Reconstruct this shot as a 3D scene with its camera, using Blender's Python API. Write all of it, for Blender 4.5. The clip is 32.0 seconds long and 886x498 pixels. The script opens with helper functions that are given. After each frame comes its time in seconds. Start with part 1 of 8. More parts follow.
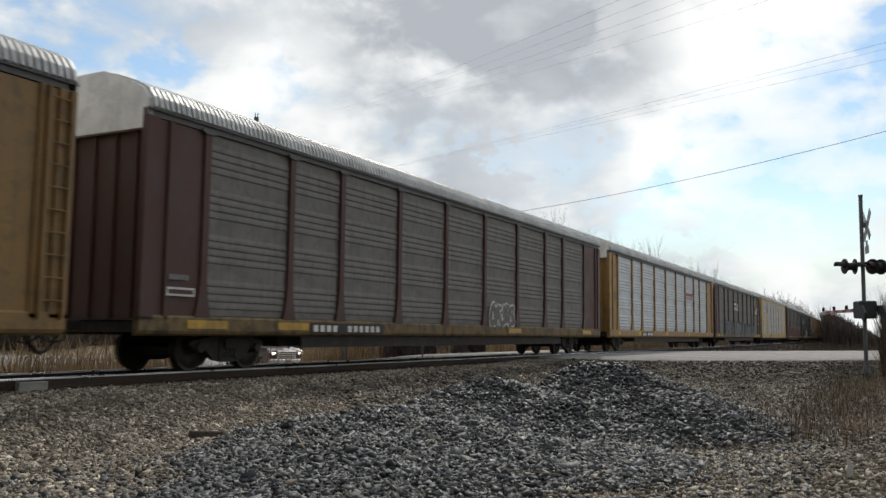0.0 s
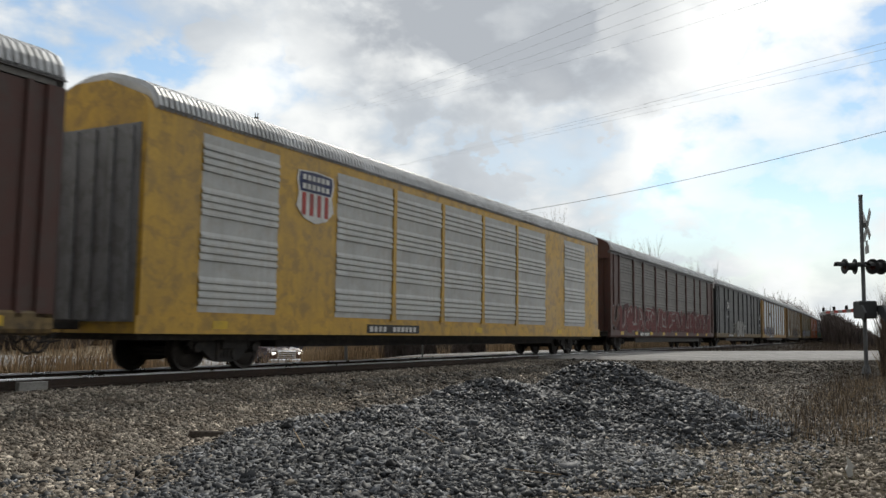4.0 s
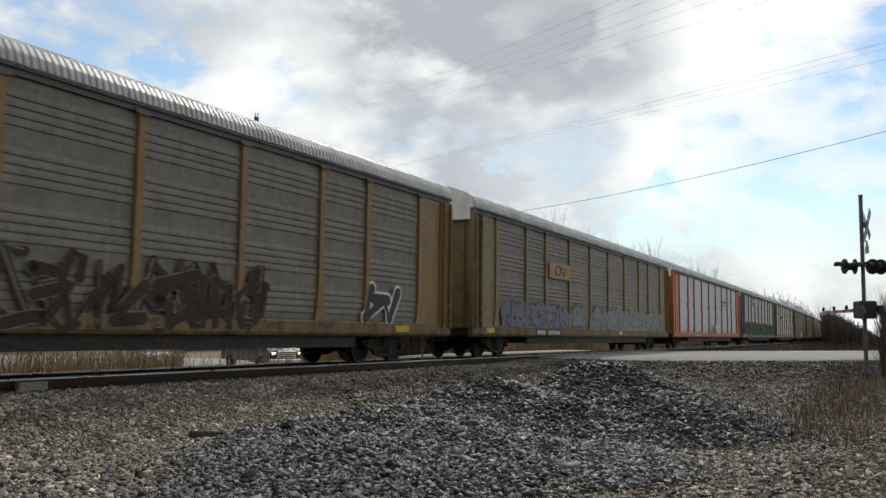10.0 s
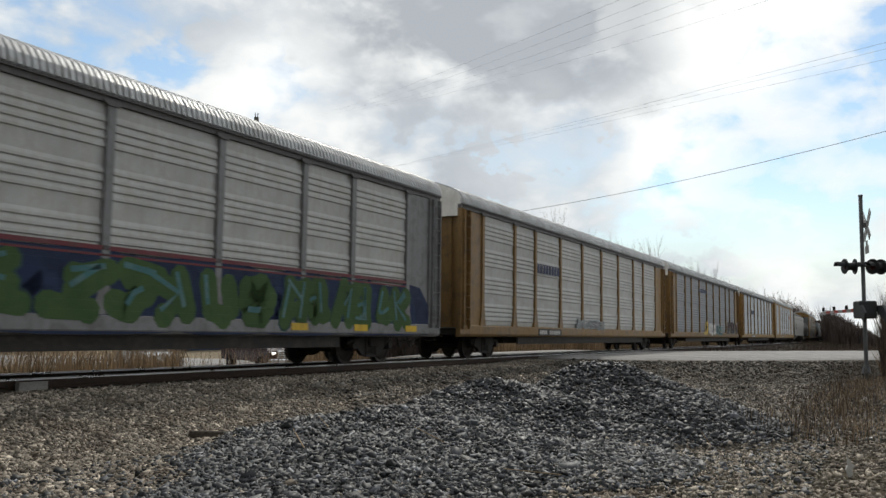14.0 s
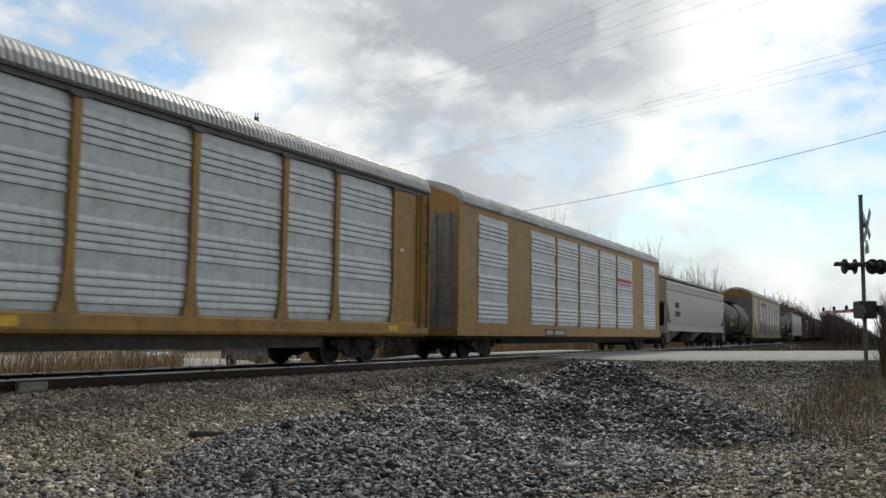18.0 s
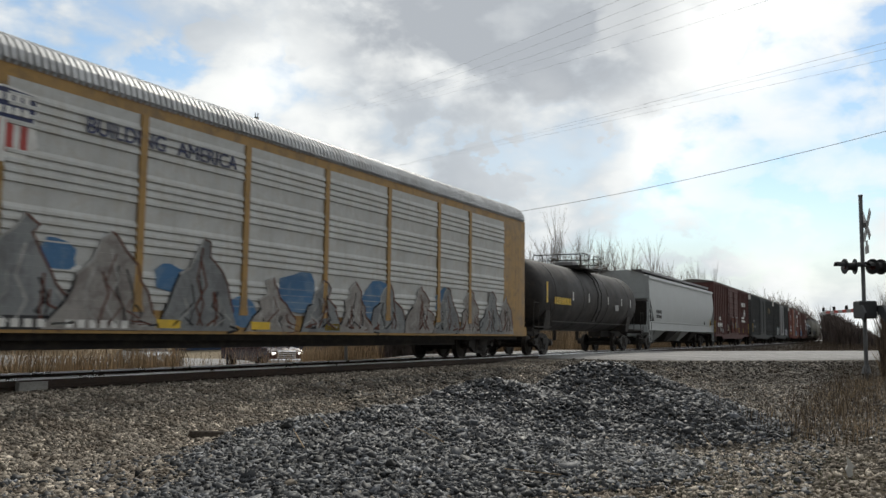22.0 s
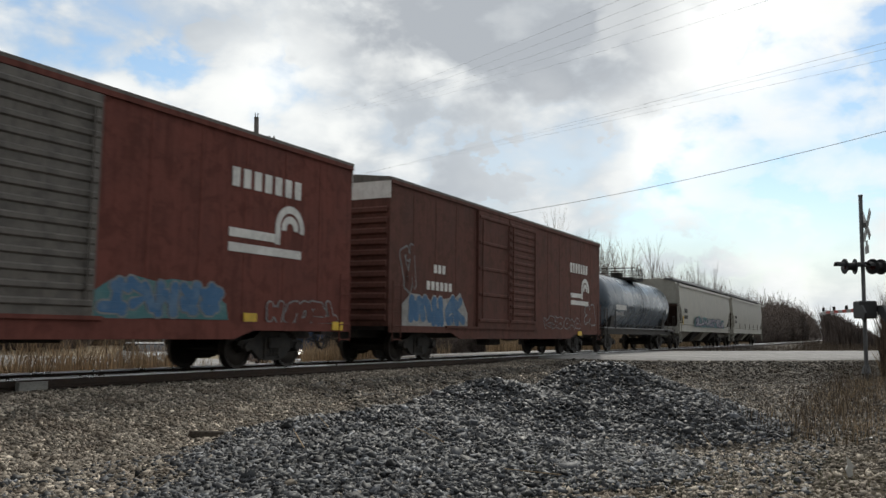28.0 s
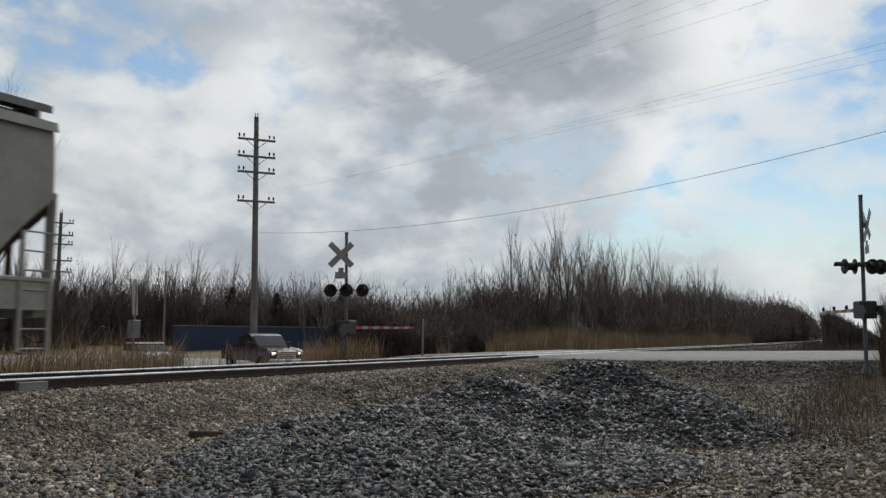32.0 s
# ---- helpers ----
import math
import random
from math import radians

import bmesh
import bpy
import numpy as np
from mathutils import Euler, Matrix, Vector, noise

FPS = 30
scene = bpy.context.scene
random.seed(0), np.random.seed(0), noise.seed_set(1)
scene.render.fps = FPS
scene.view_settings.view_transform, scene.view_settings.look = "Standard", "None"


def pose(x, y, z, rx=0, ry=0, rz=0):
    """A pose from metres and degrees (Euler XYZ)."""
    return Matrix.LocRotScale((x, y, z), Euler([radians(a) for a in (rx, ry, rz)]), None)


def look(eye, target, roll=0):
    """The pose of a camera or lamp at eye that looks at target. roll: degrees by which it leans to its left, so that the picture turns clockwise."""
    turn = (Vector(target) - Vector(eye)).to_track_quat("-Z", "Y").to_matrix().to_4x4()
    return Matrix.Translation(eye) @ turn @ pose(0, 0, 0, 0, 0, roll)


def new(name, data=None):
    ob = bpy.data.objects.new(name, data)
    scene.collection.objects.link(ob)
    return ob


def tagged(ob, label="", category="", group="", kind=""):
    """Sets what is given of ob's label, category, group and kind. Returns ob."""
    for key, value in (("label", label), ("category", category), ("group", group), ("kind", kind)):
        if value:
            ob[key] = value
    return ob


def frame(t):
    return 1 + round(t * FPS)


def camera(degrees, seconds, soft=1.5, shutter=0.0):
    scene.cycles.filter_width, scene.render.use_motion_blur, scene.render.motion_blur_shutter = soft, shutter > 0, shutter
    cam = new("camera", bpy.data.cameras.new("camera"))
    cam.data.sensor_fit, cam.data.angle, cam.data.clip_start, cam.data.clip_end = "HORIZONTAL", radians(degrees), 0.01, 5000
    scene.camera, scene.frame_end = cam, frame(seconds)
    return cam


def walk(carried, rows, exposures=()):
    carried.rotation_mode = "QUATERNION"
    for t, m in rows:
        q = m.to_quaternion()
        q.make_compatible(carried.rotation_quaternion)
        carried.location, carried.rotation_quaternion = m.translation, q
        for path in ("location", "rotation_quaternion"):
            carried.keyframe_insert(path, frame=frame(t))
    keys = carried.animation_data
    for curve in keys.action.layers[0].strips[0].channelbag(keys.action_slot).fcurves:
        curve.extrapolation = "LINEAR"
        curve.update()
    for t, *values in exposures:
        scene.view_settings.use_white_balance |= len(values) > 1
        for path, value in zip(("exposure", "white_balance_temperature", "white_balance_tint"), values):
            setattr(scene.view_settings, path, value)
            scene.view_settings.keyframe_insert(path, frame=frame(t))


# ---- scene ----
cam = camera(54.30, 32.0, soft=1.5, shutter=0.12)

# the camera stands still beside the line; +X runs along the track, away from the view
YAW, PITCH, LEAN = 62.161, 5.557, 0.688
EYE = (0.0, -11.86, 0.814)


def camera_pose():
    y, p = radians(YAW), radians(PITCH)
    ahead = Vector((math.sin(y) * math.cos(p), math.cos(y) * math.cos(p), math.sin(p)))
    return look(EYE, Vector(EYE) + ahead * 10, LEAN_SIGN * LEAN)


LEAN_SIGN = 1
walk(cam, [(0.0, camera_pose()), (32.0, camera_pose())],
     exposures=[(0.0, 0.04, 6620, 7.5), (28.3, 0.02, 6620, 7.0), (30.0, -0.18, 6520, 7.0), (32.0, -0.36, 6420, 7.0)])

# ---- light ----
SUN_AZ, SUN_EL = 72.0, 42.0


def toward(az, el):
    a, e = radians(az), radians(el)
    return Vector((math.sin(a) * math.cos(e), math.cos(a) * math.cos(e), math.sin(e)))


def pixel_way(px, py):
    """Unit direction seen at a place in the picture, for laying out the sky."""
    q = Vector(((px - 784) / 1528.75, -(py - 441) / 1528.75, -1))
    return (camera_pose().to_3x3() @ q).normalized()


sun_data = bpy.data.lights.new("sun", "SUN")
sun_data.energy, sun_data.angle, sun_data.color = 1.9, radians(2.5), (1.0, 0.95, 0.88)
sun = new("sun", sun_data)
sun.matrix_world = look(toward(SUN_AZ, SUN_EL) * 50, (0, 0, 0))


class Nodes:
    """Short hand for a node tree."""

    def __init__(self, tree):
        self.tree = tree
        tree.nodes.clear()

    def put(self, kind, **given):
        n = self.tree.nodes.new(kind)
        for k, v in given.items():
            if k in n.inputs:
                if hasattr(v, "is_linked"):
                    self.tree.links.new(v, n.inputs[k])
                else:
                    n.inputs[k].default_value = v
        return n

    def join(self, a, b):
        self.tree.links.new(a, b)

    def math(self, op, a, b=0.0, clamp=False):
        n = self.tree.nodes.new("ShaderNodeMath")
        n.operation, n.use_clamp = op, clamp
        for i, v in enumerate((a, b)):
            if hasattr(v, "is_linked"):
                self.join(v, n.inputs[i])
            else:
                n.inputs[i].default_value = v
        return n.outputs[0]

    def vmath(self, op, a, b=None):
        n = self.tree.nodes.new("ShaderNodeVectorMath")
        n.operation = op
        for i, v in enumerate((a, b)):
            if v is None:
                continue
            if hasattr(v, "is_linked"):
                self.join(v, n.inputs[i])
            else:
                n.inputs[i].default_value = v
        return n

    def mix(self, fac, a, b, how="MIX"):
        n = self.tree.nodes.new("ShaderNodeMix")
        n.data_type, n.blend_type, n.clamp_factor = "RGBA", how, True
        for i, v in ((0, fac), (6, a), (7, b)):
            if hasattr(v, "is_linked"):
                self.join(v, n.inputs[i])
            else:
                n.inputs[i].default_value = v if i == 0 else (*v[:3], 1)
        return n.outputs[2]

    def ramp(self, fac, lo, hi, a=0.0, b=1.0):
        n = self.tree.nodes.new("ShaderNodeMapRange")
        n.interpolation_type = "SMOOTHSTEP"
        for i, v in enumerate((fac, lo, hi, a, b)):
            if hasattr(v, "is_linked"):
                self.join(v, n.inputs[i])
            else:
                n.inputs[i].default_value = v
        return n.outputs[0]

    def noise(self, vec, scale, detail=4.0, rough=0.55, warp=0.0):
        n = self.tree.nodes.new("ShaderNodeTexNoise")
        n.inputs["Scale"].default_value, n.inputs["Detail"].default_value = scale, detail
        n.inputs["Roughness"].default_value, n.inputs["Distortion"].default_value = rough, warp
        if vec is not None:
            self.join(vec, n.inputs["Vector"])
        return n.outputs[0]


def make_sky():
    world = bpy.data.worlds.new("sky")
    scene.world = world
    world.use_nodes = True
    n = Nodes(world.node_tree)
    way = n.put("ShaderNodeTexCoord").outputs["Generated"]
    sky = n.put("ShaderNodeTexSky")
    sky.sky_type, sky.sun_disc = "NISHITA", False
    sky.sun_elevation, sky.sun_rotation = radians(SUN_EL), radians(SUN_AZ)
    sky.air_density, sky.dust_density, sky.ozone_density = 1.2, 0.2, 2.0
    clear = n.vmath("SCALE", sky.outputs[0])
    clear.inputs["Scale"].default_value = 0.115
    # a flat cloud layer: the direction laid on a plane overhead
    part_z = n.put("ShaderNodeSeparateXYZ", Vector=way).outputs["Z"]
    lift = n.math("ADD", n.math("MAXIMUM", part_z, 0.0), 0.22)
    inv = n.math("DIVIDE", 1.0, lift)
    flat = n.vmath("SCALE", way)
    n.join(inv, flat.inputs["Scale"])
    layer = flat.outputs[0]
    round_ = n.put("ShaderNodeMapping", Vector=way, Scale=(1.0, 1.0, 1.7)).outputs[0]
    big = n.math("ADD", n.math("MULTIPLY", n.noise(layer, 1.3, 5.0, 0.5, 0.2), 0.4), n.math("MULTIPLY", n.noise(round_, 5.0, 5.0, 0.5, 0.2), 0.6))
    fine = n.noise(round_, 13.0, 6.0, 0.52, 0.15)
    puff = n.math("ADD", n.math("MULTIPLY", big, 0.64), n.math("MULTIPLY", fine, 0.36))
    rough = n.math("MULTIPLY", n.math("SUBTRACT", fine, 0.5), 0.22)

    def spot(px, py, deg_in, deg_out):
        d = pixel_way(px, py)
        dot = n.vmath("DOT_PRODUCT", way, tuple(d)).outputs["Value"]
        ang = n.math("ARCCOSINE", dot)
        ang = n.math("ADD", ang, rough)
        return n.ramp(ang, radians(deg_in), radians(deg_out), 1.0, 0.0)

    cover = n.ramp(puff, 0.36, 0.50, 0.62, 1.0)
    # open blue reaches
    for px, py, a, b, k in ((1400, 300, 2, 9, 1.0), (1560, 190, 1, 8, 1.0), (1290, 350, 1, 6, 0.9), (1130, 400, 0, 4, 0.7), (1480, 390, 1, 6, 0.6), (1430, 150, 0, 4.5, 0.8), (1530, 90, 0, 4, 0.7), (50, 70, 0, 4.5, 0.65), (295, 130, 0, 1.8, 0.7), (345, 145, 0, 1.4, 0.6), (490, 160, 0, 2.6, 0.5), (150, 20, 0, 4, 0.35), (10, 240, 0, 4, 0.4), (330, 330, 0, 4, 0.3)):
        k_ = n.math("MULTIPLY", spot(px, py, a, b), n.ramp(puff, 0.42, 0.58, k * 0.95, k * 0.30))
        cover = n.math("SUBTRACT", cover, k_, True)
    cloud = n.mix(n.ramp(puff, 0.40, 0.60), (0.58, 0.63, 0.70), (0.98, 0.99, 1.0))
    dark = None
    for px, py, a, b, k in ((760, -30, 3, 9, 0.95), (930, 10, 4, 9, 1.0), (1080, 30, 3, 8, 0.95), (1180, 70, 1, 4.5, 0.8), (700, 120, 1, 6, 0.5), (880, 130, 1, 7, 0.6), (620, 40, 1, 6, 0.45), (790, 330, 0, 3.4, 0.55), (920, 335, 0, 2.8, 0.4), (450, 470, 1, 9, 0.5), (250, 430, 1, 8, 0.4), (700, 440, 1, 5, 0.35), (640, 280, 0, 4, 0.3), (180, 290, 0, 5, 0.3), (420, 60, 0, 4, 0.3)):
        s_ = n.math("MULTIPLY", spot(px, py, a, b), n.math("MULTIPLY", n.ramp(fine, 0.36, 0.64, 1.2, 0.7), k))
        dark = s_ if dark is None else n.math("MAXIMUM", dark, s_)
    cloud = n.mix(dark, cloud, (0.45, 0.48, 0.535))
    cover = n.math("MAXIMUM", cover, n.ramp(dark, 0.05, 0.35))
    glow = None
    for px, py, a, b, k in ((1300, 50, 1, 8, 0.9), (1180, 260, 1, 7, 0.8), (480, 150, 0, 6, 0.6), (1480, 540, 2, 9, 0.4), (180, 180, 0, 5, 0.4), (940, 270, 0, 5, 0.5)):
        s_ = n.math("MULTIPLY", spot(px, py, a, b), n.math("MULTIPLY", n.ramp(puff, 0.38, 0.55, 0.3, 1.0), k))
        glow = s_ if glow is None else n.math("MAXIMUM", glow, s_)
    cloud = n.mix(glow, cloud, (1.12, 1.13, 1.14))
    # a milky band of haze low down
    low = n.ramp(part_z, 0.02, 0.16, 1.0, 0.0)
    cover = n.math("MAXIMUM", cover, low)
    # clouds away from the sun are greyer, and so is the blue
    d_sun = n.vmath("DOT_PRODUCT", way, tuple(toward(SUN_AZ, SUN_EL))).outputs["Value"]
    away = n.ramp(d_sun, -0.35, 0.72, 0.30, 1.0)
    fade = n.put("ShaderNodeCombineColor", Red=away, Green=away, Blue=away).outputs[0]
    cloud = n.mix(1.0, cloud, fade, "MULTIPLY")
    total = n.mix(cover, clear.outputs[0], cloud)
    back = n.put("ShaderNodeBackground", Color=total, Strength=1.0)
    out = n.put("ShaderNodeOutputWorld")
    n.join(back.outputs[0], out.inputs["Surface"])


make_sky()

# ---- materials ----


def material(name, colour, rough=0.6, metal=0.0, grain=(30.0, 0.12), blotch=(2.0, 0.25), bump=0.0, tint=None, tint_amount=0.0, streak=0.0, streak_colour=(0.05, 0.045, 0.04), vary=0.0, island=0.0, flecks=0.0):
    """A surface: base colour, varied at two scales, with stains of a second colour and upright streaks."""
    m = bpy.data.materials.new(name)
    m.use_nodes = True
    n = Nodes(m.node_tree)
    where = n.put("ShaderNodeTexCoord").outputs["Object"]
    small = n.noise(where, grain[0], 5.0, 0.6)
    large = n.noise(where, blotch[0], 5.0, 0.6, 0.4)
    val = n.math("ADD", n.ramp(small, 0.3, 0.7, 1 - grain[1], 1 + grain[1]), n.ramp(large, 0.3, 0.7, -blotch[1], blotch[1]))
    if vary:
        rnd = n.put("ShaderNodeObjectInfo").outputs["Random"]
        val = n.math("MULTIPLY", val, n.ramp(rnd, 0, 1, 1 - vary, 1 + vary))
    if island:
        rnd = n.put("ShaderNodeNewGeometry").outputs["Random Per Island"]
        val = n.math("MULTIPLY", val, n.ramp(rnd, 0, 1, 1 - island, 1 + island))
        if flecks:
            val = n.math("MULTIPLY", val, n.ramp(n.math("FRACT", n.math("MULTIPLY", rnd, 57.0)), 0.80, 0.98, 1.0, flecks))
    grey = n.put("ShaderNodeCombineColor", Red=val, Green=val, Blue=val).outputs[0]
    col = n.mix(1.0, colour, grey, "MULTIPLY")
    if tint:
        t_ = n.noise(where, blotch[0] * 2.3, 6.0, 0.65, 0.6)
        col = n.mix(n.math("MULTIPLY", n.ramp(t_, 0.46, 0.62), tint_amount), col, tint)
    if streak:
        scaled = n.put("ShaderNodeMapping", Vector=where, Scale=(6.0, 6.0, 0.35)).outputs[0]
        s_ = n.noise(scaled, 1.6, 5.0, 0.65)
        col = n.mix(n.math("MULTIPLY", n.ramp(s_, 0.45, 0.72), streak), col, streak_colour)
    b = n.put("ShaderNodeBsdfPrincipled", Roughness=rough, Metallic=metal)
    if rough > 0.8:
        b.inputs["Specular IOR Level"].default_value = 0.15
    n.join(col, b.inputs["Base Color"])
    n.join(n.ramp(large, 0.25, 0.75, max(rough - 0.1, 0.05), min(rough + 0.12, 1.0)), b.inputs["Roughness"])
    if bump:
        bp = n.put("ShaderNodeBump", Height=small, Strength=1.0, Distance=bump)
        n.join(bp.outputs[0], b.inputs["Normal"])
    out = n.put("ShaderNodeOutputMaterial")
    n.join(b.outputs[0], out.inputs["Surface"])
    return m


def paint(name, colour, rough=0.5, streak=0.3, dirt=(0.07, 0.06, 0.05), amount=0.35):
    return material(name, colour, rough, 0.0, (18.0, 0.06), (1.1, 0.12), 0.0, dirt, amount, streak, tuple(c * 0.8 for c in dirt))


STEEL = material("grimy black steel", (0.022, 0.020, 0.018), 0.7, 0.0, (25, 0.2), (3, 0.3), 0.0, (0.06, 0.045, 0.035), 0.5)
UNDER = material("dusty underframe steel", (0.03, 0.027, 0.025), 0.8, 0.0, (25, 0.2), (2, 0.3), 0.0, (0.08, 0.065, 0.05), 0.4)
WHEEL = material("worn wheel steel", (0.05, 0.043, 0.038), 0.55, 0.6, (30, 0.2), (4, 0.3))
ROOF = material("galvanised roof sheet", (0.58, 0.585, 0.59), 0.42, 0.3, (14, 0.06), (0.9, 0.12), 0.0, (0.25, 0.23, 0.21), 0.3)
GALV = material("galvanised side panel", (0.52, 0.555, 0.58), 0.5, 0.35, (40, 0.08), (1.3, 0.12), 0.0, (0.28, 0.28, 0.28), 0.35, 0.25, (0.2, 0.2, 0.2))
GALV_DULL = material("weathered side panel", (0.185, 0.175, 0.162), 0.65, 0.1, (40, 0.08), (1.3, 0.18), 0.0, (0.09, 0.085, 0.08), 0.4, 0.3, (0.07, 0.065, 0.06))
GALV_MID = material("grey galvanised side panel", (0.29, 0.30, 0.315), 0.55, 0.2, (40, 0.08), (1.3, 0.15), 0.0, (0.17, 0.165, 0.165), 0.45, 0.35, (0.12, 0.12, 0.12))
# roof steel made darker, for the strip and brackets below the roof ribs
EAVE = material("dark grey eave steel", (0.12, 0.115, 0.115), 0.6, 0.2, (30, 0.1), (2, 0.2), 0.0, (0.07, 0.06, 0.055), 0.4)
GALV_TAN = material("dusty tan side panel", (0.215, 0.195, 0.165), 0.65, 0.1, (40, 0.08), (1.3, 0.18), 0.0, (0.11, 0.10, 0.085), 0.4, 0.3, (0.08, 0.07, 0.055))
GALV_PALE = material("chalky pale side panel", (0.50, 0.505, 0.49), 0.6, 0.05, (40, 0.08), (1.3, 0.12), 0.0, (0.42, 0.38, 0.32), 0.35, 0.25, (0.3, 0.27, 0.22))
GALV_SLATE = material("slate grey side panel", (0.125, 0.125, 0.122), 0.6, 0.1, (40, 0.08), (1.3, 0.18), 0.0, (0.06, 0.06, 0.06), 0.4, 0.3, (0.05, 0.05, 0.05))
YELLOW = paint("faded yellow paint", (0.37, 0.215, 0.060), 0.55, 0.3)
BRIGHT_YELLOW = paint("bright yellow paint", (0.56, 0.33, 0.045), 0.45, 0.15)
MUSTARD = paint("mustard yellow paint", (0.27, 0.16, 0.055), 0.55, 0.3)
SILL_GRIME = paint("grimy ochre sill paint", (0.20, 0.135, 0.055), 0.7, 0.55, (0.045, 0.035, 0.026), 0.75)
TAN = paint("dusty tan paint", (0.25, 0.19, 0.085), 0.6, 0.3)
BROWN = paint("oxide brown paint", (0.085, 0.035, 0.027), 0.6, 0.3)
BLACK = paint("black paint", (0.018, 0.018, 0.02), 0.55, 0.2, (0.05, 0.045, 0.04), 0.3)
ORANGE = paint("orange paint", (0.52, 0.13, 0.025), 0.5, 0.3)
GREY = paint("grey paint", (0.23, 0.23, 0.235), 0.55, 0.3)
RED_BOX = paint("oxide red paint", (0.172, 0.062, 0.050), 0.81, 0.45, (0.085, 0.032, 0.024), 0.45)
OXIDE_DARK = paint("dark oxide red paint", (0.118, 0.049, 0.042), 0.78, 0.4, (0.05, 0.024, 0.02), 0.5)
RUST_BROWN = paint("dark rust-brown", (0.045, 0.026, 0.019), 0.81, 0.3, (0.03, 0.02, 0.016), 0.4)
DOOR_RED = paint("grimy dark red paint", (0.115, 0.036, 0.026), 0.81, 0.5, (0.045, 0.022, 0.017), 0.5)
RED_RUST = paint("rusty red paint", (0.140, 0.066, 0.054), 0.81, 0.35, (0.07, 0.04, 0.03), 0.45)
SLATE = paint("slate grey paint", (0.105, 0.110, 0.112), 0.81, 0.35)
HOPPER_PALE = paint("pale grey hopper paint", (0.40, 0.39, 0.365), 0.5, 0.10, (0.27, 0.25, 0.21), 0.14)
HOPPER_COOL = paint("cool grey hopper paint", (0.355, 0.375, 0.375), 0.45, 0.08, (0.3, 0.3, 0.28), 0.14)
HOPPER_OLIVE = paint("dusty beige hopper paint", (0.37, 0.355, 0.31), 0.55, 0.16, (0.2, 0.18, 0.14), 0.2)
TANK_BLACK = paint("dusty black tank paint", (0.022, 0.019, 0.018), 0.62, 0.3, (0.085, 0.068, 0.055), 0.45)
TANK_SOOT = paint("sooty black tank paint", (0.013, 0.011, 0.011), 0.7, 0.25, (0.05, 0.038, 0.03), 0.4)
TANK_BLUE = paint("blue grey tank paint", (0.080, 0.105, 0.135), 0.27, 0.15, (0.06, 0.07, 0.08), 0.3)
WHITE = paint("white paint", (0.78, 0.77, 0.74), 0.55, 0.15, (0.4, 0.38, 0.35), 0.25)
PALE_RED = paint("faded salmon paint", (0.34, 0.12, 0.075), 0.6, 0.3, (0.12, 0.06, 0.04), 0.4)
DOOR_GREY = paint("dirty grey door paint", (0.14, 0.125, 0.11), 0.65, 0.5, (0.05, 0.045, 0.04), 0.5)
DECAL_WHITE = paint("white lettering", (0.72, 0.71, 0.68), 0.6, 0.2, (0.35, 0.32, 0.3), 0.3)
DECAL_BLACK = paint("black lettering", (0.025, 0.025, 0.027), 0.6, 0.1)
DECAL_YELLOW = paint("yellow marking", (0.70, 0.46, 0.03), 0.5, 0.2, (0.3, 0.2, 0.05), 0.3)
DECAL_RED = paint("red lettering", (0.42, 0.05, 0.04), 0.55, 0.2)
DECAL_MAROON = paint("maroon lettering", (0.16, 0.02, 0.03), 0.55, 0.2)
DECAL_NAVY = paint("navy lettering", (0.02, 0.03, 0.10), 0.55, 0.1)
DECAL_GREY = paint("grey lettering", (0.3, 0.3, 0.3), 0.6, 0.2)


def spray(name, colour, rough=0.6, streak=0.15, dirt=(0.07, 0.06, 0.05), amount=0.4):
    """Spray paint laid over ribbed sheet: patchy, weathered, with the level ribs still showing through."""
    m = paint(name, colour, rough, streak, dirt, amount)
    n = m.node_tree
    where = n.nodes.new("ShaderNodeTexCoord").outputs["Object"]
    wave = n.nodes.new("ShaderNodeTexWave")
    wave.bands_direction, wave.wave_profile = "Z", "SAW"
    wave.inputs["Scale"].default_value = 1.95
    wave.inputs["Distortion"].default_value = 0.25
    n.links.new(where, wave.inputs["Vector"])
    bp = n.nodes.new("ShaderNodeBump")
    bp.inputs["Strength"].default_value, bp.inputs["Distance"].default_value = 1.0, 0.05
    n.links.new(wave.outputs["Fac"], bp.inputs["Height"])
    n.links.new(bp.outputs[0], next(q for q in n.nodes if q.type == "BSDF_PRINCIPLED").inputs["Normal"])
    return m


SPRAY_PINK = spray("dull red spray paint", (0.20, 0.055, 0.055), 0.6, 0.1, (0.10, 0.03, 0.03), 0.4)
SPRAY_BLUE = spray("blue spray paint", (0.09, 0.22, 0.42), 0.6, 0.1, (0.3, 0.4, 0.5), 0.4)
SPRAY_TEAL = spray("teal spray paint", (0.10, 0.26, 0.28), 0.6, 0.1, (0.3, 0.4, 0.4), 0.4)
SPRAY_GREEN = spray("green spray paint", (0.088, 0.165, 0.06), 0.6, 0.1, (0.05, 0.12, 0.05), 0.4)
SPRAY_NAVY = spray("navy spray paint", (0.03, 0.05, 0.13), 0.6, 0.1, (0.06, 0.1, 0.2), 0.4)
SPRAY_SILVER = spray("silver spray paint", (0.33, 0.35, 0.36), 0.5, 0.2, (0.15, 0.15, 0.16), 0.5)
SPRAY_LILAC = spray("lilac spray paint", (0.30, 0.29, 0.38), 0.55, 0.1, (0.15, 0.16, 0.25), 0.4)
SPRAY_MAROON = spray("dark maroon spray paint", (0.085, 0.022, 0.026), 0.6, 0.1, (0.04, 0.015, 0.018), 0.5)
SPRAY_BROWN = spray("brown spray paint", (0.16, 0.06, 0.04), 0.6, 0.1)

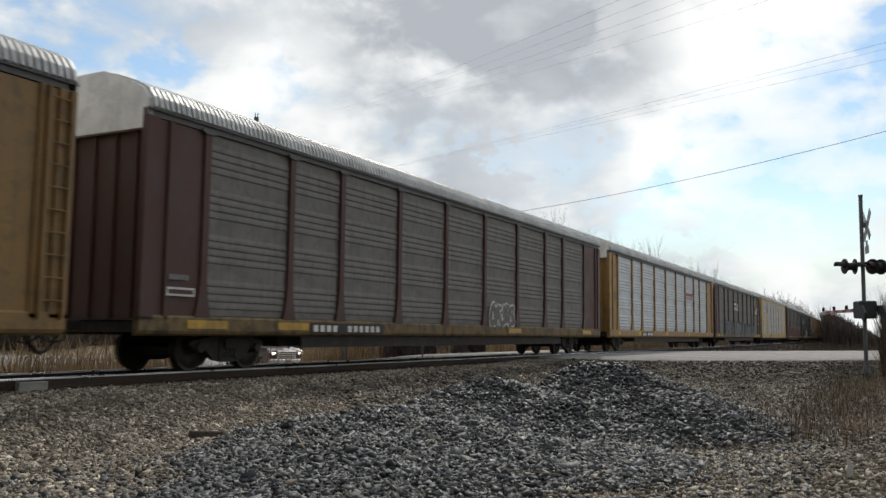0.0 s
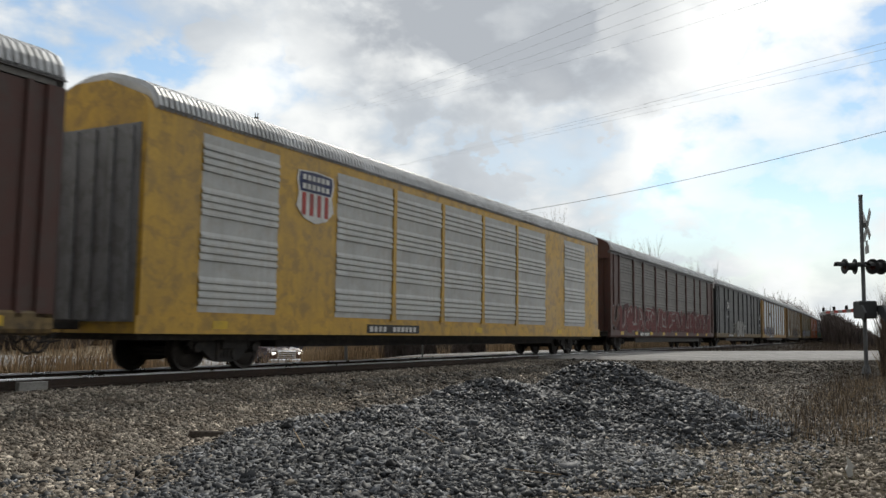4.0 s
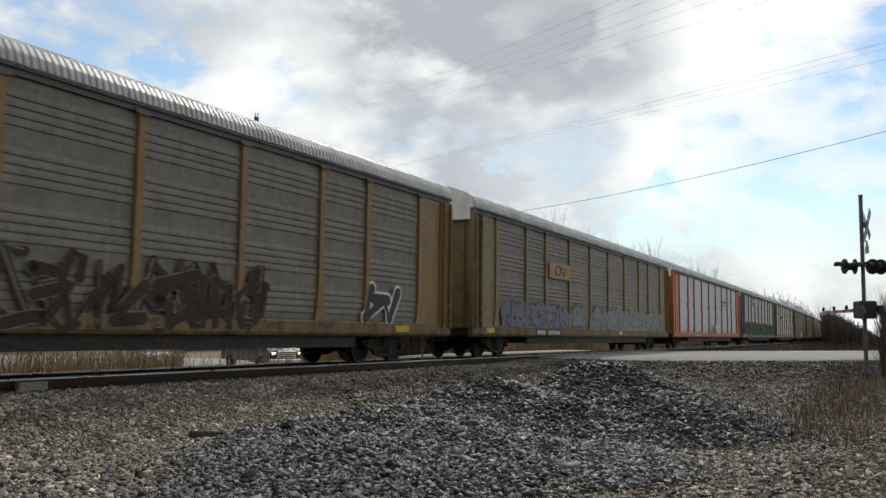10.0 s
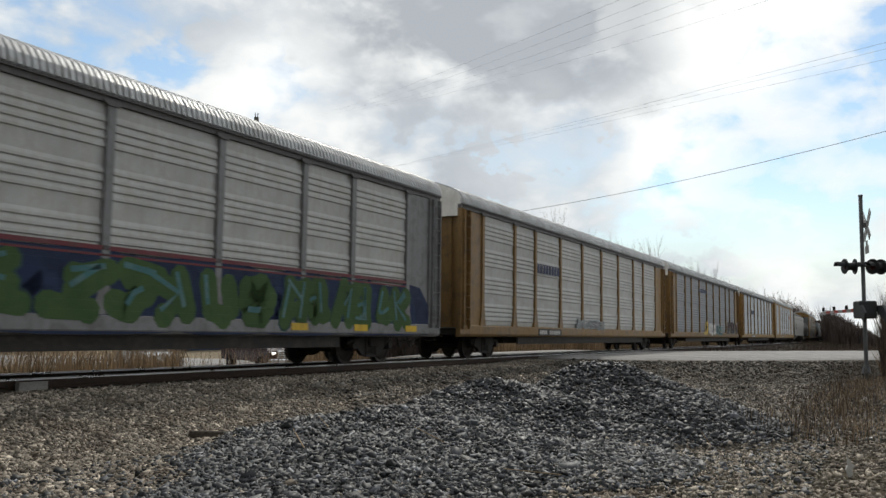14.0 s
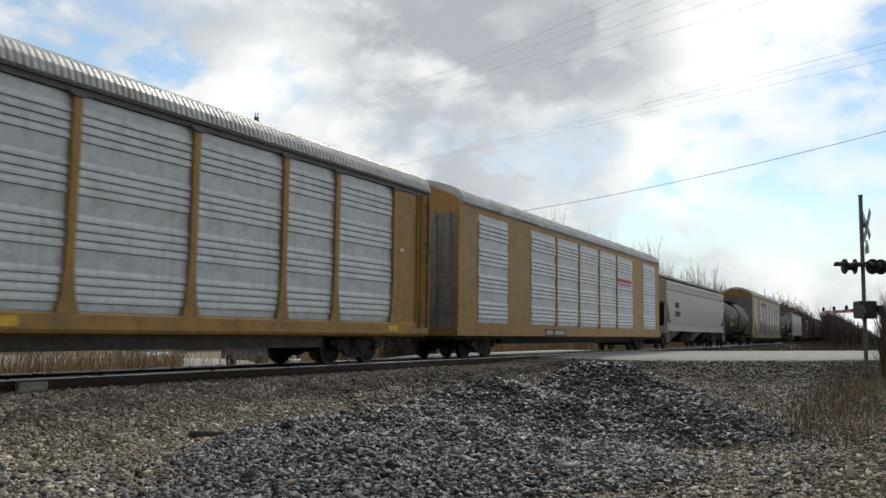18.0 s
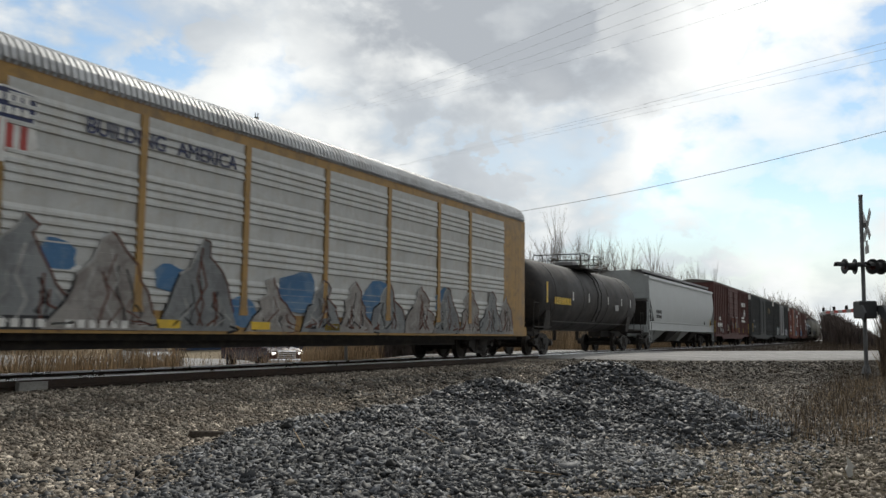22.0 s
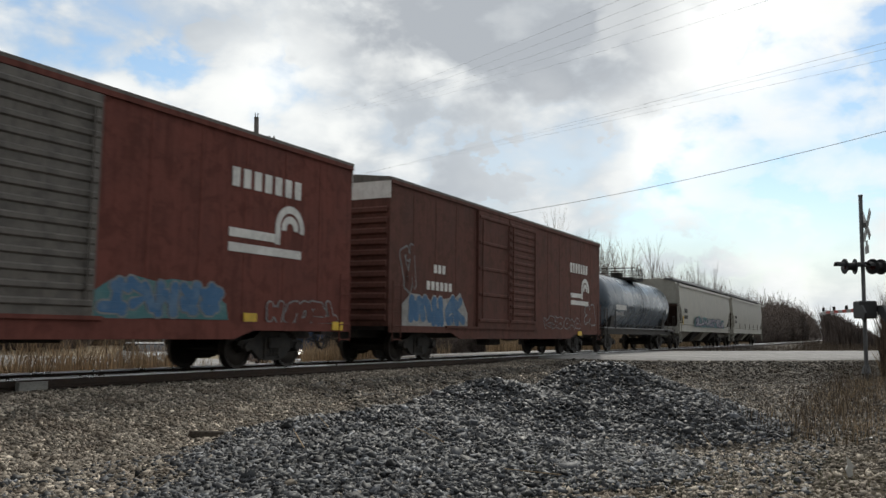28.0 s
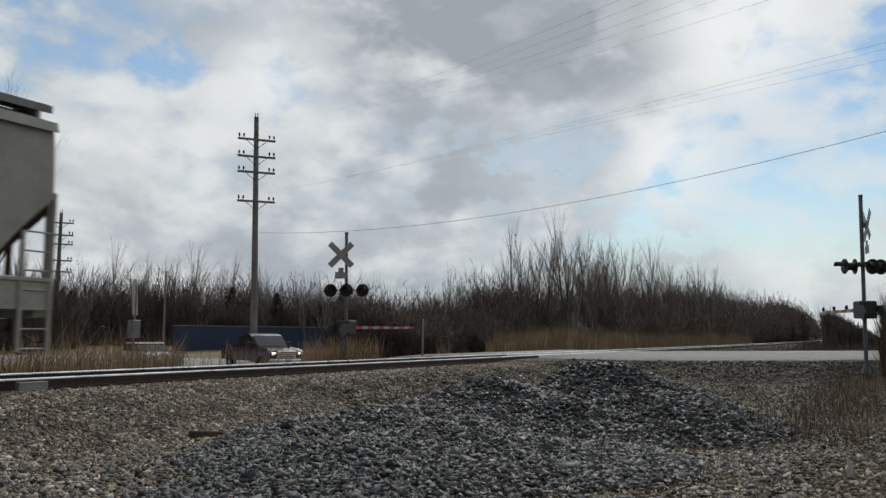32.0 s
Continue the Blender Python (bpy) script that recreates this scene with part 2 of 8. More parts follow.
SPRAY_RUST = spray("dark brown spray paint", (0.075, 0.055, 0.045), 0.6, 0.2, (0.03, 0.025, 0.022), 0.5)
SPRAY_WHITE = spray("white spray paint", (0.55, 0.55, 0.54), 0.6, 0.2, (0.28, 0.27, 0.26), 0.5)
SPRAY_CREAM = spray("thin white spray lines", (0.42, 0.40, 0.38), 0.6, 0.2, (0.2, 0.17, 0.16), 0.6)
SPRAY_BLACK = spray("black spray paint", (0.014, 0.015, 0.019), 0.7, 0.1, (0.03, 0.03, 0.035), 0.4)
SPRAY_DARK_TEAL = spray("dark teal spray paint", (0.055, 0.115, 0.12), 0.6, 0.2, (0.03, 0.04, 0.04), 0.5)
SPRAY_DEEP_BLUE = spray("deep blue spray paint", (0.034, 0.055, 0.125), 0.6, 0.2, (0.02, 0.03, 0.08), 0.6)

# ---- building blocks ----


class Geo:
    """Points and faces of one mesh."""

    def __init__(self):
        self.v, self.f = [], []

    def add(self, verts, faces):
        k = len(self.v)
        self.v += [tuple(p) for p in verts]
        self.f += [tuple(i + k for i in q) for q in faces]
        return self

    def box(self, x0, x1, y0, y1, z0, z1):
        p = [(x, y, z) for x in (x0, x1) for y in (y0, y1) for z in (z0, z1)]
        return self.add(p, [(0, 1, 3, 2), (4, 6, 7, 5), (0, 4, 5, 1), (2, 3, 7, 6), (0, 2, 6, 4), (1, 5, 7, 3)])

    def soft_box(self, x0, x1, y0, y1, z0, z1, b=0.01):
        """A box with its edges cut off."""
        bm = bmesh.new()
        bmesh.ops.create_cube(bm, size=1.0, matrix=Matrix.Translation(((x0 + x1) / 2, (y0 + y1) / 2, (z0 + z1) / 2)) @ Matrix.Diagonal((x1 - x0, y1 - y0, z1 - z0, 1)))
        bmesh.ops.bevel(bm, geom=bm.edges[:], offset=b, segments=1, affect="EDGES")
        bm.verts.index_update()
        self.add([v.co for v in bm.verts], [[v.index for v in f.verts] for f in bm.faces])
        bm.free()
        return self

    def prism(self, profile, x0, x1, axis="x"):
        """A closed profile of (a, b) pulled along an axis: x takes (y, z), y takes (x, z), z takes (x, y)."""
        n = len(profile)

        def put(c, a, b):
            return (c, a, b) if axis == "x" else (a, c, b) if axis == "y" else (a, b, c)
        verts = [put(x0, a, b) for a, b in profile] + [put(x1, a, b) for a, b in profile]
        faces = [(i, (i + 1) % n, n + (i + 1) % n, n + i) for i in range(n)]
        return self.add(verts, faces + [tuple(range(n - 1, -1, -1)), tuple(range(n, 2 * n))])

    def tube(self, a, b, r, seg=8, r2=None):
        a, b = Vector(a), Vector(b)
        r2 = r if r2 is None else r2
        q = (b - a).to_track_quat("Z", "Y")
        ring = [Vector((math.cos(2 * math.pi * i / seg), math.sin(2 * math.pi * i / seg), 0)) for i in range(seg)]
        verts = [a + q @ (p * r) for p in ring] + [b + q @ (p * r2) for p in ring]
        faces = [(i, (i + 1) % seg, seg + (i + 1) % seg, seg + i) for i in range(seg)]
        return self.add(verts, faces + [tuple(range(seg - 1, -1, -1)), tuple(range(seg, 2 * seg))])

    def chain(self, pts, r, seg=6):
        """One bent pipe through the points."""
        pts = [Vector(p) for p in pts]
        verts, n = [], len(pts)
        for i, p in enumerate(pts):
            d = (pts[min(i + 1, n - 1)] - pts[max(i - 1, 0)]).normalized()
            up = Vector((0, 0, 1)) if abs(d.z) < 0.9 else Vector((0, 1, 0))
            u = d.cross(up).normalized()
            w = u.cross(d)
            verts += [p + (u * math.cos(2 * math.pi * k / seg) + w * math.sin(2 * math.pi * k / seg)) * r for k in range(seg)]
        faces = [(i * seg + k, i * seg + (k + 1) % seg, (i + 1) * seg + (k + 1) % seg, (i + 1) * seg + k) for i in range(n - 1) for k in range(seg)]
        return self.add(verts, faces + [tuple(range(seg)), tuple(range((n - 1) * seg, n * seg))])

    def lathe(self, profile, seg=24, axis="y", centre=(0, 0, 0)):
        """Turns (along, radius) pairs about an axis."""
        verts, faces = [], []
        for t, r in profile:
            for i in range(seg):
                a = 2 * math.pi * i / seg
                c, s_ = r * math.cos(a), r * math.sin(a)
                p = (c, t, s_) if axis == "y" else (t, c, s_) if axis == "x" else (c, s_, t)
                verts.append(Vector(p) + Vector(centre))
        for k in range(len(profile) - 1):
            for i in range(seg):
                j = (i + 1) % seg
                faces.append((k * seg + i, k * seg + j, (k + 1) * seg + j, (k + 1) * seg + i))
        faces += [tuple(range(seg)), tuple(range((len(profile) - 1) * seg, len(profile) * seg))]
        return self.add(verts, faces)

    def sheet(self, pts, y, thick):
        """A flat outline of (x, z) points, with thickness along y."""
        return self.prism(pts, y, y + thick, "y")

    def mesh(self, name, mat_, smooth=False):
        me = bpy.data.meshes.new(name)
        me.from_pydata(self.v, [], self.f)
        me.materials.append(mat_)
        bm = bmesh.new()
        bm.from_mesh(me)
        bmesh.ops.recalc_face_normals(bm, faces=bm.faces[:])
        bm.to_mesh(me)
        bm.free()
        if smooth:
            me.polygons.foreach_set("use_smooth", [True] * len(me.polygons))
            me.set_sharp_from_angle(angle=radians(38))
        me.update()
        return me


shared = {}


def part(name, geo, mat_, parent=None, label="", at=None, smooth=False, key=None):
    """Links a mesh as one object, under a thing or under a part. key: pieces alike share their mesh."""
    if key is not None:
        key = (key, mat_.name)
        if key not in shared:
            shared[key] = (geo() if callable(geo) else geo).mesh(name, mat_, smooth)
        me = shared[key]
    else:
        me = (geo() if callable(geo) else geo).mesh(name, mat_, smooth)
    ob = new(name, me)
    if parent is not None:
        ob.parent = parent
    if at is not None:
        ob.matrix_basis = at if isinstance(at, Matrix) else Matrix.Translation(at)
    if label:
        ob["label"] = label
    return ob


# ---- the line of the track ----
SIDE = 1.52
BEND = 1.026e-4


def track_y(x):
    """Sideways place of the track's middle."""
    if x <= 0:
        return SIDE
    if x <= 300:
        return SIDE + BEND * x * x
    return SIDE + BEND * 90000 + 2 * BEND * 300 * (x - 300)


def track_turn(x):
    return math.atan(2 * BEND * min(max(x, 0), 300))


def run(t):
    """How far the train has gone, with 20 s as its zero."""
    u = (t - 20) / 10
    return 215.826 * u + 0.2514 * u * u - 0.2402 * u ** 3


# ---- ground ----
# edges of the road, from beyond the track to this side of it
ROAD_NEAR = ((2, 92), (20, 60), (29, 36), (33, 24), (33.0, 12), (32.4, 5), (31.9, 0.5), (32.3, -3.6), (37, -8), (42, -11.2), (55, -20), (78, -36), (130, -72))
ROAD_FAR = ((14, 98), (36, 62), (46, 38), (50, 22), (47.5, 12), (46.6, 5), (47, 0.5), (54, -2.4), (63, -5.4), (72, -10.6), (88, -20), (110, -34), (160, -70))


def road_gap(x, y):
    """How far a place lies outside the road, 0 on it."""
    best = 99.0
    for (a, b), (c, d) in zip(zip(ROAD_NEAR, ROAD_NEAR[1:]), zip(ROAD_FAR, ROAD_FAR[1:])):
        lo, hi = min(a[1], b[1], c[1], d[1]), max(a[1], b[1], c[1], d[1])
        if not lo - 6 < y < hi + 6:
            continue
        for k in range(5):
            u = k / 4
            p, q = Vector(a).lerp(Vector(b), u), Vector(c).lerp(Vector(d), u)
            w = q - p
            t = min(max((Vector((x, y)) - p).dot(w) / w.length_squared, 0), 1)
            best = min(best, ((Vector((x, y)) - p) - w * t).length)
    return max(best - 1.2, 0.0)


def ease(a, b, t):
    t = min(max((t - a) / (b - a), 0.0), 1.0)
    return t * t * (3 - 2 * t)


HEAPS = ((14.0, -7.6, 1.12, 3.0), (12.3, -6.6, 0.86, 2.9), (10.4, -6.0, 0.58, 2.9), (8.6, -6.4, 0.34, 2.6), (9.4, -8.0, 0.30, 2.4))


def mound(x, y):
    """Tipped heaps of stone run together into one ridge."""
    best = 0.0
    for cx, cy, hgt, wide in HEAPS:
        r = math.hypot(x - cx, y - cy) / wide
        if r < 1:
            best = max(best, hgt * (1 - math.sqrt(r * r + 0.02)) * 1.0)
    if best > 0:
        best *= 1 + 0.22 * noise.noise((x * 0.9, y * 0.9, 3.0)) + 0.12 * noise.noise((x * 2.3, y * 2.3, 7.0))
    return max(best, 0.0)


def ground_z(x, y):
    s_ = y - track_y(x)
    if s_ < 0:
        z = -0.21 - 0.47 * ease(1.9, 5.0, -s_)
    else:
        z = -0.21 - (1.1 - 0.6 * ease(44, 56, x)) * ease(2.2, 12.0, s_)
    z += 0.05 * noise.noise((x * 0.35, y * 0.35, 0)) * ease(2.0, 4.0, abs(s_))
    if -2 < x < 24 and -13 < y < 0:
        z += mound(x, y)
    # made level where the road comes up to the rails
    if 0 < x < 170 and -75 < y < 100:
        k = 1 - ease(0.3, 3.5, road_gap(x, y))
        if k > 0:
            level = -0.12 if s_ < 0 else -0.12 - 1.15 * ease(3.0, 16.0, s_)
            z = z * (1 - k) + level * k
    # the verge rises to the right of the view
    if y < -9 and x > 6:
        z += 0.25 * ease(9.4, 12.5, -y) * ease(14, 24, x) * (1 - ease(30, 34, x))
    return z


def steps(*runs):
    out = []
    for a, b, d in runs:
        k = max(1, round((b - a) / d))
        out += [a + (b - a) * i / k for i in range(k)]
    return out + [runs[-1][1]]


def grid_sheet(name, xs, ys, height, mat_):
    verts = [(x, y, height(x, y)) for y in ys for x in xs]
    w = len(xs)
    faces = [(j * w + i, j * w + i + 1, (j + 1) * w + i + 1, (j + 1) * w + i) for j in range(len(ys) - 1) for i in range(w - 1)]
    me = bpy.data.meshes.new(name)
    me.from_pydata(verts, [], faces)
    me.materials.append(mat_)
    me.polygons.foreach_set("use_smooth", [True] * len(faces))
    me.update()
    return new(name, me)


def ground_material():
    """Grey stone near the track, dry brown growth away from it."""
    m = bpy.data.materials.new("stony trackside ground")
    m.use_nodes = True
    n = Nodes(m.node_tree)
    where = n.put("ShaderNodeTexCoord").outputs["Object"]
    cells = n.put("ShaderNodeTexVoronoi", Vector=where, Scale=20.0)
    tone = n.put("ShaderNodeSeparateColor", Color=cells.outputs["Color"]).outputs[0]
    stone = n.mix(tone, (0.075, 0.068, 0.06), (0.19, 0.172, 0.15))
    dust = n.noise(where, 0.6, 5.0)
    stone = n.mix(n.math("MULTIPLY", n.ramp(dust, 0.4, 0.65), 0.5), stone, (0.14, 0.12, 0.10))
    soil = n.mix(n.noise(where, 3.0, 6.0), (0.022, 0.018, 0.014), (0.062, 0.048, 0.033))
    grass = n.mix(n.noise(where, 9.0, 6.0), (0.045, 0.036, 0.024), (0.08, 0.062, 0.038))
    soil = n.mix(n.ramp(n.noise(where, 0.8, 5.0), 0.42, 0.58), soil, grass)
    sep = n.put("ShaderNodeSeparateXYZ", Vector=where)
    off = n.math("ABSOLUTE", n.math("SUBTRACT", sep.outputs["Y"], 1.5))
    wob = n.math("ADD", off, n.math("MULTIPLY", n.math("SUBTRACT", n.noise(where, 0.5, 5.0), 0.5), 4.0))
    far = n.ramp(wob, 9.8, 12.5)
    ahead = n.ramp(sep.outputs["X"], 45.0, 52.0)
    near_far = n.math("MAXIMUM", far, n.math("MULTIPLY", ahead, n.ramp(wob, 1.8, 3.2)))
    beyond = n.math("MULTIPLY", n.ramp(sep.outputs["Y"], 5.0, 9.0), n.ramp(sep.outputs["X"], 70.0, 50.0))
    soil = n.mix(n.math("MULTIPLY", beyond, 0.8), soil, (0.33, 0.27, 0.19))
    col = n.mix(n.math("MAXIMUM", near_far, beyond), stone, soil)
    b = n.put("ShaderNodeBsdfPrincipled", Roughness=0.95)
    b.inputs["Specular IOR Level"].default_value = 0.1
    n.join(col, b.inputs["Base Color"])
    bp = n.put("ShaderNodeBump", Height=cells.outputs["Distance"], Strength=0.8, Distance=0.05)
    n.join(bp.outputs[0], b.inputs["Normal"])
    out = n.put("ShaderNodeOutputMaterial")
    n.join(b.outputs[0], out.inputs["Surface"])
    return m


GROUND = ground_material()
gx = steps((-3000, -400, 400), (-400, -40, 40), (-40, 2, 3), (2, 24, 0.2), (24, 60, 0.8), (60, 160, 4), (160, 500, 20), (500, 4500, 400))
gy = steps((-3000, -300, 300), (-300, -40, 20), (-40, -14, 2), (-14, 1, 0.2), (1, 16, 0.6), (16, 60, 3), (60, 300, 20), (300, 4000, 400))
tagged(grid_sheet("ground", gx, gy, ground_z, GROUND), "stony trackside ground with dry brown growth beyond", "ground", kind="structure")


def road_sheet():
    asphalt = material("worn pale asphalt", (0.30, 0.29, 0.28), 0.85, 0.0, (40, 0.18), (0.5, 0.2), 0.004, (0.14, 0.135, 0.13), 0.4)
    g = Geo()
    rows_ = []
    for (a, b), (c, d) in zip(zip(ROAD_NEAR, ROAD_NEAR[1:]), zip(ROAD_FAR, ROAD_FAR[1:])):
        for k in range(6):
            u = k / 6
            p, q = Vector(a).lerp(Vector(b), u), Vector(c).lerp(Vector(d), u)
            for v in (0, 0.03, 0.25, 0.5, 0.75, 0.97, 1):
                w = p.lerp(q, v)
                s_ = w.y - track_y(w.x)
                z = (-0.03 - 0.05 * ease(1.8, 8.0, -s_)) if s_ < 0 else -0.03 - 1.17 * ease(2.5, 16.0, s_)
                if abs(s_) < 1.6:
                    z = -0.03
                rows_.append((w.x, w.y, z - (0.25 if v in (0, 1) else 0.0)))
    n = len(rows_) // 7
    g.add(rows_, [(j * 7 + i, j * 7 + i + 1, (j + 1) * 7 + i + 1, (j + 1) * 7 + i) for j in range(n - 1) for i in range(6)])
    tagged(part("road", g, asphalt, smooth=True), "worn pale grey asphalt road crossing the track", "road", kind="structure")


road_sheet()

# ---- track ----
RAIL = material("rusty rail side", (0.055, 0.036, 0.026), 0.75, 0.2, (30, 0.2), (3, 0.3))
RAIL_TOP = material("polished rail head", (0.82, 0.82, 0.83), 0.33, 1.0, (20, 0.05), (2, 0.08))
TIE = material("weathered creosoted wood", (0.07, 0.058, 0.048), 0.9, 0.0, (30, 0.25), (3, 0.3), 0.004, (0.12, 0.10, 0.085), 0.4, vary=0.35)


def build_track():
    track = tagged(new("track"), "single railway track on timber ties in ballast", "railway track", kind="structure")
    xs = steps((-420, -40, 20), (-40, 60, 2), (60, 340, 8), (340, 1500, 80))
    prof = [(-0.07, -0.18), (0.07, -0.18), (0.07, -0.165), (0.012, -0.14), (0.012, -0.045), (0.030, -0.036), (-0.030, -0.036), (-0.012, -0.045), (-0.012, -0.14), (-0.07, -0.165)]
    head = [(-0.030, -0.036), (0.030, -0.036), (0.037, -0.030), (0.037, -0.012), (0.028, 0.0), (-0.028, 0.0), (-0.037, -0.012), (-0.037, -0.030)]
    for off in (-0.7525, 0.7525):
        base = None
        for nm, pr, mt, lab in (("rail", prof, RAIL, "rusty steel rail"), ("rail_head", head, RAIL_TOP, "polished running surface")):
            g = Geo()
            n = len(pr)
            verts, faces = [], []
            for x in xs:
                a = track_turn(x)
                for u, z in pr:
                    verts.append((x - math.sin(a) * (off + u), track_y(x) + math.cos(a) * (off + u), z))
            for j in range(len(xs) - 1):
                faces += [(j * n + i, j * n + (i + 1) % n, (j + 1) * n + (i + 1) % n, (j + 1) * n + i) for i in range(n)]
            g.add(verts, faces)
            base = part(nm, g, mt, base or track, lab)
    far = Geo()
    k = 0
    x = -30.0
    while x < 330:
        a = math.degrees(track_turn(x))
        m = pose(x + random.uniform(-0.03, 0.03), track_y(x), -0.19, 0, 0, a + random.uniform(-1.2, 1.2))
        if 0 < x < 120:
            part("tie", lambda: Geo().soft_box(-0.115, 0.115, -1.3, 1.3, -0.15, 0.0, 0.012), TIE, track, at=m, key="tie")
        else:
            c = [m @ Vector(p) for p in [(u, w_, z) for u in (-0.115, 0.115) for w_ in (-1.3, 1.3) for z in (-0.15, 0.0)]]
            far.add(c, [(0, 1, 3, 2), (4, 6, 7, 5), (0, 4, 5, 1), (2, 3, 7, 6), (0, 2, 6, 4), (1, 5, 7, 3)])
        x += 0.52
    tagged(part("far_ties", far, TIE, track), kind="stuff")


build_track()

# ---- railway cars ----
# In a car's own space x runs along it (its leading end at -L/2), the side seen is at y = -SIDE and z = 0 is the top of rail.
cars = []


def wheel_geo():
    prof = [(-0.065, 0.10), (-0.065, 0.28), (-0.03, 0.34), (-0.065, 0.375), (-0.07, 0.418), (0.05, 0.424), (0.055, 0.455), (0.075, 0.455), (0.075, 0.36), (0.03, 0.33), (0.05, 0.12), (0.05, 0.10)]
    g = Geo().lathe(prof, 24, "y")
    return g.lathe([(-0.16, 0.02), (-0.16, 0.085), (0.0, 0.1), (0.06, 0.1)], 12, "y")


def side_frame_geo():
    out = [(-1.12, 0.52), (-1.08, 0.60), (-0.62, 0.66), (-0.42, 0.80), (0.42, 0.80), (0.62, 0.66), (1.08, 0.60), (1.12, 0.52), (0.98, 0.46), (0.74, 0.47), (0.42, 0.22), (0.18, 0.17), (-0.18, 0.17), (-0.42, 0.22), (-0.74, 0.47), (-0.98, 0.46)]
    g = Geo().sheet(out, -0.06, 0.12)
    for x in (-0.86, 0.86):
        g.lathe([(-0.13, 0.06), (-0.13, 0.10), (-0.02, 0.12), (0.05, 0.12)], 12, "y", (x, 0, 0.47))
        g.box(x - 0.17, x + 0.17, -0.075, 0.075, 0.44, 0.62)
    for x in (-0.17, -0.06, 0.06, 0.17):
        g.lathe([(-0.1, 0.05), (-0.1, 0.052)], 4, "y", (x, 0, 0.4))
        g.tube((x, -0.07, 0.26), (x, -0.07, 0.52), 0.045, 8)
    g.box(-0.28, -0.21, -0.09, 0.09, 0.22, 0.72)
    g.box(0.21, 0.28, -0.09, 0.09, 0.22, 0.72)
    return g


def bolster_geo():
    return Geo().soft_box(-0.19, 0.19, -1.15, 1.15, 0.42, 0.68, 0.03).box(-0.85, -0.75, -0.7, 0.7, 0.30, 0.38).box(0.75, 0.85, -0.7, 0.7, 0.30, 0.38).tube((0, 0, 0.68), (0, 0, 0.85), 0.2, 12)


def bogie(car, x):
    b = part("bogie", bolster_geo, UNDER, car, "grimy cast steel bogie", (x, 0, 0), key="bolster")
    for y, turn in ((-0.99, 0), (0.99, 180)):
        part("side_frame", side_frame_geo, STEEL, b, at=pose(0, y, 0, 0, 0, turn), key="side_frame")
    for dx in (-0.86, 0.86):
        part("axle", lambda: Geo().tube((0, -0.95, 0), (0, 0.95, 0), 0.075, 10), WHEEL, b, at=(dx, 0, 0.42), key="axle")
        for y, turn in ((-0.755, 0), (0.755, 180)):
            part("wheel", wheel_geo, WHEEL, b, at=pose(dx, y, 0.42, 0, 0, turn), smooth=True, key="wheel")
    return b


def coupler_geo(reach):
    g = Geo().soft_box(-0.05, reach - 0.18, -0.09, 0.09, 0.80, 0.98, 0.02)
    g.prism([(reach - 0.24, -0.15), (reach - 0.05, -0.19), (reach + 0.03, -0.08), (reach - 0.02, 0.02), (reach + 0.02, 0.14), (reach - 0.1, 0.19), (reach - 0.24, 0.12)], 0.74, 1.03, "z")
    return g


def draft_gear(car, half, reach):
    for sgn in (-1, 1):
        turn = 180 if sgn < 0 else 0
        part("coupler", lambda: coupler_geo(reach), STEEL, car, "cast steel coupler", pose(sgn * half, 0, 0, 0, 0, turn), key=("coupler", round(reach, 2)))
        pts = []
        for i in range(9):
            u = i / 8
            pts.append((0.05 + (reach + 0.15) * u, -0.42 + 0.3 * u, 0.74 - 0.36 * math.sin(math.pi * u) * (1 if u < 0.9 else 1)))
        part("air_hose", lambda: Geo().chain(pts, 0.022, 6), STEEL, car, "sagging rubber air hose", pose(sgn * half, 0, 0, 0, 0, turn), key=("hose", round(reach, 2)))
        part("cut_lever", lambda: Geo().chain([(0.05, -1.40, 0.62), (0.10, -1.1, 0.58), (0.12, -0.75, 0.70), (0.12, -0.5, 0.55), (0.1, -0.25, 0.60), (0.16, -0.1, 0.86)], 0.016, 6), STEEL, car, at=pose(sgn * half, 0, 0, 0, 0, turn), key="cut_lever")


def corrugation(z0, z1, amp, groups, ribs):
    """Profile (z, how far out) of a sheet with groups of level ribs between flat bands."""
    pts = [(z0, 0.0)]
    span = (z1 - z0) / groups
    for g_ in range(groups):
        base = z0 + g_ * span
        a, b = base + span * 0.14, base + span * 0.80
        step = (b - a) / ribs
        for r in range(ribs):
            c = a + r * step
            pts += [(c, 0.0), (c + step * 0.13, amp), (c + step * 0.45, amp * 0.9), (c + step * 0.92, 0.0)]
    pts.append((z1, 0.0))
    return pts


def panel_geo(width, z0, z1, foot, amp=0.03, groups=4, ribs=4):
    """A ribbed side sheet, narrowing at its foot where the posts spread."""
    prof = corrugation(z0, z1, amp, groups, ribs)
    verts, faces = [], []
    for z, out in prof:
        cut = foot * (1 - ease(z0 + 0.05, z0 + 0.75, z))
        verts += [(-width / 2 + cut, -out, z), (width / 2 - cut, -out, z)]
    k = len(prof)
    faces = [(2 * i, 2 * i + 1, 2 * i + 3, 2 * i + 2) for i in range(k - 1)]
    # back face closes the sheet
    verts += [(-width / 2 + foot, 0.03, z0), (width / 2 - foot, 0.03, z0), (-width / 2, 0.03, z1), (width / 2, 0.03, z1)]
    faces += [(2 * k, 2 * k + 2, 2 * k + 3, 2 * k + 1)]
    return Geo().add(verts, faces)


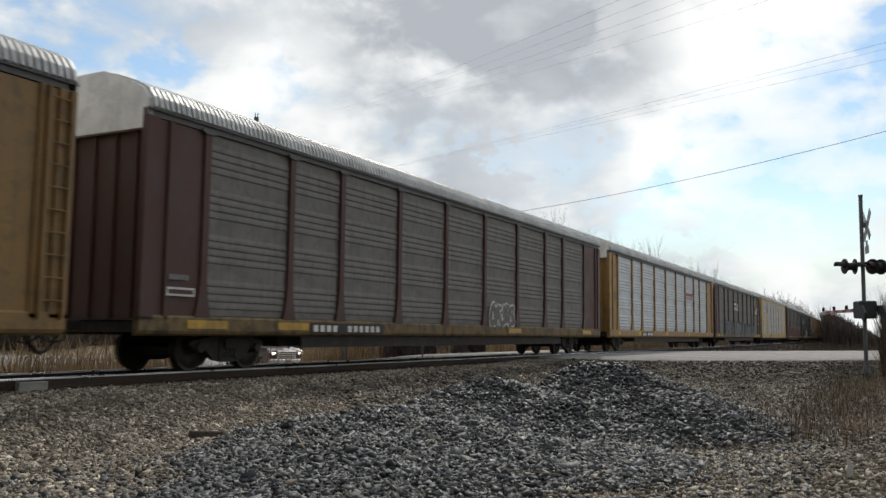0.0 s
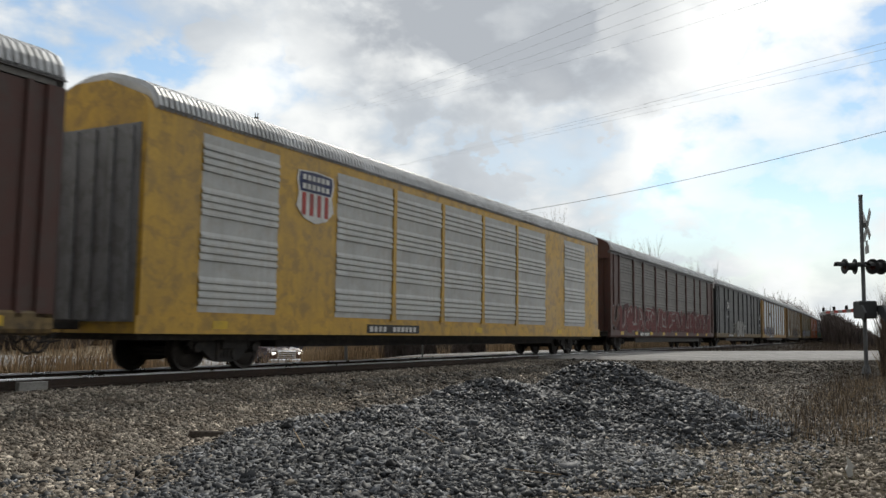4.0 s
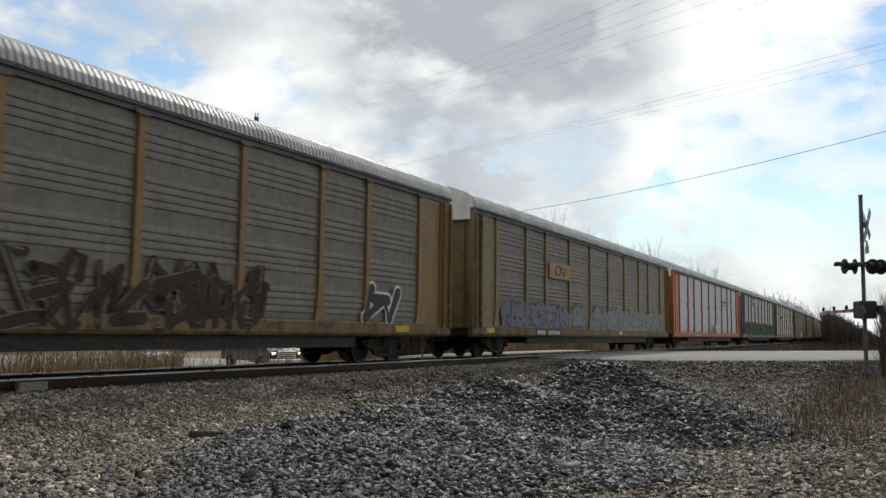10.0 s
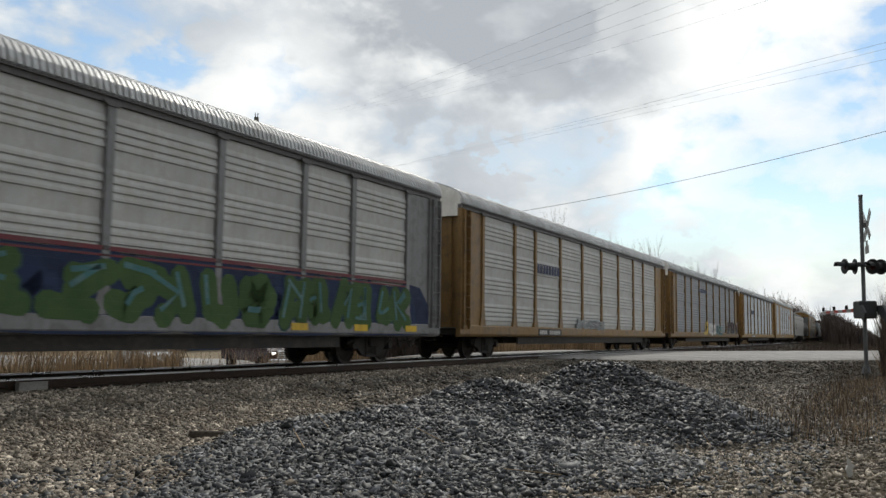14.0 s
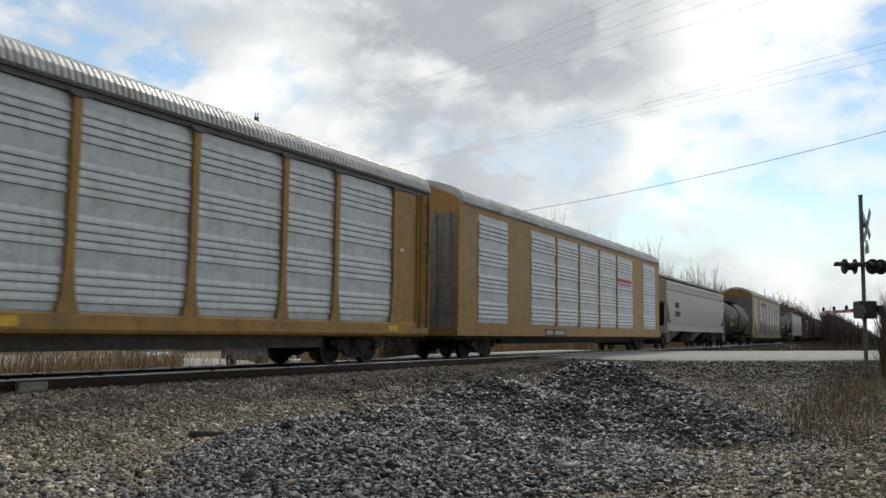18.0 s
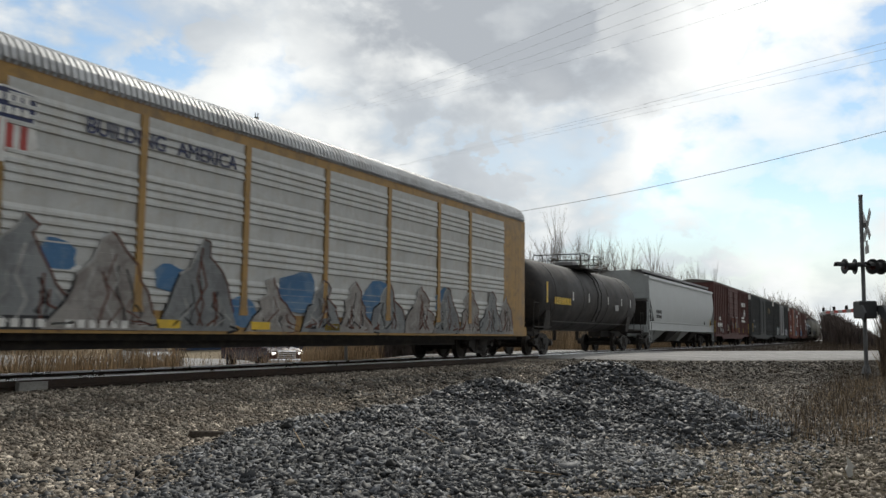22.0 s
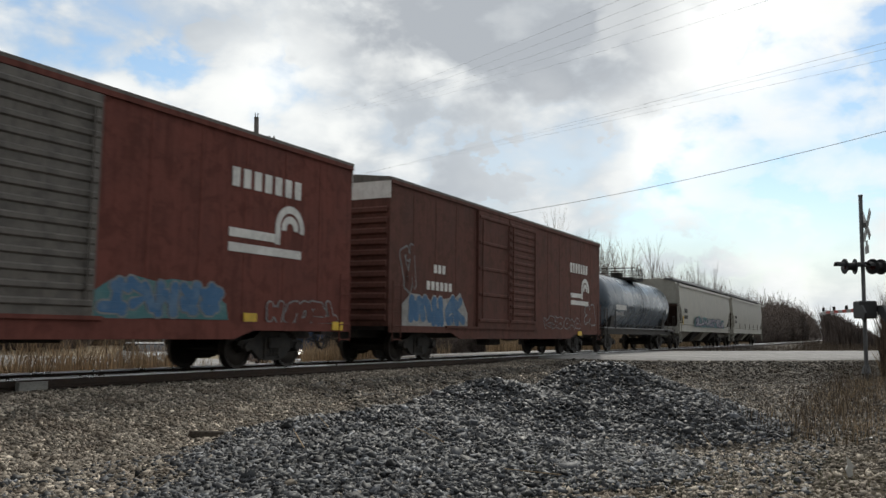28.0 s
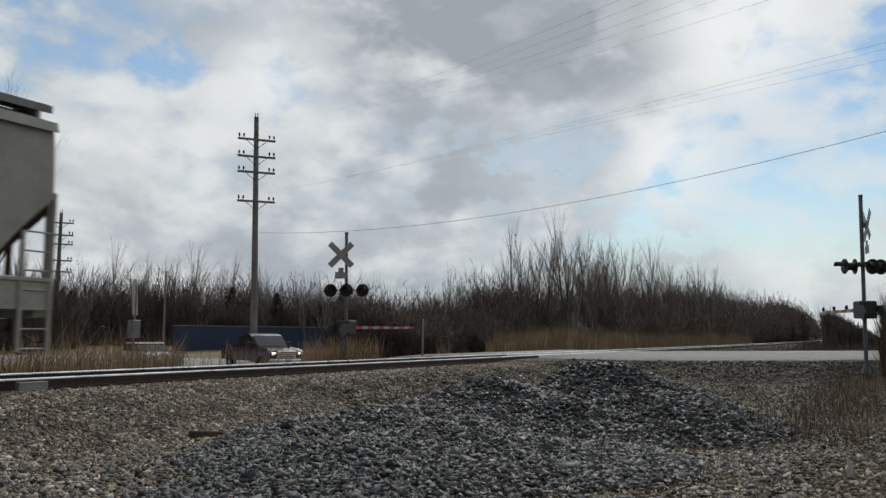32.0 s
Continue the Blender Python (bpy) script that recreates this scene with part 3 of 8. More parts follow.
def post_geo(w, z0, z1, flare, deep=0.07):
    pts = [(-w / 2 - flare, z0), (w / 2 + flare, z0), (w / 2 + flare * 0.45, z0 + 0.28), (w / 2, z0 + 0.75), (w / 2, z1), (-w / 2, z1), (-w / 2, z0 + 0.75), (-w / 2 - flare * 0.45, z0 + 0.28)]
    return Geo().sheet(pts, -deep, deep + 0.01)


def roof_geo(length, half, eave, top, ribs=True, pitch=0.138):
    """A ribbed roof with sloping shoulders and a flat crown."""
    prof = [(s_ * (half - u), z) for s_, row in ((-1, 1), (1, -1)) for u, z in ((0.0, eave), (0.04, eave + 0.19), (0.16, eave + 0.36), (0.42, eave + 0.50), (0.95, top - 0.10), (1.3, top - 0.02))[::row]]
    xs, outs = [-length / 2], [0.0]
    if ribs:
        k = int(length / pitch)
        step = length / k
        for i in range(k):
            x = -length / 2 + i * step
            xs += [x + step * 0.40, x + step * 0.48, x + step * 0.86, x + step * 0.95]
            outs += [0.0, 0.085, 0.085, 0.0]
    xs.append(length / 2)
    outs.append(0.0)
    cy, cz = 0.0, eave - 1.2
    n = len(prof)
    verts, faces = [], []
    for x, o in zip(xs, outs):
        for y, z in prof:
            d = Vector((y - cy, z - cz)).normalized()
            verts.append((x, y + d.x * o, z + d.y * o))
    for j in range(len(xs) - 1):
        faces += [(j * n + i, j * n + i + 1, (j + 1) * n + i + 1, (j + 1) * n + i) for i in range(n - 1)]
    faces += [tuple(range(n)), tuple(range((len(xs) - 1) * n, len(xs) * n))]
    # closed underneath
    faces.append((0, n - 1, len(xs) * n - 1, (len(xs) - 1) * n))
    return Geo().add(verts, faces)


def bars(car, name, mat_, x0, x1, z0, z1, count, y=-SIDE - 0.012, label="", fill=0.66):
    """Lettering that is private or too small to spell: a row of plain bars of its size."""
    w = (x1 - x0) / count
    g = Geo()
    for i in range(count):
        g.box(x0 + i * w, x0 + (i + fill) * w, y, y + 0.012, z0, z1)
    return tagged(part(name, g, mat_, car, label), kind="stuff")


def plate(car, name, mat_, x0, x1, z0, z1, y=-SIDE - 0.01, label="", thick=0.012):
    return part(name, Geo().box(x0, x1, y, y + thick, z0, z1), mat_, car, label)


def ribbon(pts, w, y, thick=0.010):
    """A painted stroke of even width through (x, z) points."""
    g = Geo()
    n = len(pts)
    left, right = [], []
    for i, (x, z) in enumerate(pts):
        a, b = pts[max(i - 1, 0)], pts[min(i + 1, n - 1)]
        d = Vector((b[0] - a[0], b[1] - a[1]))
        d = d.normalized() if d.length > 1e-6 else Vector((1, 0))
        left.append((x - d.y * w / 2, z + d.x * w / 2))
        right.append((x + d.y * w / 2, z - d.x * w / 2))
    verts = [(x, y, z) for x, z in left] + [(x, y, z) for x, z in right] + [(x, y + thick, z) for x, z in left] + [(x, y + thick, z) for x, z in right]
    faces = []
    for i in range(n - 1):
        faces += [(i, i + 1, n + i + 1, n + i), (2 * n + i, 3 * n + i, 3 * n + i + 1, 2 * n + i + 1), (i, 2 * n + i, 2 * n + i + 1, i + 1), (n + i, n + i + 1, 3 * n + i + 1, 3 * n + i)]
    return g.add(verts, faces)


def bow(cx, cz, rx, rz, a0, a1, n=9):
    return [(cx + rx * math.cos(radians(a0 + (a1 - a0) * i / (n - 1))), cz + rz * math.sin(radians(a0 + (a1 - a0) * i / (n - 1)))) for i in range(n)]


# bent and crossing strokes out of which the sprayed shapes are built
STROKES = (
    ([(0.0, 0.0), (0.42, 1.0), (0.6, 0.95), (1.0, 0.05)], [(0.25, 0.38), (0.85, 0.34)]),
    (bow(0.55, 0.5, 0.48, 0.5, 45, 310),),
    ([(0.08, 0.0), (0.10, 1.0)], bow(0.1, 0.72, 0.75, 0.28, 90, -90, 7), [(0.3, 0.45), (0.98, 0.0)]),
    ([(0.95, 0.98), (0.12, 0.92), (0.05, 0.08), (1.0, 0.0)], [(0.1, 0.5), (0.8, 0.55)]),
    ([(0.0, 0.0), (0.1, 1.0), (0.5, 0.38), (0.9, 1.0), (1.0, 0.0)],),
    (bow(0.5, 0.75, 0.42, 0.24, 30, 250, 8) + bow(0.5, 0.25, 0.46, 0.25, 80, -160, 8),),
    ([(0.0, 0.92), (0.95, 1.0), (0.1, 0.05), (1.0, 0.0)],),
    ([(0.1, 1.0), (0.05, 0.0)], [(1.0, 0.98), (0.15, 0.5), (0.98, 0.02)]),
    (bow(0.5, 0.5, 0.45, 0.5, 0, 360, 13),),
    ([(0.0, 0.9), (1.0, 1.0)], [(0.52, 0.95), (0.46, 0.0)]),
    ([(0.05, 1.0), (0.08, 0.3), (0.4, 0.0), (0.85, 0.15), (0.95, 1.0)],),
)


def stroke_geo(lines, w, y, drop):
    """Round-ended strokes of width w, each piece a hair before the last."""
    g = Geo()
    for k, pts in enumerate(lines):
        r = ribbon(pts, w, y - 0.0012 * k, drop)
        g.add(r.v, r.f)
        for i, (x, z) in enumerate(pts):
            disc = [(x + w / 2 * math.cos(0.785 * j + 0.3), z + w / 2 * math.sin(0.785 * j + 0.3)) for j in range(8)]
            yy = y - 0.0012 * k + 0.0003 + 0.0002 * (i % 3)
            g.add([(a_, yy, b_) for a_, b_ in disc] + [(a_, yy + drop, b_) for a_, b_ in disc], [tuple(range(8))] + [(j, (j + 1) % 8, 8 + (j + 1) % 8, 8 + j) for j in range(8)])
    return g


def ragged(x0, x1, z0, z1, rng, rough=0.18, step=0.45):
    """A band with a torn upper edge and a softer lower one."""
    k = max(3, int((x1 - x0) / step))
    top = [(x0 + (x1 - x0) * i / k + rng.uniform(-0.1, 0.1), z1 - rng.random() * rough * (z1 - z0) - (0.3 * (z1 - z0) if i in (0, k) else 0)) for i in range(k + 1)]
    low = [(x0 + (x1 - x0) * i / k, z0 + rng.random() * 0.06) for i in range(k, -1, -1)]
    return top + low


def graffiti(car, x0, x1, z0, z1, letters, fill, line, seed, back=None, y=-SIDE - 0.036, stroke=0.04, shine=None, spiky=0.3, fat=0.30):
    """Spray painting: a ragged ground behind, and for each unreadable shape thick bent strokes with an outline."""
    rng = random.Random(seed)
    w, hgt = (x1 - x0) / letters, z1 - z0
    if back:
        part("graffiti_backing", Geo().sheet(ragged(x0 - 0.25, x1 + 0.25, z0 - 0.06, z1 + 0.10, rng, 0.3), y + 0.016, 0.006), back, car, "ragged spray painted ground")
    for i in range(letters):
        size = rng.uniform(0.80, 1.0)
        lean = rng.uniform(-0.30, 0.36) * w
        wide = fat * min(w, hgt) * rng.uniform(0.85, 1.15)
        ox, oz = x0 + w * i + wide * 0.5, z0 + wide * 0.5 + (1 - size) * hgt * rng.random()
        ww, hh = max(w * rng.uniform(0.98, 1.12) - wide, 0.06), max(hgt * size - wide, 0.06)
        lines = []
        # turned over or mirrored and crossed by a second stroke, so that no word can be read
        flip, over = rng.random() < 0.65, rng.random() < 0.5
        base = list(rng.choice(STROKES))
        if rng.random() < 0.6:
            base.append(rng.choice(rng.choice(STROKES)))
        if not flip and not over:
            over = True
        for ln in base:
            ln = [(1 - u if flip else u, 1 - v if over else v) for u, v in ln]
            lines.append([(ox + ww * (u + (0.25 + spiky) * rng.uniform(-0.16, 0.16)) + lean * v, oz + hh * min(max(v + (0.2 + spiky) * rng.uniform(-0.16, 0.14), -0.05), 1.08)) for u, v in ln])
        step = 0.0016 * (i % 4)
        body = part("graffiti_letter", stroke_geo(lines, wide, y + step, 0.004), fill, car, "spray painted shape")
        tagged(part("graffiti_outline", stroke_geo(lines, wide + 2 * stroke, y + 0.0075 + step, 0.004), line, body), kind="stuff")
        if shine:
            glint = Geo()
            for ln in lines:
                a = rng.randrange(max(1, len(ln) - 1))
                r = ribbon([(u - wide * 0.18, v + wide * 0.2) for u, v in ln[a:a + 3]], wide * 0.22, y - 0.006 + step, 0.003)
                glint.add(r.v, r.f)
            tagged(part("graffiti_highlight", glint, shine, body), kind="stuff")


def painted_peaks(car, y=-SIDE - 0.05):
    """Grey painted mountain peaks with dark ridges over blue sky patches, running into a jagged band."""
    rng = random.Random(88)
    for x, z, r in ((-6.37, 1.95, 0.42), (-3.9, 1.75, 0.45), (-1.9, 1.2, 0.5), (0.05, 1.65, 0.75), (3.4, 1.6, 0.8), (7.0, 1.7, 0.6)):
        blob = [(x + r * rng.uniform(0.7, 1.15) * math.cos(a * 0.524), z + 0.7 * r * rng.uniform(0.7, 1.2) * math.sin(a * 0.524)) for a in range(12)]
        part("graffiti_sky", Geo().sheet(blob, y + 0.014 + rng.random() * 0.002, 0.004), SPRAY_BLUE, car, "blue spray painted patch")
    peaks = [(-11.3, 2.3, 1.2), (-9.2, 2.0, 1.1), (-6.93, 2.58, 1.05), (-5.28, 2.47, 1.2), (-3.04, 2.56, 1.05), (-0.9, 1.95, 0.8), (0.9, 2.0, 0.8), (2.3, 2.05, 0.8), (3.9, 2.1, 0.9), (5.6, 2.1, 0.9), (7.2, 2.15, 0.9), (8.8, 2.15, 0.9), (10.4, 2.2, 1.0), (11.6, 2.1, 0.7)]
    for k, (x, z, r) in enumerate(peaks):
        wob = lambda q: rng.uniform(-q, q)
        left = [(x - r * (1 - u) + wob(0.16) * (u < 1), 0.80 + (z - 0.80) * u ** 0.7 + wob(0.08) * (0 < u < 1)) for u in (0, 0.15, 0.3, 0.45, 0.6, 0.8, 1.0)]
        right = [(x + r * u + wob(0.14), z - (z - 0.80) * u ** 1.3 + wob(0.08) * (u < 1)) for u in (0.12, 0.25, 0.4, 0.55, 0.7, 0.85, 1.0)]
        yy = y + 0.005 * (k % 3)
        hill = part("graffiti_peak", Geo().sheet(left + right, yy, 0.003), (SPRAY_SILVER, SPRAY_CREAM)[k % 2], car, "grey spray painted peak")
        for n_, mt in enumerate((SPRAY_BLACK, SPRAY_WHITE, SPRAY_BROWN)):
            edge = ribbon((left + right)[3 * n_:3 * n_ + 7], 0.045, yy - 0.004 - 0.0005 * n_, 0.002)
            for _ in range(4):
                u0 = wob(0.7) * r
                top = z - abs(u0) / r * (z - 0.8) - rng.uniform(0.05, 0.4) * (z - 0.8)
                q = ribbon([(x + u0, top), (x + u0 + wob(0.2), top * 0.6 + 0.34), (x + u0 * 1.3 + wob(0.2), top * 0.3 + 0.6), (x + u0 * 1.2 + wob(0.25), 0.9)], rng.uniform(0.02, 0.055), yy - 0.0045 - 0.0005 * n_, 0.002)
                edge.add(q.v, q.f)
            tagged(part("graffiti_outline", edge, mt, hill), kind="stuff")


def slanted_piece(car, x0, x1, z0, z1):
    """A painted run of leaning pointed shapes: dark red above, black below, edged in white, with a yellow foot."""
    y = -SIDE - 0.036
    cloud = [(x0 - 0.3, z0), (x0 - 0.1, z0 + 0.7), (x0 + 0.5, z0 + 1.15)]
    n = 5
    w = (x1 - x0) / n
    rng = random.Random(5)
    for i in range(1, n + 1):
        cloud += [(x0 + w * (i - 0.35), z1 - rng.uniform(0.05, 0.2) - 0.05 * i), (x0 + w * (i + 0.1), z1 - 0.22 - 0.05 * i)]
    cloud += [(x1 + 0.25, z0 + 0.75), (x1 + 0.3, z0 + 0.35), (x1 - 0.1, z0)]
    part("graffiti_backing", Geo().sheet(cloud, y + 0.008, 0.008), SPRAY_BLACK, car, "black spray painted ground")
    for i in range(n):
        bx = x0 + w * i
        top = z1 - 0.06 * i - rng.uniform(0.0, 0.12)
        mid = z0 + (top - z0) * rng.uniform(0.50, 0.60)
        lean = rng.uniform(0.25, 0.5)
        up = [(bx - 0.10, mid), (bx + lean, top - 0.08), (bx + w * 0.75 + lean * 0.4, top), (bx + w * 0.62 + 0.1, mid + 0.30), (bx + w * 0.95, mid + 0.02), (bx + w * 0.5, mid - 0.10)]
        up = [(u_ + rng.uniform(-0.12, 0.12), v_ + rng.uniform(-0.10, 0.08)) for u_, v_ in up]
        body = part("graffiti_letter", Geo().sheet(up, y + 0.0012 * (i % 3), 0.006), SPRAY_MAROON, car, "dark red pointed shape")
        edge = ribbon(up[1:] + [up[1]], 0.026, y - 0.008, 0.006)
        for q in ([(bx + w * 0.1, mid - 0.05), (bx + w * 0.35, mid - 0.35), (bx + w * 0.3, z0 + 0.28)], [(bx + w * 0.62, mid - 0.12), (bx + w * 0.78, mid - 0.42), (bx + w * 0.72, z0 + 0.15)], [(bx + w * 0.3, mid + 0.16), (bx + w * 0.62, mid + 0.24)]):
            r = ribbon([(u_ + rng.uniform(-0.08, 0.08), v_ + rng.uniform(-0.06, 0.06)) for u_, v_ in q], rng.uniform(0.02, 0.035), y - 0.0085, 0.006)
            edge.add(r.v, r.f)
        tagged(part("graffiti_outline", edge, DECAL_WHITE, body), kind="stuff")
        if i in (1, 3):
            foot = [(bx - 0.35, z0), (bx - 0.05, z0 + 0.12), (bx + 0.25, z0 + 0.15), (bx + 0.5, z0)]
            part("graffiti_foot", Geo().sheet(foot, y - 0.010, 0.006), MUSTARD, car, "yellow spray painted foot")
            horn = [(bx, z0 + 0.2), (bx + 0.12, z0 + 0.62), (bx + 0.30, z0 + 0.86), (bx + 0.28, z0 + 0.2)]
            part("graffiti_foot", Geo().sheet(horn, y - 0.012, 0.006), SPRAY_SILVER, car)


def start_car(label, category, length, front):
    car = tagged(new("railway_car"), label, category, "cars of the freight train")
    cars.append((car, front + length / 2))
    return car


BAYS = (1.875, 4.575, 6.575, 9.335, 12.095, 14.855, 17.615, 20.375, 22.375, 25.075)


def bays(shift=0.0):
    xs = [x + shift for x in BAYS]
    return tuple(zip(xs, xs[1:]))


PANELS = bays()


def autorack(front, label, frame_paint, panel, sill_paint=None, end_white=True, roof=ROOF, odd=None, rows4=False, ladder=True, edges=PANELS, bare_post=None):
    """A long covered car carrier with ribbed side sheets between posts."""
    L, zb, zt, eave, top = 26.95, 1.10, 4.66, 4.79, 5.58
    car = start_car(label, "railway car", L, front)
    h = L / 2
    fp, sp = frame_paint, sill_paint or frame_paint
    odd = odd or {}
    core = Geo().box(-h + 0.25, h - 0.25, -SIDE + 0.07, SIDE - 0.07, 0.98, eave)
    part("inner_wall", core, panel, car, "side lining behind the sheets")
    for sg in (-1, 1):
        y0 = sg * SIDE
        inner = y0 - sg * 0.10
        # side sill
        part("side_sill", Geo().prism([(sg * (SIDE - 0.12), 0.70), (sg * SIDE, 0.74), (sg * (SIDE + 0.03), 0.80), (sg * (SIDE + 0.03), 1.04), (sg * SIDE, 1.08), (sg * (SIDE - 0.12), 1.08)], -h, h), sp, car, "dented side sill")
        part("eave_rail", Geo().box(-h, h, min(y0, inner), max(y0, inner), zt + 0.02, eave + 0.02), EAVE if not rows4 else panel, car, "dark eave rail")
        part("eave_lip", Geo().box(-h, h, min(y0, y0 + sg * 0.045), max(y0, y0 + sg * 0.045), eave - 0.005, eave + 0.035), EAVE, car)
        for i, (a, b) in enumerate(edges):
            key = ("panel", round(b - a - 0.14, 2), rows4)
            geo = lambda a=a, b=b: panel_geo(b - a - 0.16, zb, zt, 0.05, 0.012 if rows4 else 0.019 if panel in (GALV_TAN, GALV_DULL) else 0.027, 4, 7 if rows4 else 4)
            mt = odd.get(i, panel) if sg < 0 else panel
            part("side_panel", geo, mt, car, at=pose((a + b) / 2 - h if sg < 0 else h - (a + b) / 2, sg * (SIDE - 0.05), 0, 0, 0, 0 if sg < 0 else 180), key=key)
        xs = sorted({e for ab in edges for e in ab})
        for x in xs:
            key = ("post",)
            part("post", lambda: post_geo(0.17, zb - 0.04, zt + 0.03, 0.13), bare_post or fp, car, at=pose(x - h if sg < 0 else h - x, sg * (SIDE - 0.04), 0, 0, 0, 0 if sg < 0 else 180), key=key)
            if sg < 0:
                part("gusset", lambda: Geo().sheet([(-0.22, 0.10), (-0.20, 0.05), (-0.10, 0.0), (0.10, 0.0), (0.20, 0.05), (0.22, 0.10)], -0.03, 0.04), EAVE, car, at=(x - h, -SIDE - 0.03, zt - 0.04), key="gusset")
        if rows4:
            for k in (1, 2, 3):
                z = zb + (zt - zb) * k / 4
                part("sheet_joint", Geo().box(edges[0][0] - h, edges[-1][1] - h, min(y0, y0 + sg * 0.012), max(y0, y0 + sg * 0.012), z - 0.014, z + 0.014), BLACK, car)
        # plain end bays with a corner post
        for e0, e1 in ((0.30, edges[0][0] - 0.08), (edges[-1][1] + 0.08, L - 0.30)):
            x0, x1 = (e0 - h, e1 - h) if sg < 0 else (h - e1, h - e0)
            part("end_bay", Geo().box(x0, x1, min(y0 - sg * 0.02, inner), max(y0 - sg * 0.02, inner), zb - 0.02, zt), fp, car)
        for x in (-h + 0.16, h - 0.16, -h + 0.62, h - 0.62):
            wdt = 0.16 if abs(x) > h - 0.3 else 0.055
            part("corner_post", Geo().box(x - wdt, x + wdt, min(y0 + sg * 0.03, inner), max(y0 + sg * 0.03, inner), 0.98, zt + 0.02), fp, car)
        if ladder:
            for x in (-h + 0.34, h - 0.34):
                g = Geo()
                for i in range(10):
                    z = 1.25 + 0.36 * i
                    g.tube((x - 0.20, y0 + sg * 0.09, z), (x + 0.20, y0 + sg * 0.09, z), 0.014, 5)
                g.box(x - 0.23, x - 0.19, min(y0, y0 + sg * 0.11), max(y0, y0 + sg * 0.11), 0.95, 4.66)
                g.box(x + 0.19, x + 0.23, min(y0, y0 + sg * 0.11), max(y0, y0 + sg * 0.11), 0.95, 4.66)
                part("ladder", g, fp, car, "steel corner ladder")
    part("roof", lambda: roof_geo(L - 0.1, SIDE + 0.02, eave, top), roof, car, "ribbed galvanised roof", key=("rack_roof", L))
    # folding end doors and gable
    for sgn in (-1, 1):
        x = sgn * (h - 0.22)
        door = part("end_door", Geo().box(min(x, x - sgn * 0.06), max(x, x - sgn * 0.06), -SIDE + 0.05, SIDE - 0.05, 1.0, 4.55), fp, car, "folding end door")
        for yy in (-1.1, -0.55, 0.0, 0.55, 1.1):
            part("door_stile", lambda: Geo().box(-0.025, 0.025, -0.03, 0.03, 1.02, 4.5), fp, door, at=(x + sgn * 0.025, yy, 0), key="door_stile")
        gable = [(-SIDE, 4.45), (-SIDE, eave), (-SIDE + 0.04, eave + 0.24), (-SIDE + 0.16, eave + 0.42), (-SIDE + 0.5, eave + 0.58), (-0.35, top + 0.05), (0.35, top + 0.05), (SIDE - 0.5, eave + 0.58), (SIDE - 0.16, eave + 0.42), (SIDE - 0.04, eave + 0.24), (SIDE, eave), (SIDE, 4.45)]
        part("gable", Geo().prism(gable, min(sgn * (h - 0.16), sgn * (h - 0.02)), max(sgn * (h - 0.16), sgn * (h - 0.02))), (WHITE if end_white else fp), car, "end panel below the roof")
    part("underframe", Geo().box(-h + 0.3, h - 0.3, -SIDE + 0.14, SIDE - 0.14, 0.76, 0.97), UNDER, car, "dusty steel underframe")
    part("centre_beam", Geo().box(-h + 4.6, h - 4.6, -1.0, 1.0, 0.48, 0.757), UNDER, car)
    for sg in (-1, 1):
        part("side_beam", Geo().box(-h + 4.9, h - 4.9, sg * (SIDE - 0.13) - 0.03, sg * (SIDE - 0.13) + 0.03, 0.45, 0.72), UNDER, car)
    for x in (-h + 2.9, h - 2.9):
        bogie(car, x)
    draft_gear(car, h, 0.80)
    return car, h


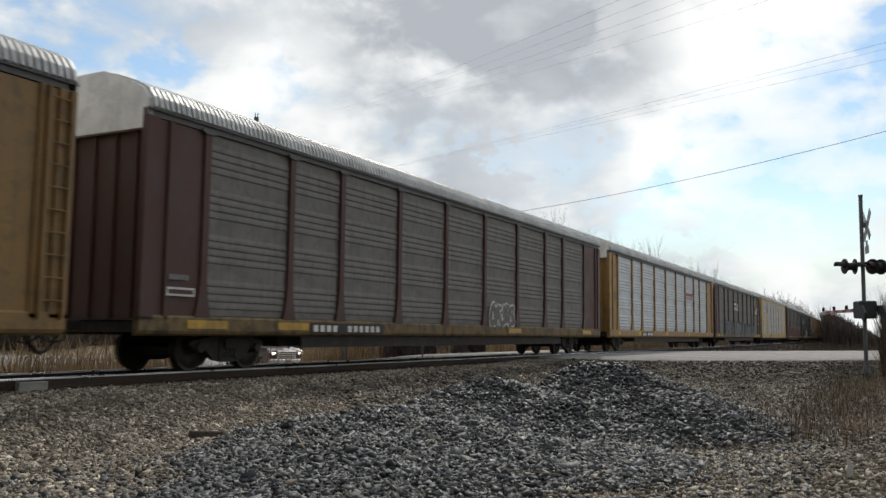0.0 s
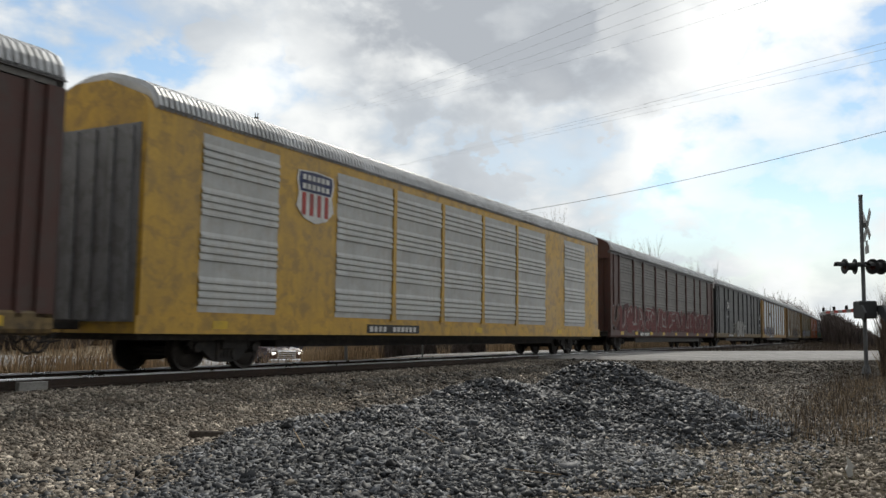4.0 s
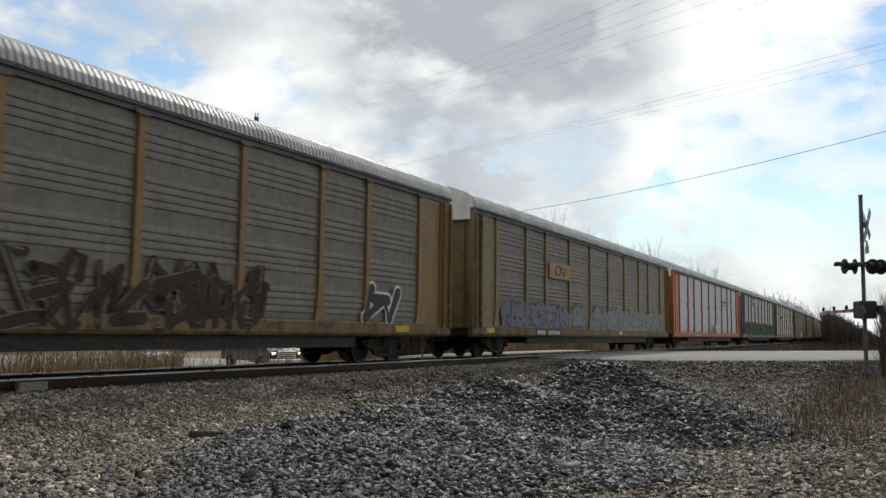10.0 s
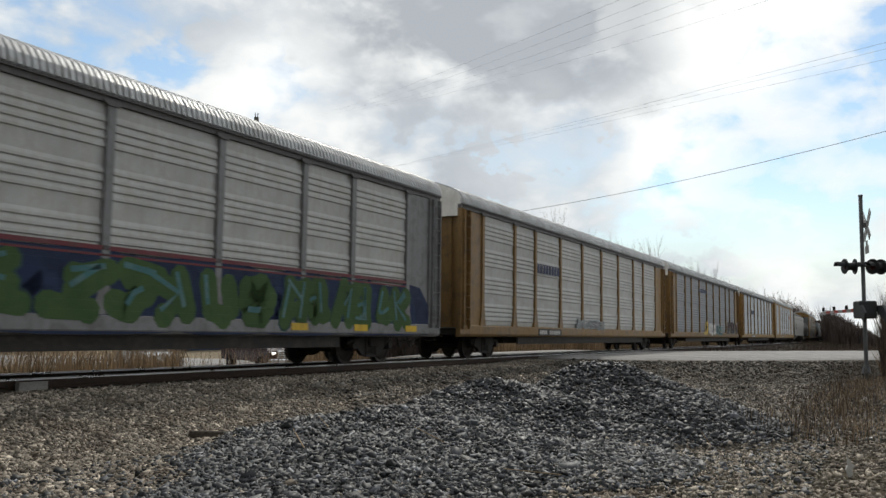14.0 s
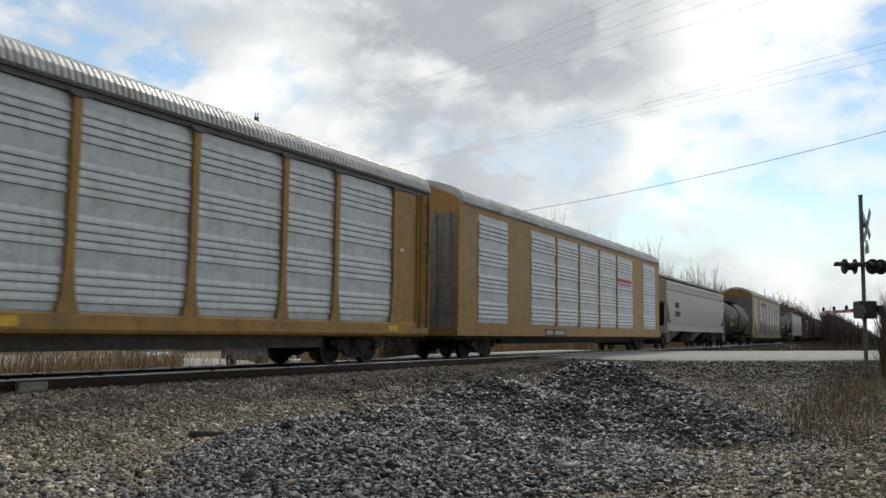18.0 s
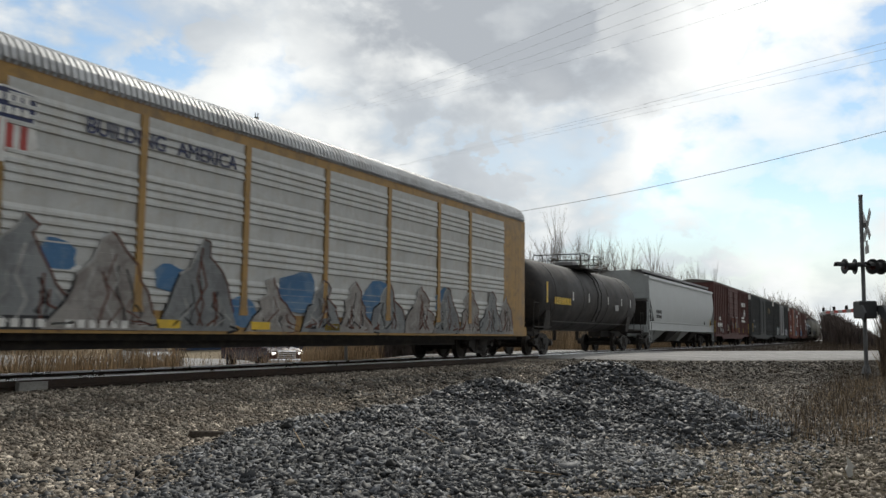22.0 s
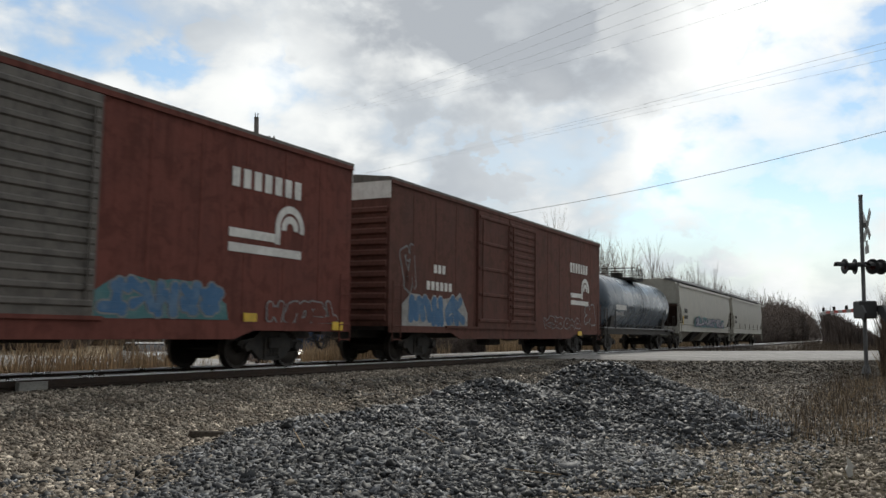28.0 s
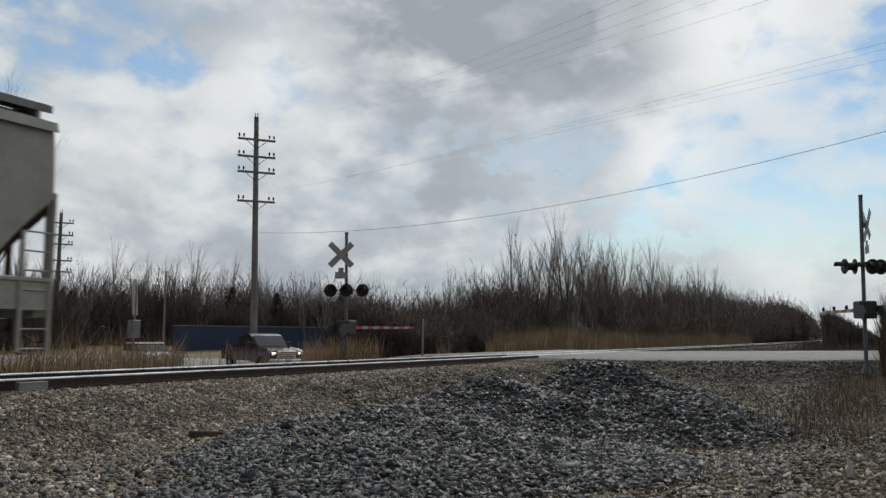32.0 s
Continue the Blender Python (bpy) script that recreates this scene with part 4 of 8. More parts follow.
def sleek_rack(front, label, fp, panel, L=26.9, more=False):
    """A newer car carrier with a smooth skin, a rounded roof and inset ribbed sheets."""
    zb, zt, eave, top = 1.12, 4.64, 4.82, 5.58
    car = start_car(label, "railway car", L, front)
    h = L / 2
    skin = [(-SIDE, 0.74), (-SIDE, eave), (-SIDE + 0.05, eave + 0.14), (-SIDE + 0.2, eave + 0.27), (-SIDE + 0.42, eave + 0.36), (-SIDE + 1.1, top - 0.12), (SIDE - 1.1, top - 0.12), (SIDE - 0.42, eave + 0.36), (SIDE - 0.2, eave + 0.27), (SIDE - 0.05, eave + 0.14), (SIDE, eave), (SIDE, 0.74)]
    part("body", Geo().prism(skin, -h + 0.1, h - 0.1), fp, car, "smooth painted steel body")
    for sgn in (-1, 1):
        x = sgn * (h - 0.1)
        door = part("end_door", Geo().box(min(x, x + sgn * 0.03), max(x, x + sgn * 0.03), -SIDE + 0.12, SIDE - 0.12, 0.95, 4.55), GREY, car, "grey folding end door")
        for yy in (-1.2, -0.72, -0.24, 0.24, 0.72, 1.2):
            part("door_stile", lambda: Geo().box(-0.035, 0.035, -0.05, 0.05, 1.0, 4.5), GREY, door, at=(x + sgn * 0.05, yy, 0), key="sleek_stile")
    part("roof", lambda: roof_geo(L - 0.5, SIDE + 0.005, eave + 0.02, top + 0.03), ROOF, car, "ribbed galvanised roof", key=("sleek_roof", L))
    joints = (8.80, 11.6, 14.44, 17.28)
    edges = ((1.47, 3.94), (6.06, 8.80), (8.80, 11.6), (11.6, 14.44), (14.44, 17.28), (17.28, 20.19), (22.24, 24.95))
    if more:
        edges = edges[:5] + ((17.28, 20.1), (20.1, 22.2), (22.2, 24.95))
        joints += (20.1, 22.2)
    for sg in (-1, 1):
        for a, b in edges:
            part("side_panel", lambda a=a, b=b: panel_geo(b - a - 0.12, zb + 0.04, zt, 0.0, 0.032), panel, car, at=pose((a + b) / 2 - h if sg < 0 else h - (a + b) / 2, sg * (SIDE + 0.004), 0, 0, 0, 0 if sg < 0 else 180), key=("panel", round(b - a - 0.12, 2), "sleek"))
        for x in joints:
            part("post", lambda: post_geo(0.16, zb, zt, 0.05, 0.05), fp, car, at=pose(x - h if sg < 0 else h - x, sg * (SIDE + 0.002), 0, 0, 0, 0 if sg < 0 else 180), key="sleek_post")
        part("side_sill", Geo().box(-h, h, min(sg * SIDE, sg * (SIDE + 0.035)), max(sg * SIDE, sg * (SIDE + 0.035)), 0.74, 1.06), fp, car)
    part("underframe", Geo().box(-h + 0.3, h - 0.3, -1.3, 1.3, 0.62, 0.737), UNDER, car, "dusty steel underframe")
    part("centre_beam", Geo().box(-h + 4.6, h - 4.6, -1.0, 1.0, 0.46, 0.617), UNDER, car)
    for x in (-h + 2.9, h - 2.9):
        bogie(car, x)
    draft_gear(car, h, 0.80)
    return car, h


def hopper(front, length, label, pt, bays, round_cut=False, under=STEEL):
    """A covered grain hopper: slope-sided body, open ends with ladders, and outlet bays below."""
    L = length
    h = L / 2
    car = start_car(label, "railway car", L, front)
    top = 3.98
    # body, cut away at both feet
    cut = 1.55
    prof_n = 10
    g = Geo()

    def ring(x, zlow):
        pts = []
        for k in range(prof_n + 1):
            u = k / prof_n
            z = zlow + (top - zlow) * u
            bulge = 1.60 - 0.10 * (2 * abs((z - 2.7) / 2.9)) ** 2
            pts.append((x, -bulge, z))
        pts += [(x, -1.30, top + 0.18), (x, -0.65, top + 0.40), (x, 0.65, top + 0.40), (x, 1.30, top + 0.18)]
        for k in range(prof_n, -1, -1):
            u = k / prof_n
            z = zlow + (top - zlow) * u
            bulge = 1.60 - 0.10 * (2 * abs((z - 2.7) / 2.9)) ** 2
            pts.append((x, bulge, z))
        return pts
    xs = [(-h + 0.12, 2.85), (-h + 0.6, 2.4), (-h + 1.0, 1.95 if not round_cut else 1.9), (-h + cut, 1.42), (h - cut, 1.42), (h - 1.0, 1.95), (h - 0.6, 2.4), (h - 0.12, 2.85)]
    rings = [ring(x, z) for x, z in xs]
    n = len(rings[0])
    verts = [p for r in rings for p in r]
    faces = []
    for j in range(len(rings) - 1):
        faces += [(j * n + i, j * n + (i + 1) % n, (j + 1) * n + (i + 1) % n, (j + 1) * n + i) for i in range(n)]
    faces += [tuple(range(n)), tuple(range((len(rings) - 1) * n, len(rings) * n))]
    g.add(verts, faces)
    part("body", g, pt, car, "curved steel hopper body", smooth=True)
    part("top_chord", Geo().prism([(-1.62, top - 0.06), (-1.57, top + 0.10), (-1.42, top + 0.12), (-1.42, top - 0.02)], -h + 0.1, h - 0.1), pt, car)
    for sg in (-1, 1):
        part("side_sill", Geo().box(-h + 0.1, h - 0.1, min(sg * 1.40, sg * 1.56), max(sg * 1.40, sg * 1.56), 1.10, 1.58), pt, car, "flat side sill")
        part("sill_lip", Geo().prism([(sg * 1.56, 1.52), (sg * 1.60, 1.54), (sg * 1.60, 1.585), (sg * 1.54, 1.60)], -h + 0.1, h - 0.1), pt, car)
    # running boards with hatches
    walk_ = Geo()
    k = int(L / 1.6)
    for sg in (-1, 1):
        walk_.box(-h - 0.05, h + 0.05, min(sg * 0.62, sg * 1.20), max(sg * 0.62, sg * 1.20), top + 0.42, top + 0.45)
        for i in range(k + 1):
            x = -h + 0.2 + (L - 0.4) * i / k
            walk_.box(x - 0.03, x + 0.03, min(sg * 0.6, sg * 1.24), max(sg * 0.6, sg * 1.24), top + 0.12, top + 0.42)
    part("running_board", walk_, GREY, car, "grated roof walkway")
    for sg in (-1, 1):
        part("board_edge", Geo().box(-h - 0.05, h + 0.05, min(sg * 1.205, sg * 1.235), max(sg * 1.205, sg * 1.235), top + 0.33, top + 0.455), GREY, car, "edge strip of the walkway")
    if pt is HOPPER_PALE:
        part("side_seam", Geo().box(-h + 0.15, h - 0.15, -1.572, -1.545, 3.52, 3.56), under, car, "dark lap seam below the top band")
        part("top_band", Geo().box(-h + 0.14, h - 0.14, -1.585, -1.50, 3.56, top - 0.04), pt, car, "plain upper side band")
    part("roof_hatch", Geo().soft_box(-h + 0.7, h - 0.7, -0.34, 0.34, top + 0.36, top + 0.50, 0.04), pt, car, "long loading hatch")
    # slope sheets, ends and ladders
    for sgn in (-1, 1):
        e = sgn * h
        # end slope and inner end posts are coloured darker than the body
        part("end_slope", Geo().prism([(e - sgn * 0.10, 2.80), (e - sgn * 1.58, 1.415), (e - sgn * 2.2, 1.30), (e - sgn * 1.52, 1.32), (e - sgn * 0.04, 2.70)], -1.50, 1.50, "y"), under, car, "dark end slope")
        part("end_sill", Geo().soft_box(min(e, e - sgn * 0.28), max(e, e - sgn * 0.28), -1.5, 1.5, 0.98, 1.40, 0.02).box(min(e - sgn * 0.3, e - sgn * 3.2), max(e - sgn * 0.3, e - sgn * 3.2), -0.35, 0.35, 0.75, 1.15), pt, car)
        for yy in (-1.48, -0.55, 0.55, 1.48):
            part("end_post", lambda: Geo().box(-0.035, 0.035, -0.035, 0.035, 1.3, 2.95), pt if abs(yy) > 1 else under, car, at=(e - sgn * 0.10, yy, 0), key="end_post")
        for sg in (-1, 1):
            lad = Geo()
            y = sg * 1.57
            for xx in (e - sgn * 0.08, e - sgn * 0.60):
                lad.box(xx - 0.03, xx + 0.03, y - 0.025, y + 0.025, 0.45, 2.95 if xx == e - sgn * 0.08 else 2.3)
            for i in range(7):
                z = 0.50 + 0.30 * i
                lad.tube((e - sgn * 0.08, y, z), (e - sgn * 0.60, y, z), 0.015, 5)
            part("ladder", lad, pt, car, "side ladder with rungs")
    # outlet bays
    span = (L - 5.6) / bays
    for i in range(bays):
        c = -h + 2.8 + span * (i + 0.5)
        w = span * 0.48
        gb = Geo()
        top4 = [(c - w, -1.45, 1.44), (c + w, -1.45, 1.44), (c + w, 1.45, 1.44), (c - w, 1.45, 1.44)]
        low4 = [(c - 0.38, -0.62, 0.48), (c + 0.38, -0.62, 0.48), (c + 0.38, 0.62, 0.48), (c - 0.38, 0.62, 0.48)]
        gb.add(top4 + low4, [(0, 1, 5, 4), (1, 2, 6, 5), (2, 3, 7, 6), (3, 0, 4, 7), (4, 5, 6, 7), (0, 3, 2, 1)])
        # every second chute coloured dark, for grime and the shade below the body
        bay = part("outlet_bay", gb, UNDER if i % 2 else pt, car, "sloping outlet chute")
        part("outlet_gate", Geo().box(c - 0.45, c + 0.45, -0.75, 0.75, 0.40, 0.49).tube((c - 0.3, -0.95, 0.44), (c - 0.3, 0.95, 0.44), 0.03, 6), UNDER, bay)
    part("centre_sill", Geo().box(-h + 0.2, h - 0.2, -0.28, 0.28, 0.78, 1.12), UNDER, car)
    for x in (-h + 1.95, h - 1.95):
        bogie(car, x)
    draft_gear(car, h, 0.55)
    return car, h


def tank_car(front, length, label, pt, radius, centre_z, walk_at, dome=False, boxed=False, rails_paint=None, box_paint=None, deck=False):
    """A tank car: long barrel with rounded heads, saddles, and a manway platform with railings."""
    L = length
    h = L / 2
    car = start_car(label, "railway car", L, front)
    r = radius
    prof = [(-h + 0.0, 0.02), (-h + 0.03, r * 0.35), (-h + 0.12, r * 0.65), (-h + 0.28, r * 0.86), (-h + 0.48, r * 0.965), (-h + 0.75, r), (-h + 4.0, r), (h - 4.0, r), (h - 0.75, r), (h - 0.48, r * 0.965), (h - 0.28, r * 0.86), (h - 0.12, r * 0.65), (h - 0.03, r * 0.35), (h, 0.02)]
    barrel = part("tank", Geo().lathe(prof, 48, "x", (0, 0, centre_z)), pt, car, "rounded steel tank barrel", smooth=True)
    for u in (-0.36, -0.12, 0.12, 0.36):
        part("weld_seam", Geo().lathe([(u * L - 0.02, r + 0.002), (u * L - 0.015, r + 0.008), (u * L + 0.015, r + 0.008), (u * L + 0.02, r + 0.002)], 48, "x", (0, 0, centre_z)), pt, barrel, smooth=True)
    for sgn in (-1, 1):
        e = sgn * (h + 0.55)
        a = sgn * (h - 3.2)
        part("stub_sill", Geo().box(min(e, a), max(e, a), -0.32, 0.32, 0.72, 1.08).soft_box(min(e, e - sgn * 0.22), max(e, e - sgn * 0.22), -1.45, 1.45, 0.92, 1.12, 0.02), UNDER, car, "steel stub sill")
        x = sgn * (h - 1.55)
        part("saddle", Geo().prism([(-1.2, 1.0), (1.2, 1.0), (1.32, 1.75), (-1.32, 1.75)], x - 0.3, x + 0.3), UNDER, car)
        step = Geo()
        for sg in (-1, 1):
            y = sg * 1.5
            step.box(min(e, e - sgn * 1.9), max(e, e - sgn * 1.9), min(y, y - sg * 0.5), max(y, y - sg * 0.5), 1.06, 1.12)
            step.tube((e, y, 0.4), (e, y, 2.0), 0.018, 6).tube((e - sgn * 0.5, y, 0.4), (e - sgn * 0.5, y, 2.0), 0.018, 6)
            step.tube((e - sgn * 1.85, y, 1.1), (e - sgn * 1.85, y, 2.0), 0.018, 6).tube((e, y, 2.0), (e - sgn * 0.5, y, 2.0), 0.018, 6)
            for i in range(4):
                step.tube((e, y, 0.42 + 0.22 * i), (e - sgn * 0.5, y, 0.42 + 0.22 * i), 0.014, 5)
            step.tube((e - sgn * 1.85, y, 1.32), (sgn * 0.05, y, 1.32), 0.018, 6)
        part("end_platform", step, UNDER, car, "end platform with handrails")
        bogie(car, x)
    if deck:
        for sg in (-1, 1):
            y = sg * 1.42
            part("deck", Geo().box(-h - 0.3, h + 0.3, min(y, y - sg * 0.45), max(y, y - sg * 0.45), 1.14, 1.19), GREY, car, "full length walkway")
            part("side_beam", Geo().box(-h - 0.2, h + 0.2, min(y - sg * 0.1, y - sg * 0.2), max(y - sg * 0.1, y - sg * 0.2), 0.86, 1.136), UNDER, car)
            for k in range(9):
                x = -h + 0.2 + (L - 0.4) * k / 8
                part("deck_stanchion", lambda: Geo().tube((0, 0, 1.19), (0, 0, 1.55 if k else 2.1), 0.018, 6), GREY, car, at=(x, y - sg * 0.03, 0), key=("stanchion", k == 0))
    top = centre_z + r
    rp = rails_paint or STEEL
    x0, x1 = walk_at
    plat = part("platform", Geo().box(x0, x1, -1.15, -0.42, top - 0.10, top - 0.05).box(x0, x1, 0.42, 1.15, top - 0.10, top - 0.05).box(x0, x0 + 0.6, -1.15, 1.15, top - 0.02, top + 0.03).box(x1 - 0.6, x1, -1.15, 1.15, top - 0.02, top + 0.03), rp, car, "grated manway platform")
    hz = top + 0.56
    for a, b in ((x0, x0 + (x1 - x0) * 0.38), (x1, x0 + (x1 - x0) * 0.62)):
        rail = Geo()
        lean = 0.12 if b > a else -0.12
        for yy in (-1.12, 1.12):
            rail.chain([(a, yy, top - 0.1), (a, yy, hz - 0.1), (a + lean, yy, hz), (b, yy, hz)], 0.022, 6)
            rail.tube((b, yy, hz), (b, yy, top - 0.1), 0.022, 6).tube((a, yy, top + 0.25), (b, yy, top + 0.25), 0.018, 6)
        rail.tube((a, -1.12, hz - 0.05), (a, 1.12, hz - 0.05), 0.022, 6).tube((a, -1.12, top + 0.25), (a, 1.12, top + 0.25), 0.018, 6)
        part("railing", rail, rp, plat, "bent pipe railing")
    mid = (x0 + x1) / 2
    if boxed:
        part("valve_box", Geo().soft_box(mid - 0.62, mid + 0.35, -0.42, 0.42, top - 0.02, top + 0.28, 0.03), box_paint or rp, plat, "boxed valve cover")
    else:
        part("manway", Geo().lathe([(top - 0.05, 0.32), (top + 0.27, 0.32), (top + 0.28, 0.36), (top + 0.34, 0.36), (top + 0.37, 0.25)], 20, "z", (mid, 0, 0)), rp, plat, "bolted manway cover")
    ladder = Geo()
    for xx in (mid - 0.25, mid + 0.25):
        pts = [(xx, -(r * math.cos(a) + 0.10), centre_z + (r + 0.1) * math.sin(a)) for a in [radians(d) for d in (-40, -15, 10, 35, 60, 72)]]
        ladder.chain(pts, 0.02, 5)
    for d in range(-40, 70, 12):
        a = radians(d)
        ladder.tube((mid - 0.25, -(r * math.cos(a) + 0.10), centre_z + (r + 0.1) * math.sin(a)), (mid + 0.25, -(r * math.cos(a) + 0.10), centre_z + (r + 0.1) * math.sin(a)), 0.014, 5)
    part("ladder", ladder, pt, car, "curved tank side ladder")
    for a, b, c_ in ((-1.6, 1.7, 0.4), (1.0, 1.5, 0.5)):
        part("outlet_pipe", Geo().tube((a if c_ == 0.4 else b, 0, 0.55), (a if c_ == 0.4 else b, 0, centre_z - r + 0.1), 0.09, 8), UNDER, car)
    draft_gear(car, h + 0.5, 0.42)
    return car, h


RIB_STEP = 0.84


def boxcar(front, length, label, pt, ribs=True, doors=None, door_paint=None, second_door=None, end_top=WHITE, band=True):
    """A high boxcar with ribbed or smooth sides, two sliding doors and ribbed ends."""
    L, z0, z1 = length, 0.98, 4.93
    h = L / 2
    car = start_car(label, "railway car", L, front)
    w = SIDE - 0.05
    part("body", Geo().box(-h, h, -w, w, z0, z1), pt, car, "riveted steel boxcar body")
    part("roof", Geo().prism([(-w - 0.04, z1 - 0.05), (-w - 0.04, z1 + 0.05), (0, z1 + 0.22), (w + 0.04, z1 + 0.05), (w + 0.04, z1 - 0.05)], -h - 0.03, h + 0.03), DOOR_GREY, car, "shallow peaked steel roof")
    d0, d1 = doors or (L * 0.30, L * 0.57)
    for sg in (-1, 1):
        y = sg * w
        sill = [(-h, z0 + 0.02), (-h, z0 - 0.16), (-h + 3.6, z0 - 0.16), (-h + 4.2, z0 - 0.34), (h - 4.2, z0 - 0.34), (h - 3.6, z0 - 0.16), (h, z0 - 0.16), (h, z0 + 0.02)]
        part("side_sill", Geo().sheet(sill, y - (0.05 if sg < 0 else -0.002), 0.048), pt, car, "deep side sill")
        part("top_rail", Geo().box(-h, h, min(y, y + sg * 0.05), max(y, y + sg * 0.05), z1 - 0.12, z1 - 0.02), pt, car)
        if ribs:
            k = int(L / RIB_STEP)
            for i in range(k + 1):
                x = -h + 0.06 + (L - 0.12) * i / k
                u = x + h
                if d0 - 0.1 < u < d1 + 0.1:
                    continue
                part("side_rib", lambda: Geo().prism([(-0.07, 0.0), (-0.045, -0.07), (0.045, -0.07), (0.07, 0.0)], z0, z1 - 0.12, "z"), pt, car, at=pose(x, y, 0, 0, 0, 0 if sg < 0 else 180), key="side_rib")
        else:
            k = int(L / 1.25)
            for i in range(1, k):
                x = -h + L * i / k
                if d0 - 0.1 < x + h < d1 + 0.1:
                    continue
                part("seam_strip", lambda: Geo().box(-0.04, 0.04, -0.008, 0.0, z0, z1 - 0.12), pt, car, at=pose(x, y, 0, 0, 0, 0 if sg < 0 else 180), key="seam_strip")
        mid = (d0 + d1) / 2
        for n_, (a, b) in enumerate(((d0, mid - 0.03), (mid + 0.03, d1))):
            dp = (door_paint if n_ == 0 else second_door) or pt
            x0, x1 = (a - h, b - h) if sg < 0 else (h - b, h - a)
            door = part("sliding_door", Geo().box(x0, x1, min(y, y + sg * 0.09), max(y, y + sg * 0.09), z0 + 0.05, z1 - 0.15), dp, car, "heavy sliding door")
            kk = 14 if (n_ and not ribs) or (ribs and dp is pt and length < 18.7) else 5 if not ribs else 8
            wd = round(x1 - x0 - 0.12, 2)
            for i in range(kk):
                z = z0 + 0.25 + (z1 - z0 - 0.6) * i / (kk - 1)
                part("door_rib", lambda: Geo().prism([(-0.02, -0.07), (0.02, -0.035), (0.02, 0.035), (-0.02, 0.07)], -wd / 2, wd / 2), dp, door, at=pose((x0 + x1) / 2, y + sg * 0.105, z, 0, 0, 180 if sg < 0 else 0), key=("door_rib", wd))
            for xr in (x0 + 0.2, x1 - 0.2):
                part("lock_rod", Geo().tube((xr, y + sg * 0.15, z0 + 0.3), (xr, y + sg * 0.15, z1 - 0.4), 0.022, 6), dp, door)
        part("door_track", Geo().box(d0 - h - 2.2 if sg < 0 else h - d1 - 0.2, d1 - h + 0.2 if sg < 0 else h - d0 + 2.2, min(y, y + sg * 0.10), max(y, y + sg * 0.10), z0 - 0.02, z0 + 0.05), pt, car)
        for x in (-h + 0.30, h - 0.30):
            lad = Geo()
            for i in range(5):
                z = z0 - 0.35 + 0.36 * i
                lad.tube((x - 0.22, y + sg * 0.08, z), (x + 0.22, y + sg * 0.08, z), 0.014, 5)
            lad.tube((x - 0.22, y + sg * 0.08, z0 - 0.4), (x - 0.22, y + sg * 0.08, z0 + 1.2), 0.014, 5).tube((x + 0.22, y + sg * 0.08, z0 - 0.4), (x + 0.22, y + sg * 0.08, z0 + 1.2), 0.014, 5)
            part("ladder", lad, pt, car, "short corner ladder")
    for sgn in (-1, 1):
        x = sgn * h
        for i in range(11):
            z = z0 + 0.22 + 0.29 * i
            part("end_corrugation", lambda: Geo().prism([(0.0, -0.10), (0.07, -0.05), (0.07, 0.05), (0.0, 0.10)], -w + 0.08, w - 0.08, "y"), pt, car, at=pose(x, 0, z, 0, 0, 0 if sgn > 0 else 180), key="end_corrugation")
        if end_top:
            xa, xb = x, x + sgn * 0.02
            part("end_cap", Geo().prism([(-w - 0.02, z1 - 0.52), (-w - 0.02, z1 + 0.05), (0, z1 + 0.20), (w + 0.02, z1 + 0.05), (w + 0.02, z1 - 0.52)], min(xa, xb), max(xa, xb)), end_top, car, "pale painted top of the end wall")
    part("underframe", Geo().box(-h + 0.1, h - 0.1, -1.3, 1.3, 0.88, z0 - 0.003), UNDER, car, "dusty steel underframe")
    part("centre_sill", Geo().box(-h + 0.1, h - 0.1, -0.35, 0.35, 0.66, 0.877), UNDER, car)
    part("brake_valve", Geo().soft_box(-1.6, -0.6, -0.9, -0.4, 0.42, 0.875, 0.04), UNDER, car)
    part("air_reservoir", Geo().tube((0.4, -0.6, 0.72), (1.5, -0.6, 0.72), 0.16, 10), UNDER, car)
    for x in (-h + 2.4, h - 2.4):
        bogie(car, x)
    draft_gear(car, h, 0.95)
    return car, h


def emblem(car, x0, x1, z0, z1, mat_, y=-SIDE - 0.012):
    """A plain railway emblem: a wheel arc over two level bars."""
    w, hgt = x1 - x0, z1 - z0
    cx, cz = x0 + w * 0.76, z0 + hgt * 0.60
    for r in (hgt * 0.40, hgt * 0.19):
        pts = [(cx + r * math.cos(radians(a)), cz + r * math.sin(radians(a))) for a in range(-10, 196, 12)]
        if r > hgt * 0.3:
            pts.append((cx - r, z0 + hgt * 0.25))
        part("emblem_arc", ribbon(pts, hgt * 0.15, y, 0.012), mat_, car)
    for k in (0.0, 0.28):
        part("emblem_bar", Geo().box(x0, x0 + w * (0.62 if k else 0.92), y, y + 0.012, z0 + hgt * k, z0 + hgt * (k + 0.17)), mat_, car)


